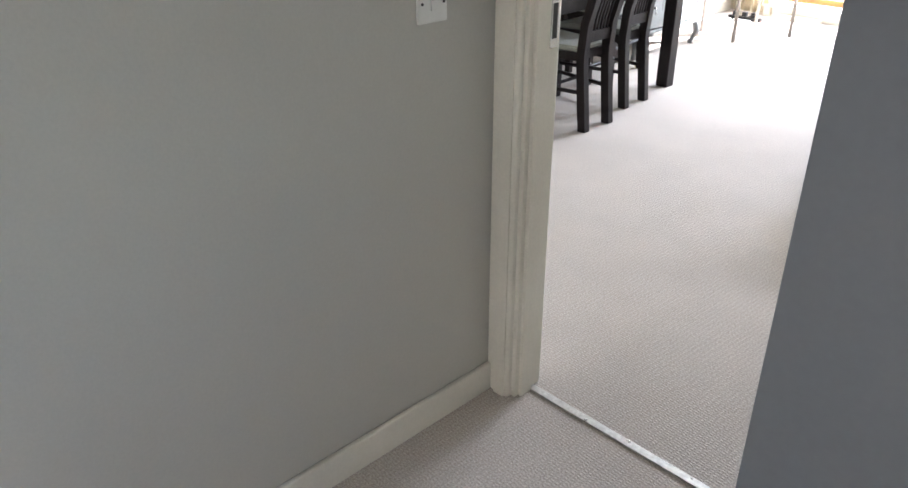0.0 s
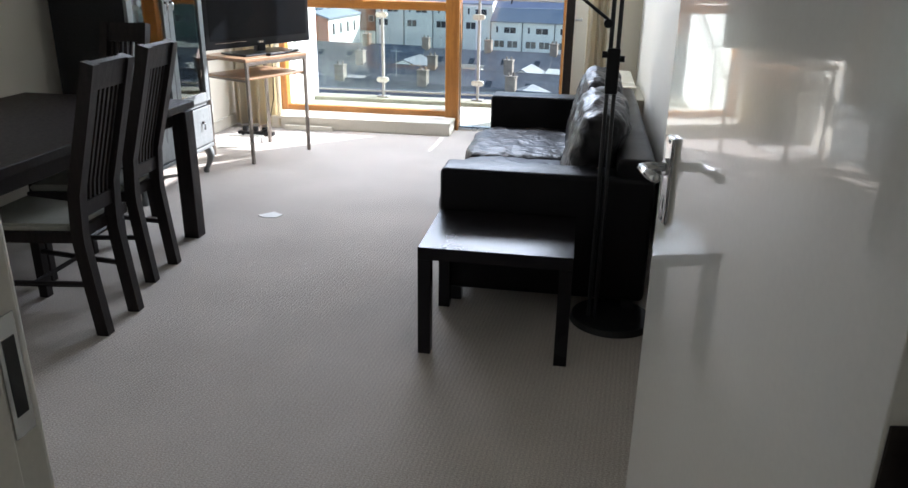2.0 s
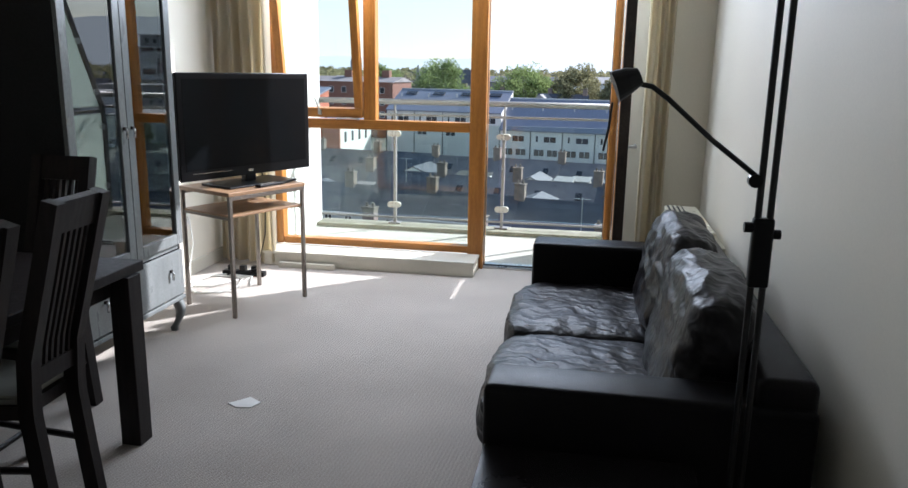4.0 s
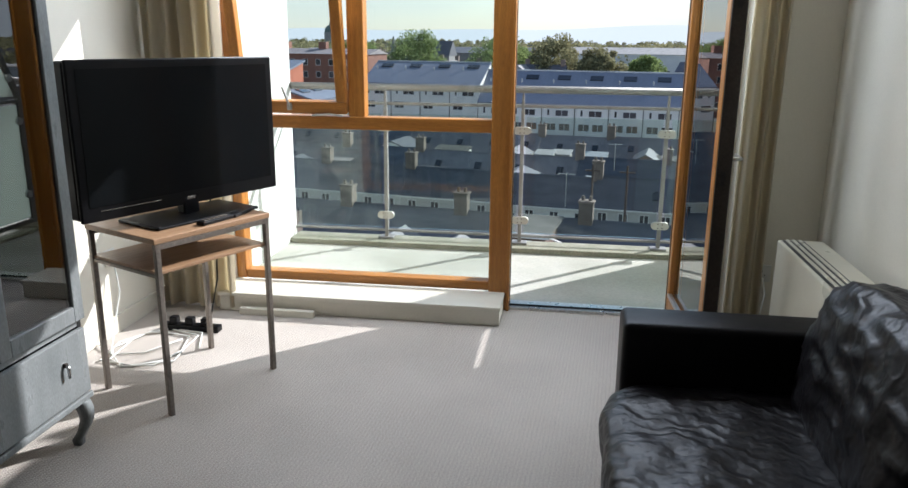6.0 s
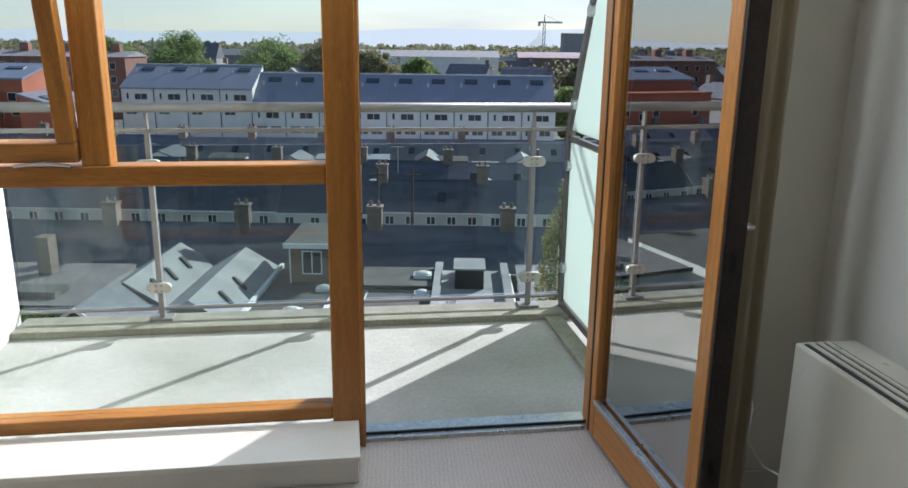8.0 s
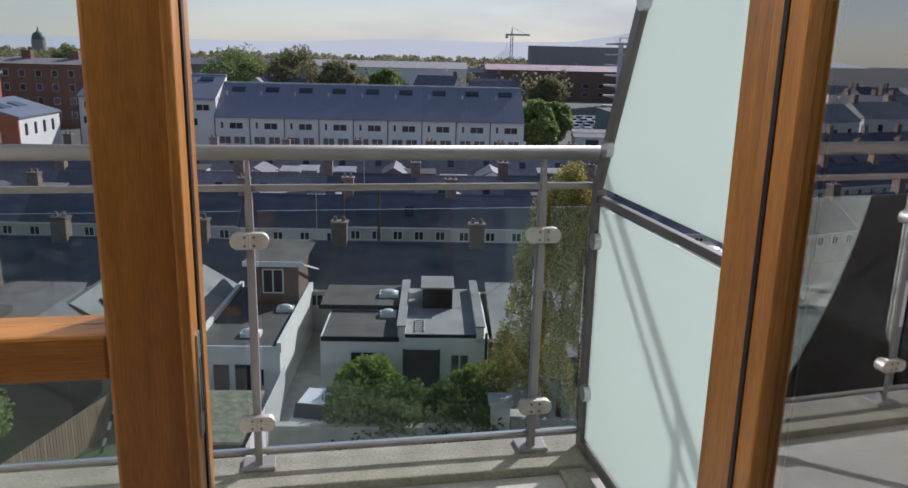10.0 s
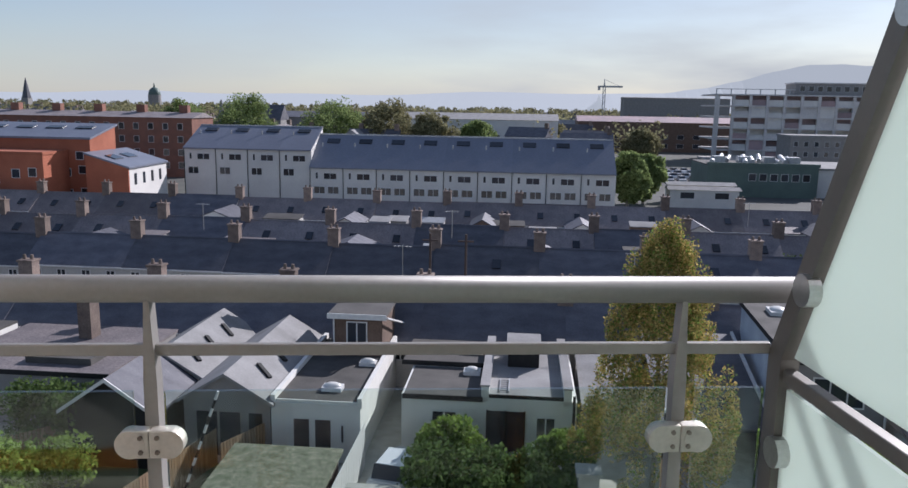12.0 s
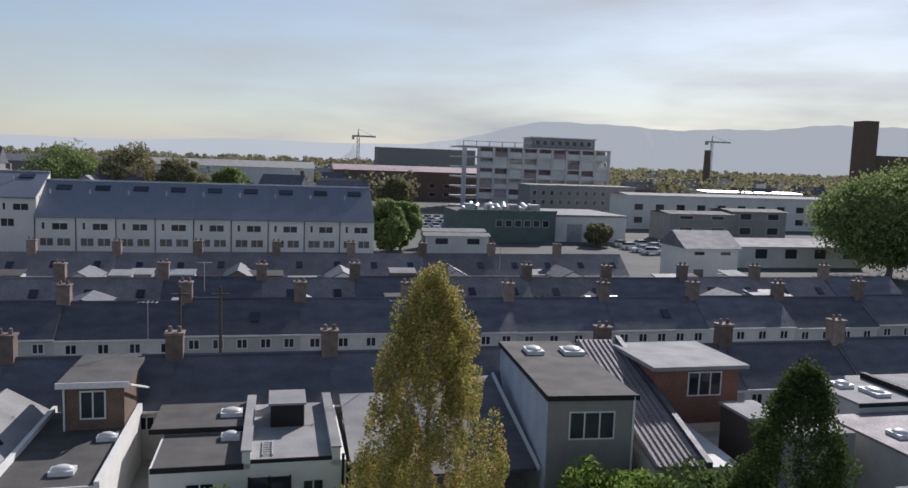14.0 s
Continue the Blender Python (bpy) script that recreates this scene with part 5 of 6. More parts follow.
bb = thing("apartment_block", "long three-storey red brick apartment block with chimneys", "apartment block", m=town(-147.6, 176, GZ))
part("wall", box((0, 0, 0), (71, 12, 13.4)), "brick", bb)
part("roof", prism([(-0.3, 13.4), (6, 14.6), (12.3, 13.4)], -0.3, 71.3, "x"), "slate_brown", bb)
for f in range(4):
    for i in range(20):
        window(bb, 2 + i * 3.45, 3.3 + i * 3.45, 2.0 + f * 2.9, 3.5 + f * 2.9, 0, 0)
for i in range(7):
    part("chimney", box((4 + i * 10.3, 5.2, 14), (6 + i * 10.3, 6.8, 16.2)), "brick", bb)


# ---------------------------------------------------------------- back extensions and yards close below
def flat_roof(parent, u0, u1, v0, v1, z, material, edge="rubber"):
    r = part("roof", box((u0, v0, z), (u1, v1, z + 0.14)), material, parent)
    part("fascia", box((u0 - 0.06, v0 - 0.07, z - 0.08), (u1 + 0.06, v0, z + 0.18)), edge, r)
    return r


def skylight(parent, u, v, z, w=0.9, d=0.9):
    s = part("skylight", box((u - w / 2, v - d / 2, z), (u + w / 2, v + d / 2, z + 0.22)), "winframe", parent)
    bm = bmesh.new()
    bmesh.ops.create_uvsphere(bm, u_segments=12, v_segments=6, radius=0.5)
    bm.transform(Matrix.Translation((u, v, z + 0.2)) @ Matrix.Diagonal((w * 0.95, d * 0.95, 0.4, 1)))
    part("dome", bm, "white_plastic", s, smooth=True)


# white flat-roofed house with two roof bays
h1 = thing("rear_extension", "white single-storey rear extension with two flat roof bays", "house extension", m=town(-7.8, 43.4))
part("wall", box((0, 0, 0), (8.7, 8.1, 2.85)), "render", h1)
flat_roof(h1, 0.1, 4.0, 0.0, 4.2, 2.72, "felt")
flat_roof(h1, -0.6, 4.0, 4.3, 8.3, 3.0, "felt")
flat_roof(h1, 4.35, 8.2, 0.1, 8.2, 2.85, "felt_light")
for u in (3.98, 8.05):
    p = part("parapet", box((u, 0.0, 2.6), (u + 0.38, 8.3, 3.45)), "render", h1)
    part("coping", box((u - 0.05, -0.05, 3.45), (u + 0.43, 8.3, 3.53)), "felt_light", p)
skylight(h1, 3.2, 6.2, 3.14, 1.1, 0.9)
skylight(h1, 3.3, 3.4, 2.86, 0.9, 0.7)
rb_ = part("roof_lantern", box((5.2, 4.4, 2.99), (6.9, 6.6, 4.15)), "rubber", h1, "dark boxed roof lantern")
part("lantern_top", box((5.1, 4.3, 4.15), (7.0, 6.7, 4.25)), "felt_light", rb_)
ld = part("roof_ladder", box((4.85, 0.5, 3.0), (4.9, 2.3, 3.08)), "galv", h1)
part("rail", box((5.3, 0.5, 3.0), (5.35, 2.3, 3.08)), "galv", ld)
for i in range(6):
    part("rung", box((4.9, 0.6 + i * 0.3, 3.03), (5.3, 0.64 + i * 0.3, 3.07)), "galv", ld)
fd = part("french_door", box((4.3, -0.04, 0.1), (6.1, 0.02, 2.2)), "winglass", h1, "dark glazed double door")
for u in (4.25, 5.17, 6.1):
    part("door_stile", box((u, -0.08, 0.1), (u + 0.09, 0.0, 2.25)), "rubber", fd)
window(h1, 1.5, 2.8, 0.9, 2.1, 0, 1)
window(h1, 6.7, 7.7, 0.9, 2.0, 0, 1)
part("downpipe", rod((8.55, -0.15, 0), (8.55, -0.15, 3.2), 0.07, seg=8), "rubber", h1)

# lean-to to its right with a slate slope
h1b = thing("lean_to", "low lean-to with a pale sheet roof beside the white extension", "lean-to", m=town(1.3, 44.5))
part("wall", box((0, 0, 0), (6.5, 7, 2.2)), "greyrender", h1b)
part("roof", prism([(-0.2, 2.2), (7.2, 3.3), (7.2, 3.42), (-0.2, 2.32)], -0.1, 3.6, "x"), "felt_light", h1b)
part("slate_roof", prism([(-1.5, 1.9), (7.2, 4.1), (7.2, 4.25), (-1.5, 2.05)], 3.7, 8.9, "x"), "slate", h1b)
part("verge", prism([(-1.6, 1.95), (7.2, 4.22), (7.2, 4.42), (-1.6, 2.15)], 8.9, 9.05, "x"), "winframe", h1b)

# white box extension with the brick dormer behind
h2 = thing("rear_extension", "cream flat-roofed extension with two dark glazed doors", "house extension", m=town(-13.8, 41.3))
part("wall", box((0, 0, 0), (4.35, 10.3, 2.95)), "render", h2)
flat_roof(h2, 0.15, 4.2, 0.15, 10.0, 2.9, "felt", "render")
for u0 in (-0.02, 4.2):
    part("parapet", box((u0, 0.0, 2.8), (u0 + 0.22, 10.3, 3.3)), "render", h2)
skylight(h2, 2.6, 1.7, 3.03, 1.0, 0.7)
skylight(h2, 3.6, 5.6, 3.03, 0.9, 0.6)
for u in (1.1, 2.15):
    part("glazed_door", box((u, -0.04, 0.1), (u + 0.75, 0.02, 2.15)), "winglass", h2)
window(h2, 3.35, 3.6, 1.0, 2.0, 0, 0)
dm = thing("dormer", "brown brick dormer with a white double window and felt roof", "dormer", m=town(-12.5, 48.4, GZ + 3.03))
part("wall", box((0, 0, 0), (2.8, 4.2, 2.3)), "brick_brown", dm)
part("roof", box((-0.25, -0.3, 2.3), (3.05, 5.3, 2.48)), "felt", dm)
part("fascia", box((-0.28, -0.34, 2.2), (3.08, -0.28, 2.5)), "winframe", dm)
window(dm, 0.75, 1.95, 0.55, 2.0, 0, 1)
part("downpipe", rod((0.05, -0.1, 0), (0.05, -0.1, 2.3), 0.05, seg=6), "winframe", dm)
part("side_gutter", rod((3.1, -0.2, 2.3), (3.3, 4.9, 0.6), 0.07, seg=6), "winframe", dm)


# two pale gabled roofs
def gable_ext(u, v, width, length, eave, ridge, roof, wall, label):
    g = thing("gabled_extension", label, "house extension", m=town(u, v))
    w2 = width / 2
    part("wall", box((-w2 + 0.1, 0.1, 0), (w2 - 0.1, length, eave)), wall, g)
    part("gable", prism([(-w2 + 0.1, eave), (w2 - 0.1, eave), (0, ridge - 0.05)], 0.1, length, "y"), wall, g)
    for s in (-1, 1):
        part("roof_slope", prism([(0, ridge), (s * (w2 + 0.15), eave - 0.05), (s * (w2 + 0.15), eave - 0.2), (0, ridge - 0.15)], -0.2, length, "y"), roof, g)
    return g


def slope_lights(g, width, eave, ridge, spots):
    ang = math.atan2(ridge - eave, width / 2)
    for s, y in spots:
        bm = box((-0.13, -0.55, 0), (0.13, 0.55, 0.14))
        bm.transform(Matrix.Translation((s * width * 0.25, y, (eave + ridge) / 2)) @ Matrix.Rotation(-s * -ang, 4, "Y") @ Matrix.Rotation(radians(58), 4, "Z"))
        part("roof_light", bm, "rubber", g)


g1 = gable_ext(-16.0, 41.2, 4.5, 10.4, 2.95, 4.35, "felt_light", "greyrender", "gabled extension with a pale grey felt roof")
slope_lights(g1, 4.5, 2.95, 4.35, ((1, 2.2), (1, 4.8)))
for u in (-1.5, -0.35):
    part("glazed_door", box((u, 0.03, 0.1), (u + 1.0, 0.11, 2.3)), "winglass", g1)
part("glazed_door", box((1.1, 0.03, 0.1), (1.75, 0.11, 2.3)), "winglass", g1)
g2 = gable_ext(-20.5, 44.0, 4.5, 8.5, 2.95, 4.35, "felt_light", "render", "gabled extension with a pale roof and narrow roof lights")
slope_lights(g2, 4.5, 2.95, 4.35, ((1, 1.4), (1, 3.6), (1, 6.0)))
g3 = gable_ext(-20.9, 39.4, 4.4, 4.5, 2.9, 4.5, "slate", "rubber", "dark boarded garden building with a pitched roof")
for s_ in (-1, 1):
    part("bargeboard", prism([(0, 4.53), (s_ * 2.38, 2.87), (s_ * 2.38, 2.69), (0, 4.33)], -0.26, -0.2, "y"), "winframe", g3, "white bargeboard")
h4 = thing("rear_extension", "low flat-roofed extension with brown felt", "house extension", m=town(-33, 43.5))
part("wall", box((0, 0, 0), (9.8, 8.5, 2.9)), "greyrender", h4)
flat_roof(h4, 0, 9.8, 0, 8.5, 2.9, "slate_brown")
window(h4, 6.5, 7.6, 1.0, 2.2, 0, 0)
bx = part("roof_box", box((4.5, 1.2, 3.04), (8.2, 2.8, 3.4)), "felt", h4)
part("roof_chimney", box((4.9, 5.6, 3.0), (5.7, 6.6, 5.4)), "chimney", h4)
h5 = thing("rear_extension", "flat-roofed white extension with bare boards", "house extension", m=town(-44, 42.5))
part("wall", box((0, 0, 0), (10.4, 9, 3.1)), "render", h5)
flat_roof(h5, 0, 10.4, 0, 9, 3.1, "felt")

# mossy shed, fences, boundary wall
sh = thing("garden_shed", "low garden shed with a mossy green flat roof", "shed", m=town(-14.2, 33.6))
part("wall", box((0.1, 0.1, 0), (4.6, 3.9, 2.1)), "rust", sh)
part("roof", prism([(-0.1, 2.08), (4.2, 2.3), (4.2, 2.42), (-0.1, 2.2)], -0.05, 4.75, "x"), "moss", sh)


def fence(u0, v0, u1, v1, height, material, label, name="garden_fence", gap=0.18):
    n = max(2, int(math.hypot(u1 - u0, v1 - v0) / gap))
    ang = math.degrees(math.atan2(v1 - v0, u1 - u0))
    length = math.hypot(u1 - u0, v1 - v0)
    f = thing(name, label, "fence", m=town(u0, v0, GZ, ang))
    part("rail", box((0, 0.03, height * 0.25), (length, 0.07, height * 0.25 + 0.09)), material, f)
    part("rail", box((0, 0.03, height * 0.75), (length, 0.07, height * 0.75 + 0.09)), material, f)
    b = part("board", box((0, 0, 0), (gap * 0.82, 0.025, height)), material, f)
    for i in range(1, n):
        share("board", b, f, pose(i * length / n, 0, 0))
    return f


fence(-9.2, 33.2, -9.2, 41.2, 2.2, "winframe", "white slatted fence beside the shed", gap=0.32)
fence(-18.6, 30.5, -16.2, 40.5, 1.8, "timber", "orange-brown timber garden fence")
fence(-26, 37.5, -22.5, 41.5, 1.8, "timber", "weathered timber fence panel")
fence(-15.2, 38.5, -14.0, 41.0, 2.0, "timber", "short timber fence by the extension")
bw = thing("boundary_wall", "pale rendered boundary wall with a square pier", "wall", m=town(-8.8, 35.3))
part("wall", box((0, 0, 0), (9.2, 0.3, 1.9)), "concrete", bw)
part("coping", box((0, -0.06, 1.9), (9.2, 0.36, 2.0)), "concrete", bw)
pr = part("pier", box((9.2, -0.15, 0), (10.0, 0.6, 3.1)), "concrete", bw)
part("pier_cap", box((9.1, -0.25, 3.1), (10.1, 0.7, 3.25)), "concrete", pr)
bw2 = thing("boundary_wall", "dark stained boundary wall beyond the pier", "wall", m=town(1.3, 35.6))
part("wall", box((0, 0, 0), (16, 0.3, 2.2)), "greyrender", bw2)
bw3 = thing("boundary_wall", "long grey back wall of the gardens", "wall", m=town(-46, 30.2))
part("wall", box((0, 0, 0), (62, 0.3, 2.0)), "concrete", bw3)
cp = thing("clothes_pole", "leaning white and black banded pole in the yard", "pole", m=town(-16.3, 36.5))
for i in range(14):
    part("band", rod((0.12 * i, 0.04 * i, 0.36 * i), (0.12 * (i + 1), 0.04 * (i + 1), 0.36 * (i + 1)), 0.06, seg=8), "winframe" if i % 2 else "rubber", cp)


def car(m, label="parked pale car"):
    c = thing("car", label, "car", m=m, group="parked cars")
    body = prism([(-2.1, 0.3), (2.1, 0.3), (2.12, 0.75), (1.15, 0.92), (-2.0, 0.95), (-2.12, 0.7)], -0.85, 0.85, "y")
    bmesh.ops.bevel(body, geom=body.edges[:], offset=0.07, segments=2, affect="EDGES")
    b = part("body", body, "carpaint", c)
    cab_ = prism([(-1.75, 0.92), (1.05, 0.9), (0.4, 1.42), (-1.35, 1.45)], -0.72, 0.72, "y")
    part("windows", cab_, "winglass", c)
    part("cabin_roof", box((-1.3, -0.66, 1.42), (0.38, 0.66, 1.48), 0.02), "carpaint", b)
    for x in (-1.3, 1.3):
        for y in (-0.8, 0.8):
            w = part("wheel", rod((x, y - 0.1, 0.32), (x, y + 0.1, 0.32), 0.32, seg=14), "rubber", c)
            part("rim", rod((x, y - 0.11, 0.32), (x, y + 0.11, 0.32), 0.18, seg=10), "galv", w)
    for y in (-0.6, 0.6):
        part("headlight", box((2.06, y - 0.16, 0.62), (2.13, y + 0.16, 0.74)), "white_plastic", c)
    return c


c0 = car(town(-7.3, 39.7, GZ + 0.02, 80), "white car parked in the yard behind the wall")
for i in range(34):
    copy_thing(c0, town(30 + (i % 9) * 2.9 + rnd.uniform(-.3, .3), 196 + (i // 9) * 9 + rnd.uniform(-.5, .5), GZ + 0.03, 90 + rnd.choice((0, 180)) + rnd.uniform(-4, 4)))["label"] = "car parked in the far car park"

for i in range(20):
    copy_thing(c0, town(69 + (i % 5) * 4.9 + rnd.uniform(-.4, .4), 146 + (i // 5) * 4.4 + rnd.uniform(-.4, .4), GZ + 0.03, rnd.choice((0, 180)) + rnd.uniform(-6, 6)))["label"] = "pale car parked in the depot yard"

# house with roof domes, ribbed roof and brick dormer
h6 = thing("rear_extension", "two-storey grey extension with roof domes and white window", "house extension", m=town(10.4, 42.2, GZ, -4))
part("front_wall", box((0.0, 0, 0), (4.3, 0.25, 5.8)), "greyrender", h6)
part("side_wall", box((0, 0.25, 0), (0.2, 11.0, 5.8)), "bluewall", h6)
part("body", box((0.2, 0.25, 0), (4.3, 11, 5.78)), "greyrender", h6)
flat_roof(h6, -0.1, 4.4, -0.1, 11.1, 5.8, "felt")
part("side_gutter", box((-0.16, 0, 5.7), (-0.08, 11.0, 5.98)), "rubber", h6)
skylight(h6, 1.35, 8.3, 5.94, 1.0, 1.3)
skylight(h6, 3.65, 8.2, 5.94, 1.2, 1.4)
w6 = window(h6, 1.0, 3.3, 3.75, 5.15, 0, 2)
part("downpipe", rod((4.2, -0.12, 0), (4.2, -0.12, 5.9), 0.06, seg=8), "winframe", h6)
h7 = thing("ribbed_roof_house", "house with a ribbed tile roof sloping to the yard", "house", m=town(14.95, 40.0, GZ, -4))
part("wall", box((0.2, 0.4, 0), (4.6, 12, 2.8)), "render", h7)
rs = prism([(0.0, 2.9), (12.5, 6.0), (12.5, 6.15), (0.0, 3.05)], 0, 2.5, "x")
part("roof", rs, "slate_brown", h7)
rib = part("tile_rib", rod((0, 0.0, 3.06), (0, 12.4, 6.14), 0.065, seg=6), "slate_brown", h7)
rib.matrix_basis = pose(0.12, 0, 0)
for i in range(1, 8):
    share("tile_rib", rib, h7, pose(0.12 + i * 0.32, 0, 0))
part("verge", prism([(-0.1, 2.95), (12.5, 6.1), (12.5, 6.4), (-0.1, 3.25)], 2.5, 2.8, "x"), "slate", h7)
part("white_gable", prism([(0.4, 0), (12, 0), (12, 5.7), (0.4, 2.8)], 2.55, 2.75, "x"), "render", h7)
h8 = thing("dormer", "red brick dormer with a white grid window", "dormer", m=town(18.2, 46.6, GZ + 2.6))
part("wall", box((0, 0, 0), (5.2, 5, 3.2)), "brick", h8)
part("roof", box((-0.35, -0.45, 3.2), (5.55, 5.4, 3.42)), "felt_light", h8)
window(h8, 2.0, 4.1, 1.6, 3.0, 0, 2)
h9 = thing("outbuilding", "dark timber outhouse with a pale flat roof", "outbuilding", m=town(21.0, 41.8))
part("wall", box((0, 0, 0), (1.9, 2.6, 4.4)), "rust", h9)
part("roof", box((-0.1, -0.1, 4.4), (2.0, 2.7, 4.55)), "felt_light", h9)
part("annex", box((1.95, 0.2, 0), (6.5, 5, 3.4)), "greyrender", h9)
for u, v, w, d, z, mt in ((28.5, 36.5, 14, 9, 3.0, "slate_brown"), (31, 45.8, 12, 5.5, 3.5, "felt_light"), (43.5, 40, 12, 10, 3.2, "felt"), (25.5, 33, 3.0, 4, 2.6, "felt_light")):
    hh = thing("rear_extension", "flat-roofed rear extension with felt roofing", "house extension", m=town(u, v))
    part("wall", box((0, 0, 0), (w, d, z)), "cottage", hh)
    flat_roof(hh, -0.1, w + 0.1, -0.1, d, z, mt)
    if w > 9:
        skylight(hh, w * 0.2, d * 0.3, z + 0.14, 1.0, 1.6)
        skylight(hh, w * 0.12, d * 0.6, z + 0.14, 1.0, 1.0)
        part("roof_ledge", box((w * 0.35, d * 0.1, z + 0.14), (w * 0.38, d * 0.9, z + 0.5)), "rubber", hh)

# street clutter between the further rows
for i in range(46):
    u, v = rnd.uniform(-70, 60), rnd.choice((rnd.uniform(76, 80), rnd.uniform(88.5, 97.5)))
    sd = thing("yard_shed", "small shed in the yards between the terraces", "shed", m=town(u, v, GZ, rnd.uniform(-3, 3)), group="yard sheds")
    w, d, z = rnd.uniform(2, 4.5), rnd.uniform(1.6, 3), rnd.uniform(2.3, 3.9)
    part("wall", box((0, 0, 0), (w, d, z)), rnd.choice(("cottage", "render", "greyrender", "brick_brown")), sd)
    part("roof", prism([(-0.1, z), (d + 0.1, z + 0.35), (d + 0.1, z + 0.45), (-0.1, z + 0.1)], -0.1, w + 0.1, "x"), rnd.choice(("felt", "felt_light", "galv", "slate_brown")), sd)


# white and brick returns behind the further terraces
for u, v, w, d, z, wm in ((-46, 76.0, 5, 4.6, 4.3, "render"), (-33, 76.5, 3.4, 4.2, 3.8, "render"), (-20.5, 76.2, 4.8, 4.5, 4.4, "render"), (-11, 76.8, 3.0, 4.0, 3.7, "cottage"), (-1.5, 76.4, 3.4, 4.4, 4.0, "brick_brown"),
                          (8.5, 76.2, 3.6, 4.5, 4.3, "render"), (27, 76.4, 3.2, 4.3, 4.1, "cottage"), (41, 76.2, 4.2, 4.5, 4.5, "render"), (-40, 93.2, 4.4, 6, 4.5, "render"), (-24, 93.4, 3.2, 5.8, 4.1, "cottage"),
                          (-8, 93.0, 3.0, 6.2, 4.4, "brick_brown"), (3, 93.4, 3.6, 5.8, 4.2, "render"), (16, 93.0, 3.2, 6.2, 4.5, "cottage"), (30, 93.3, 3.8, 5.9, 4.3, "render")):
    rr_ = thing("rear_return", "small gabled return behind a terraced cottage", "house extension", m=town(u, v), group="rear returns")
    part("wall", box((0, 0, 0), (w, d, z - 0.8)), wm, rr_)
    part("gable", prism([(0, z - 0.8), (w, z - 0.8), (w / 2, z)], 0, d, "y"), wm, rr_)
    for s_ in (-1, 1):
        part("roof_slope", prism([(w / 2, z + 0.12), (w / 2 + s_ * (w / 2 + 0.12), z - 0.8), (w / 2 + s_ * (w / 2 + 0.12), z - 0.92), (w / 2, z)], -0.1, d, "y"), "slate", rr_)
    window(rr_, w * 0.3, w * 0.6, 1.6, 2.6, 0, 0)

# ---------------------------------------------------------------- middle distance
cn = thing("building_under_construction", "bare concrete frame of a building under construction", "building", m=town(62, 278))
FH = 3.72
for f in range(7):
    part("slab", box((0, 0, f * FH), (57, 22, f * FH + 0.45)), "frame_conc", cn)
for f in range(6):
    z0, z1 = f * FH + 0.45, f * FH + FH
    for i in range(11):
        part("column", box((i * 5.6, 0.2, z0), (i * 5.6 + 0.9, 1.2, z1)), "frame_conc", cn)
        if i == 10:
            continue
        kind = (i * 7 + f * 5 + i * f) % 6
        if kind < 4 and i > 0:
            part("infill_panel", box((i * 5.6 + 0.9, 0.6, z0), (i * 5.6 + 5.6, 0.9, z1 - (1.4 if kind == 1 else 0))), ("townwall", "frame_conc", "townwall", "shutter")[(i + f) % 4], cn)
        elif i > 0:
            part("infill_sill", box((i * 5.6 + 0.9, 0.6, z0), (i * 5.6 + 5.6, 0.9, z0 + 1.3)), "townwall", cn)
    part("core_wall", box((7, 3, z0), (56, 3.5, z1)), "shutter" if f % 2 else "townwall", cn)
part("stair_tower", box((0.9, 0.3, 0), (1.5, 5, 22)), "frame_conc", cn)
part("roof_box", box((27, 4, 22.8), (52, 14, 26.6)), "greyrender", cn)
part("roof_box_cap", box((26.6, 3.6, 26.6), (52.4, 14.4, 27.0)), "frame_conc", cn)
for i in range(8):
    window(cn, 28.5 + i * 2.9, 30.2 + i * 2.9, 24.0, 25.8, 4, 0)
for i in range(6):
    part("guard_post", box((i * 4.8, 0.2, 22.7), (i * 4.8 + 0.3, 0.5, 24.5)), "galv", cn)
part("guard_rail", box((0, 0.2, 24.3), (26, 0.5, 24.5)), "galv", cn)
lw = thing("grey_office", "long grey-beige office block before the concrete frame", "building", m=town(75, 240))
part("wall", box((0, 0, 0), (36, 12, 10)), "greyrender", lw)
part("roof", box((-0.3, -0.3, 10), (36.3, 12.3, 10.5)), "felt_light", lw)
for f in range(3):
    for i in range(12):
        window(lw, 1.0 + i * 2.9, 2.3 + i * 2.9, 1.4 + f * 2.9, 2.9 + f * 2.9, 0, 0)

gb = thing("green_warehouse", "dark green clad unit with ducts on its roof", "warehouse", m=town(35, 166))
part("wall", box((0, 0, 0), (21.5, 16, 6.2)), "greenclad", gb)
part("parapet", box((-0.2, -0.2, 6.2), (21.7, 0.2, 6.9)), "greenclad", gb)
part("roof", box((0, 0.2, 6.2), (21.5, 16, 6.4)), "felt", gb)
for i in range(6):
    window(gb, 8 + i * 2.1, 9.5 + i * 2.1, 3.3, 4.8, 0, 0)
for i in range(9):
    part("roof_duct", rod((1 + i * 2.2, 1.5 + (i % 3) * 3, 6.9), (3.0 + i * 2.0, 9 + (i % 3) * 1.5, 7.3 + (i % 2) * 0.4), 0.5, seg=8), "galv", gb)
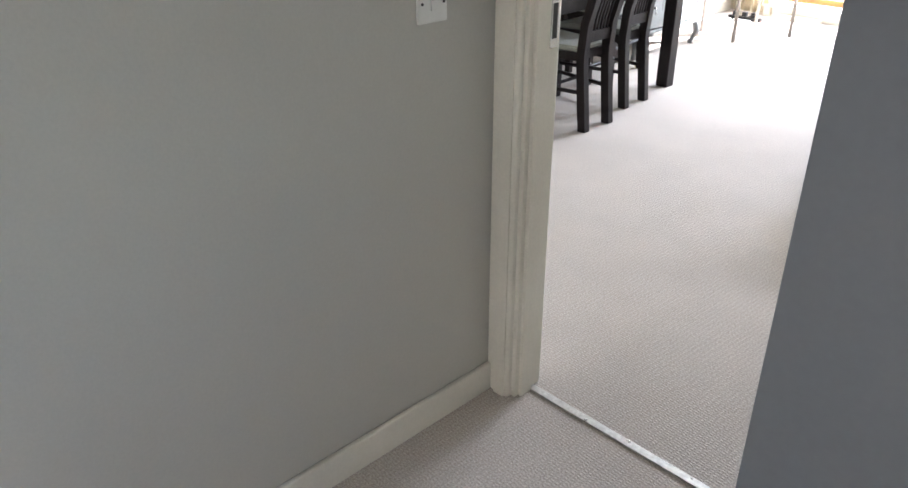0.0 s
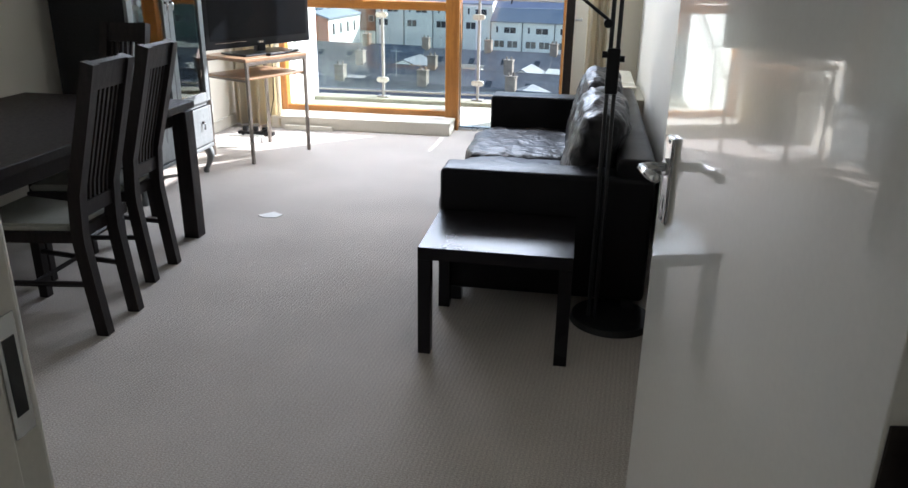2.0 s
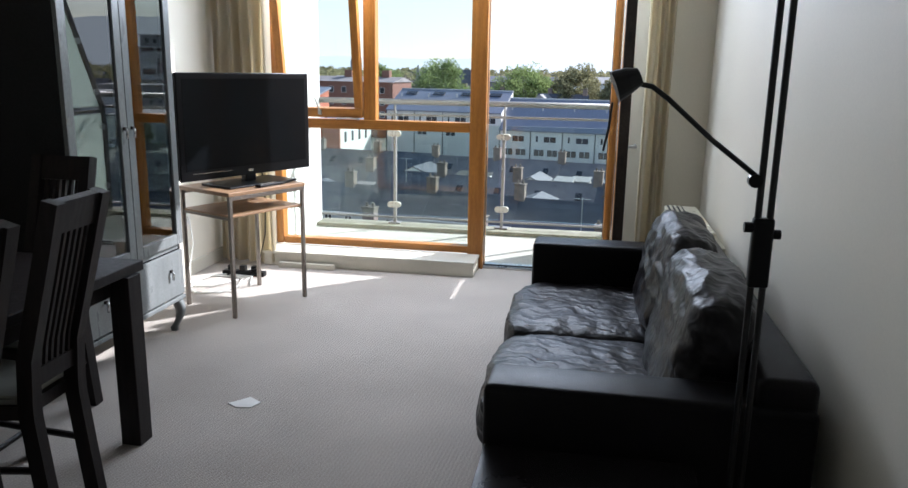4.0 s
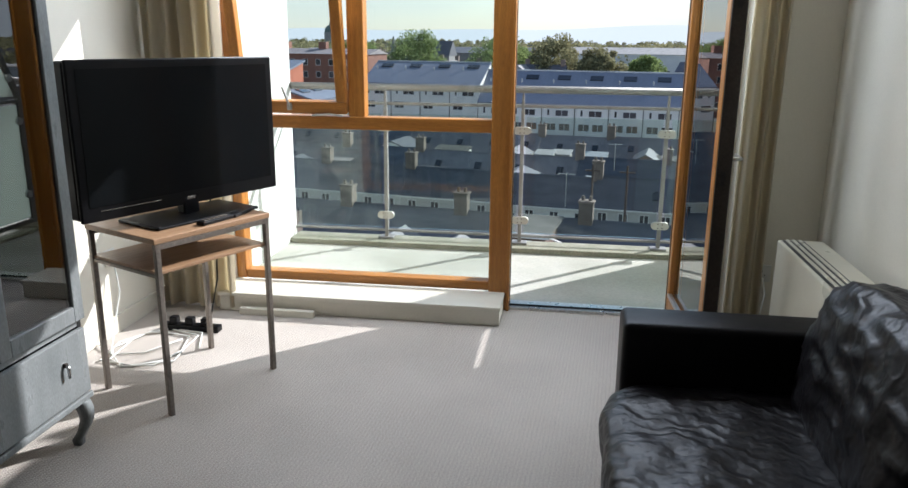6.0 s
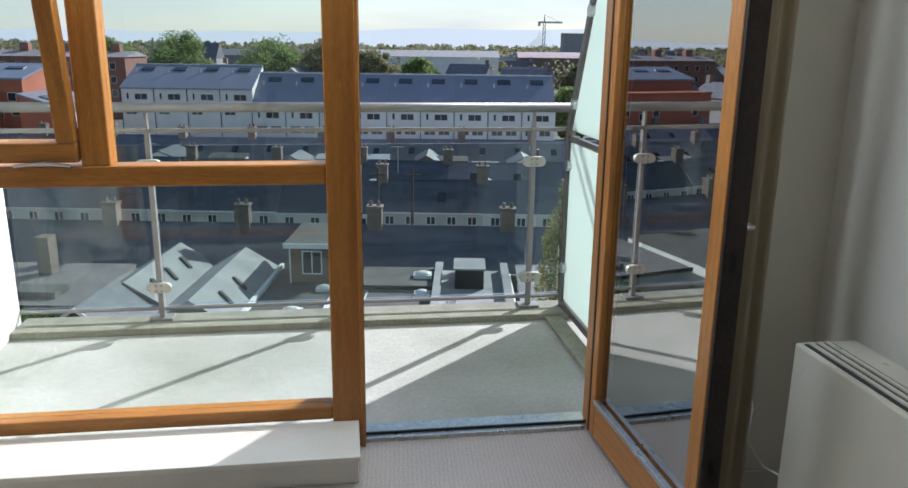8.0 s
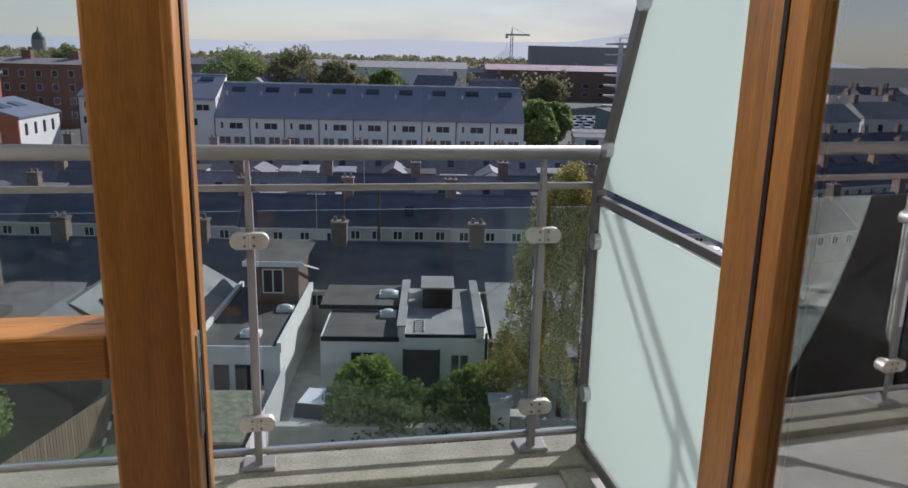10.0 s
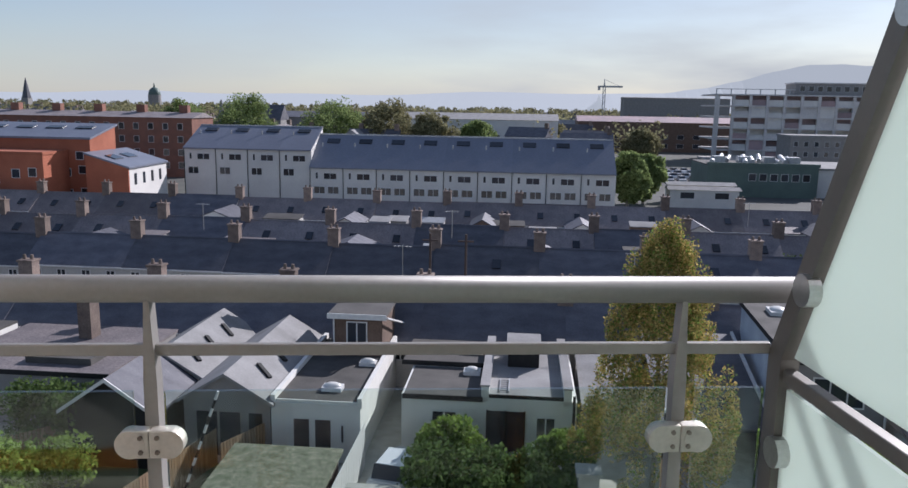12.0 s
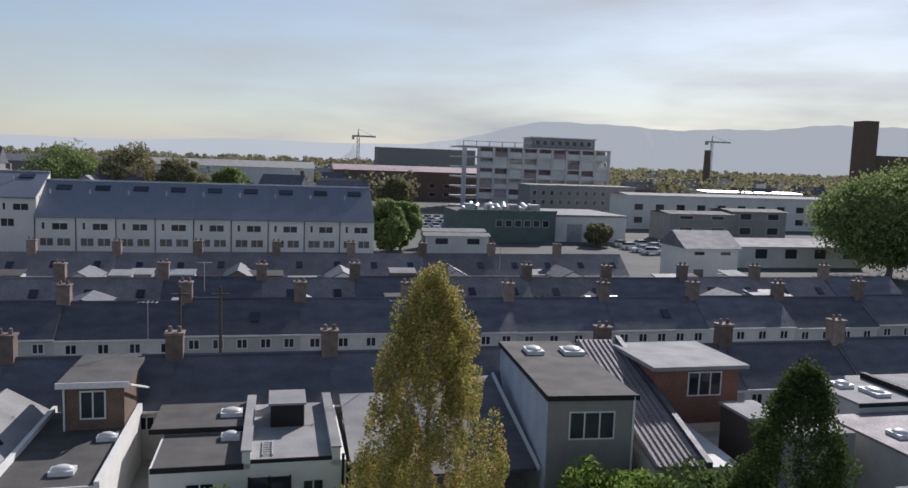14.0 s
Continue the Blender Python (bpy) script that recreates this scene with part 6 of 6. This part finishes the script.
for i in range(4):
    part("roof_unit", box((2 + i * 5, 4, 6.4), (4.2 + i * 5, 6.5, 7.9)), "galv", gb)
an = thing("white_warehouse", "pale clad warehouse with a flat roof", "warehouse", m=town(57, 168))
part("wall", box((0, 0, 0), (17, 22, 5.6)), "townwall", an)
part("roof", box((-0.3, -0.3, 5.6), (17.3, 22, 6.0)), "felt_light", an)
part("shutter_door", box((3, -0.08, 0), (6.5, 0, 4)), "galv", an)
for i, (u, v, w, d, z, wm, rm, nm, lab) in enumerate((
        (92, 205, 64, 12, 9.4, "townwall", "felt_light", "long_building", "long two-storey white building with a pale roof"),
        (87, 172, 16.5, 10, 6.5, "greyrender", "felt", "warehouse", "grey flat-roofed warehouse unit"),
        (104.4, 174, 15, 10, 7.2, "greyrender", "felt", "warehouse", "grey flat-roofed warehouse with a high wall"),
        (72, 128, 30, 9, 3.8, "townwall", "felt_light", "depot_shed", "long low white depot shed"),
        (84, 139, 36, 8, 3.4, "townwall", "felt_light", "depot_shed", "long low white depot shed behind another"),
        (24, 146, 12, 3, 3.2, "townwall", "felt_light", "trailer", "long white trailer parked in a yard"),
        (25, 153, 12, 3, 3.4, "townwall", "felt_light", "trailer", "long white trailer parked beyond another"),
        (52, 103, 8, 7, 6.2, "townwall", "slate", "end_house", "white two-storey house with a slate roof"),
        (150, 262, 40, 14, 9, "townwall", "galv", "warehouse", "far white clad warehouse"),
        (-120, 300, 60, 20, 12, "greyrender", "slate", "church_hall", "long grey hall with a pale roof"),
        (-60, 290, 70, 26, 12.5, "townwall", "felt_light", "church_hall", "large pale-roofed hall among trees"),
        (20, 330, 70, 20, 12, "brick_brown", "shutter", "school", "long brick building among trees"),
        (110, 420, 60, 20, 10, "townwall", "felt_light", "warehouse", "far white flat building"),
        (-30, 400, 40, 14, 10, "townwall", "felt_light", "warehouse", "far pale clad warehouse"),
        (74, 620, 80, 20, 26, "greyrender", "felt", "tower_block", "far grey office block"),
        (170, 600, 90, 20, 20, "brick_brown", "felt", "tower_block", "far brown brick block"))):
    b = thing(nm, lab, "building", m=town(u, v))
    part("wall", box((0, 0, 0), (w, d, z)), wm, b)
    part("roof", prism([(-0.4, z), (d / 2, z + (2.2 if i in (7, 9, 10, 11) else 0.5)), (d + 0.4, z)], -0.4, w + 0.4, "x"), rm, b)
    n = max(2, int(w / 6))
    for f in range(1 if z < 6 else 2):
        for k in range(n):
            window(b, (k + 0.3) * w / n, (k + 0.72) * w / n, 1.6 + f * 3.6, min(z - 0.4, 3.4 + f * 3.6), 0, 0)

ty = thing("brick_tower", "tall square brown brick tower", "tower", m=town(250, 302))
part("shaft", box((0, 0, 0), (6.5, 8, 41)), "brick_brown", ty)
part("annex", box((8, 2, 0), (26, 10, 26)), "brick_brown", ty)
ct = thing("chimney_stack", "slim brown factory chimney far off", "chimney", m=town(232, 400))
part("shaft", rod((0, 0, 0), (0, 0, 28), 2.2, 1.6, 12), "brick_brown", ct)


def crane(u, v, h, jib):
    c = thing("tower_crane", "pale tower crane over the far roofs", "crane", m=town(u, v))
    for dx in (-1, 1):
        for dy in (-1, 1):
            part("mast_leg", rod((dx, dy, 0), (dx, dy, h), 0.28, seg=5), "galv", c)
    for i in range(int(h / 5)):
        part("lacing", rod((-1, -1, i * 5), (1, 1, i * 5 + 5), 0.2, seg=5), "galv", c)
    part("jib", box((-jib * 0.35, -0.6, h - 1.6), (jib, 0.6, h)), "galv", c)
    part("counterweight", box((-jib * 0.35, -1.2, h - 4), (-jib * 0.22, 1.2, h - 1)), "galv", c)
    part("apex", rod((0, 0, h), (0, 0, h + 6), 0.8, 0.2, 6), "galv", c)
    part("stay", rod((0, 0, h + 5.5), (jib * 0.8, 0, h), 0.18, seg=5), "galv", c)


crane(68, 716, 37.5, 16)
crane(452, 760, 48, 22)
sp_ = thing("church_spire", "dark pointed church spire on the skyline", "church", m=town(-428, 642))
part("tower", box((-3, -3, 0), (3, 3, 18)), "greyrender", sp_)
part("spire", rod((0, 0, 18), (0, 0, 35), 3.8, 0.2, 8), "slate", sp_)
dm_ = thing("church_dome", "green copper church dome on the skyline", "church", m=town(-412, 842))
part("drum", rod((0, 0, 0), (0, 0, 24), 7, seg=20), "greyrender", dm_)
bm = bmesh.new()
bmesh.ops.create_uvsphere(bm, u_segments=20, v_segments=12, radius=6.5)
bm.transform(Matrix.Translation((0, 0, 25)) @ Matrix.Diagonal((1, 1, 1.1, 1)))
part("dome", bm, "greenclad", dm_, smooth=True)
part("lantern", rod((0, 0, 31), (0, 0, 37), 1.4, 0.3, 10), "greenclad", dm_)
spb = thing("gothic_church", "grey stone church with a short spire among trees", "church", m=town(-112, 282))
part("nave", box((0, 0, 0), (22, 10, 11)), "greyrender", spb)
part("roof", prism([(-0.3, 11), (5, 16.5), (10.3, 11)], 0, 22, "x"), "slate", spb)
part("spire", rod((-2, 5, 0), (-2, 5, 18), 3, 0.3, 8), "greyrender", spb)

# far roofs, each a house of its own
fk = []
for wm, rm in (("cottage", "slate"), ("brick", "slate_brown"), ("townwall", "felt_light"), ("greyrender", "slate")):
    b = thing("far_house", "distant house with a pitched roof", "house", m=town(0, -400), group="far houses")
    part("wall", box((-7, -4, 0), (7, 4, 6.5)), wm, b)
    part("roof", prism([(-4.4, 6.4), (0, 9.6), (4.4, 6.4)], -7.2, 7.2, "x"), rm, b)
    part("chimney", box((5.6, -0.6, 8), (6.8, 0.6, 11)), "chimney", b)
    window(b, -4, -2.4, 3.6, 5.2, -4, 0)
    window(b, 1.4, 3.0, 3.6, 5.2, -4, 0)
    fk.append(b)
placed = set()
for i in range(190):
    v = 190 + 700 * (i / 190) ** 1.3 + rnd.uniform(-20, 20)
    u = rnd.uniform(-0.95, 0.75) * v
    if 20 < u < 140 and v < 330 or -66 < u < 20 and v < 210 or u < -60 and v < 200:
        v += 160
    k = rnd.randrange(4)
    m = town(u, v, GZ + v * 0.004, rnd.choice((0, 90, 8, -20)))
    if k not in placed:
        placed.add(k)
        fk[k].matrix_world = m
    else:
        copy_thing(fk[k], m)

for i in range(64):
    u, v = rnd.uniform(-270, -96), rnd.uniform(112, 300)
    if u > -165 and 160 < v < 205:
        continue
    copy_thing(fk[rnd.randrange(4)], town(u, v, GZ, rnd.choice((0, 90, 4, -12))))


# ---------------------------------------------------------------- trees and planting
def leaf_mesh(name, points, sizes, seed):
    """Small four-cornered leaves at the points, turned at random."""
    g = np.random.default_rng(seed)
    n = len(points)
    a = g.normal(size=(n, 3))
    a /= np.linalg.norm(a, axis=1)[:, None]
    b = np.cross(a, g.normal(size=(n, 3)))
    b /= np.linalg.norm(b, axis=1)[:, None]
    s = sizes[:, None]
    quad = np.stack([points - a * s, points - b * s * 0.55, points + a * s, points + b * s * 0.55], 1).reshape(-1, 3)
    me = bpy.data.meshes.new(name)
    me.from_pydata(quad.tolist(), [], np.arange(n * 4).reshape(-1, 4).tolist())
    return me


def crown(name, points, sizes, material, parent, seed, label=""):
    me = leaf_mesh(name, points, sizes, seed)
    me.materials.append(M[material])
    ob = new(name, me)
    ob.parent = parent
    return tagged(ob, label) if label else ob


def clumps(seed, centres, radii, per, squash=0.8):
    g = np.random.default_rng(seed)
    out = []
    for c, r in zip(centres, radii):
        d = g.normal(size=(per, 3))
        d /= np.linalg.norm(d, axis=1)[:, None]
        d *= (r * g.random(per) ** 0.4)[:, None]
        d[:, 2] *= squash
        out.append(d + np.array(c))
    return np.concatenate(out)


def birch(m, height, seed):
    t = thing("birch_tree", "tall weeping birch with yellowing autumn leaves", "tree", m=m)
    g = np.random.default_rng(seed)
    trunk = sweep([(0, 0, 0), (0.1, 0.05, height * 0.25), (-0.05, 0.1, height * 0.5), (0.08, 0, height * 0.75), (0, 0, height * 0.96)], 0.13, seg=8)
    for v in trunk.verts:
        f = 1 - 0.85 * v.co.z / height
        v.co.x, v.co.y = v.co.x * f, v.co.y * f
    part("trunk", trunk, "bark", t, smooth=True)
    cs, rs = [], []
    for i in range(230):
        f = g.random() ** 0.8
        z = height * (0.12 + 0.86 * f)
        prof = (1 - f) ** 0.55 * 3.7 + 0.1
        ang = g.random() * 2 * math.pi
        r = prof * (0.2 + 0.8 * g.random() ** 0.6)
        cs.append((r * math.cos(ang), r * math.sin(ang), z))
        rs.append(0.26 + 0.26 * g.random())
        if i < 60:
            part("limb", sweep([(0, 0, z - 0.5 + r * 0.1), (r * 0.5 * math.cos(ang), r * 0.5 * math.sin(ang), z + 0.25), (r * math.cos(ang), r * math.sin(ang), z - 0.15)], 0.02, seg=5), "bark", t)
    pts = clumps(seed + 1, cs, rs, 300, 2.4)
    half = g.random(len(pts)) < 0.7
    crown("crown", pts[half], g.uniform(0.04, 0.085, half.sum()), "leaf_gold", t, seed + 2, "golden yellow leaves")
    crown("crown", pts[~half], g.uniform(0.04, 0.085, (~half).sum()), "leaf_green", t, seed + 3, "still green leaves")
    return t


birch(town(3.8, 38.6, GZ), 12.2, 11)


def bush(name, label, m, size, seed, material, n=26, per=150, leaf=0.11):
    b = thing(name, label, "bush", m=m)
    g = np.random.default_rng(seed)
    cs = [((g.random() - .5) * size[0], (g.random() - .5) * size[1], size[2] * (0.2 + 0.65 * g.random())) for _ in range(n)]
    rs = [0.22 * min(size) + 0.25 * g.random() * min(size) for _ in cs]
    for i in range(3):
        part("stem", rod((g.uniform(-.2, .2) * size[0], 0, 0), (g.uniform(-.3, .3) * size[0], 0, size[2] * 0.6), 0.05, 0.02, 6), "bark", b)
    pts = clumps(seed + 1, cs, rs, per, 0.9)
    pts[:, 2] = np.maximum(pts[:, 2], 0.05)
    crown("foliage", pts, g.uniform(leaf * 0.6, leaf, len(pts)), material, b, seed + 2)
    return b


bush("ivy_hedge", "dense dark green ivy hedge on the boundary wall", town(-2.6, 36.6), (7.0, 2.4, 2.9), 31, "leaf_hedge", 70, 300, 0.16)
bush("garden_shrub", "bright green garden shrub by the white house", town(-5.2, 40.6), (2.6, 1.8, 3.1), 33, "leaf_green", 26, 320, 0.15)
bush("garden_shrub", "bright green shrub beside the drainpipe", town(0.2, 40.3), (2.2, 1.6, 2.9), 35, "leaf_green", 22, 320, 0.15)
bush("garden_shrub", "spreading green shrub by the timber fence", town(-23.2, 35.2), (5.5, 3.4, 2.6), 37, "leaf_green", 44, 320, 0.16)
bush("garden_shrub", "dark shrub in the corner of the garden", town(-24.5, 41.0), (4.2, 2.5, 3.4), 39, "leaf_hedge", 30, 300, 0.16)
bush("garden_shrub", "pale green shrub below the grey extension", town(11.8, 37.8), (4.6, 2.6, 3.9), 41, "leaf_green", 44, 320, 0.16)
bush("garden_shrub", "dark laurel in the overgrown garden", town(16.2, 37.4), (5.0, 2.8, 3.8), 43, "leaf_hedge", 40, 300, 0.16)
for i, (u, v, s) in enumerate(((-17, 76, 3.0), (21, 77.5, 3.4), (-3, 90, 2.4), (36, 91, 2.6))):
    bush("yard_shrub", "green shrub in the yards between the terraces", town(u, v), (4.5, 2.5, s + 0.8), 50 + i * 3, "leaf_dark" if i % 2 else "leaf_mixed", 18, 110, 0.2)


def conifer(m, height, radius, seed):
    t = thing("conifer", "dark green columnar conifer", "tree", m=m)
    g = np.random.default_rng(seed)
    part("trunk", rod((0, 0, 0), (0, 0, height * 0.9), 0.14, 0.03, 8), "bark", t)
    cs, rs = [], []
    for i in range(260):
        f = g.random()
        r = radius * (1 - f) ** 0.55 * (0.55 + 0.5 * g.random())
        a = g.random() * 2 * math.pi
        cs.append((r * math.cos(a), r * math.sin(a), height * (0.06 + 0.92 * f)))
        rs.append(0.3 + 0.2 * g.random())
    pts = clumps(seed + 1, cs, rs, 110, 1.5)
    crown("crown", pts, g.uniform(0.05, 0.11, len(pts)), "leaf_dark", t, seed + 2)


conifer(town(18.9, 35.4), 9.0, 3.0, 61)


def broad_tree(m, height, radius, seed, material, n=70, per=90, leaf=0.35, label="leafy tree in autumn green"):
    t = thing("tree", label, "tree", m=m)
    g = np.random.default_rng(seed)
    part("trunk", rod((0, 0, 0), (0, 0, height * 0.6), height * 0.028, height * 0.012, 8), "bark", t)
    cs, rs = [], []
    for i in range(n):
        d = g.normal(size=3)
        d /= np.linalg.norm(d)
        r = radius * (0.45 + 0.5 * g.random())
        cs.append((d[0] * r, d[1] * r, height * 0.54 + d[2] * height * 0.42 * (0.5 + 0.5 * g.random())))
        rs.append(radius * (0.16 + 0.16 * g.random()))
        if i < 8:
            part("limb", sweep([(0, 0, height * 0.35), (d[0] * r * 0.5, d[1] * r * 0.5, height * 0.5), cs[-1]], height * 0.008, seg=5), "bark", t)
    pts = clumps(seed + 1, cs, rs, per, 0.85)
    crown("crown", pts, g.uniform(leaf * 0.6, leaf, len(pts)), material, t, seed + 2)
    return t


broad_tree(town(98, 117), 18.0, 12.5, 71, "leaf_tree", 300, 170, 0.36, "huge rounded green tree beyond the terraces")
for i, (u, v, h, r, mt) in enumerate(((16, 141, 12.5, 3.8, "leaf_tree"), (20, 150, 12, 4, "leaf_tree"), (-58, 235, 22, 11, "leaf_tree"), (-42, 228, 23, 10, "leaf_mixed"), (-28, 225, 19, 7, "leaf_mixed"),
                                      (-16, 236, 17, 6, "leaf_tree"), (-92, 250, 24, 11, "leaf_tree"), (-110, 245, 22, 9, "leaf_tree"), (34, 250, 14, 6, "leaf_mixed"), (8, 300, 15, 6, "leaf_mixed"),
                                      (130, 340, 22, 9, "leaf_mixed"), (64, 160, 6, 3, "leaf_mixed"), (-30, 300, 17, 7, "leaf_tree"))):
    broad_tree(town(u, v), h * 0.82, r, 80 + i * 4, mt, 90, 170, 0.42)

wood_pts, wood_sz = [], []
gw = np.random.default_rng(7)
for i in range(1500):
    v = 260 + 1500 * gw.random() ** 1.25
    u = (gw.random() * 2.3 - 1.15) * v
    if 55 < u < 135 and v < 320:
        continue
    h = gw.uniform(7, 13)
    n = 70
    d = gw.normal(size=(n, 3))
    d /= np.linalg.norm(d, axis=1)[:, None]
    base = np.array((u, v, GZ + v * 0.004 + h * 0.55))
    wood_pts.append(base + d * np.array((h * 0.5, h * 0.45, h * 0.45)) * (gw.random(n) ** 0.35)[:, None])
    wood_sz.append(gw.uniform(0.45, 0.9, n) * (0.8 + v / 900))
for i in range(1500):
    v = gw.uniform(300, 820)
    u = gw.uniform(-0.7, 1.15) * v
    if u < 135 and v < 440 or 40 < u < 150 and v < 640:
        v += 330
        u *= 1.4
    h = gw.uniform(8, 14)
    n = 60
    d = gw.normal(size=(n, 3))
    d /= np.linalg.norm(d, axis=1)[:, None]
    base = np.array((u, v, GZ + v * 0.004 + h * 0.5))
    wood_pts.append(base + d * np.array((h * 0.55, h * 0.5, h * 0.45)) * (gw.random(n) ** 0.35)[:, None])
    wood_sz.append(gw.uniform(0.6, 1.1, n) * (0.8 + v / 900))
wm_ = leaf_mesh("far_woods", np.concatenate(wood_pts), np.concatenate(wood_sz), 9)
wm_.transform(TOWN)
wm_.materials.append(M["leaf_mixed"])
tagged(new("far_woods", wm_), "belts of distant trees across the town", "woods", "", "stuff")

# hills on the horizon; their haze is a pale glow in the material
hm = bpy.data.materials.new("hill_haze_glow")
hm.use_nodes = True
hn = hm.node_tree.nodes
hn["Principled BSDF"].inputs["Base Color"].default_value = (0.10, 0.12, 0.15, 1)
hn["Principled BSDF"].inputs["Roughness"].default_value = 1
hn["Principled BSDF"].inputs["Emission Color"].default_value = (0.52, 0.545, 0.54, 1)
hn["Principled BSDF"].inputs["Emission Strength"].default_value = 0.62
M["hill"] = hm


def hill(name, u0, u1, v, shape):
    bm = bmesh.new()
    n = 90
    rows_ = []
    for j in range(3):
        rows_.append([bm.verts.new((u0 + (u1 - u0) * i / n, v + j * 260, GZ + (0, shape(i / n), 0)[j])) for i in range(n + 1)])
    for a, b in zip(rows_, rows_[1:]):
        for i in range(n):
            bm.faces.new((a[i], a[i + 1], b[i + 1], b[i]))
    bm.transform(TOWN)
    return structure(name, bm, "hill", "hills on the horizon, haze put in as a pale glow")


def ease(x):
    x = min(1.0, max(0.0, x))
    return x * x * (3 - 2 * x)


def long_ridge(s):
    u = 300 + 3900 * s
    return 80 + 128 * ease((u - 500) / 740) + 48 * ease((u - 2050) / 700) - 14 * math.exp(-((u - 1700) / 220) ** 2) + 3 * math.sin(u * 0.013) + 2 * math.sin(u * 0.041)


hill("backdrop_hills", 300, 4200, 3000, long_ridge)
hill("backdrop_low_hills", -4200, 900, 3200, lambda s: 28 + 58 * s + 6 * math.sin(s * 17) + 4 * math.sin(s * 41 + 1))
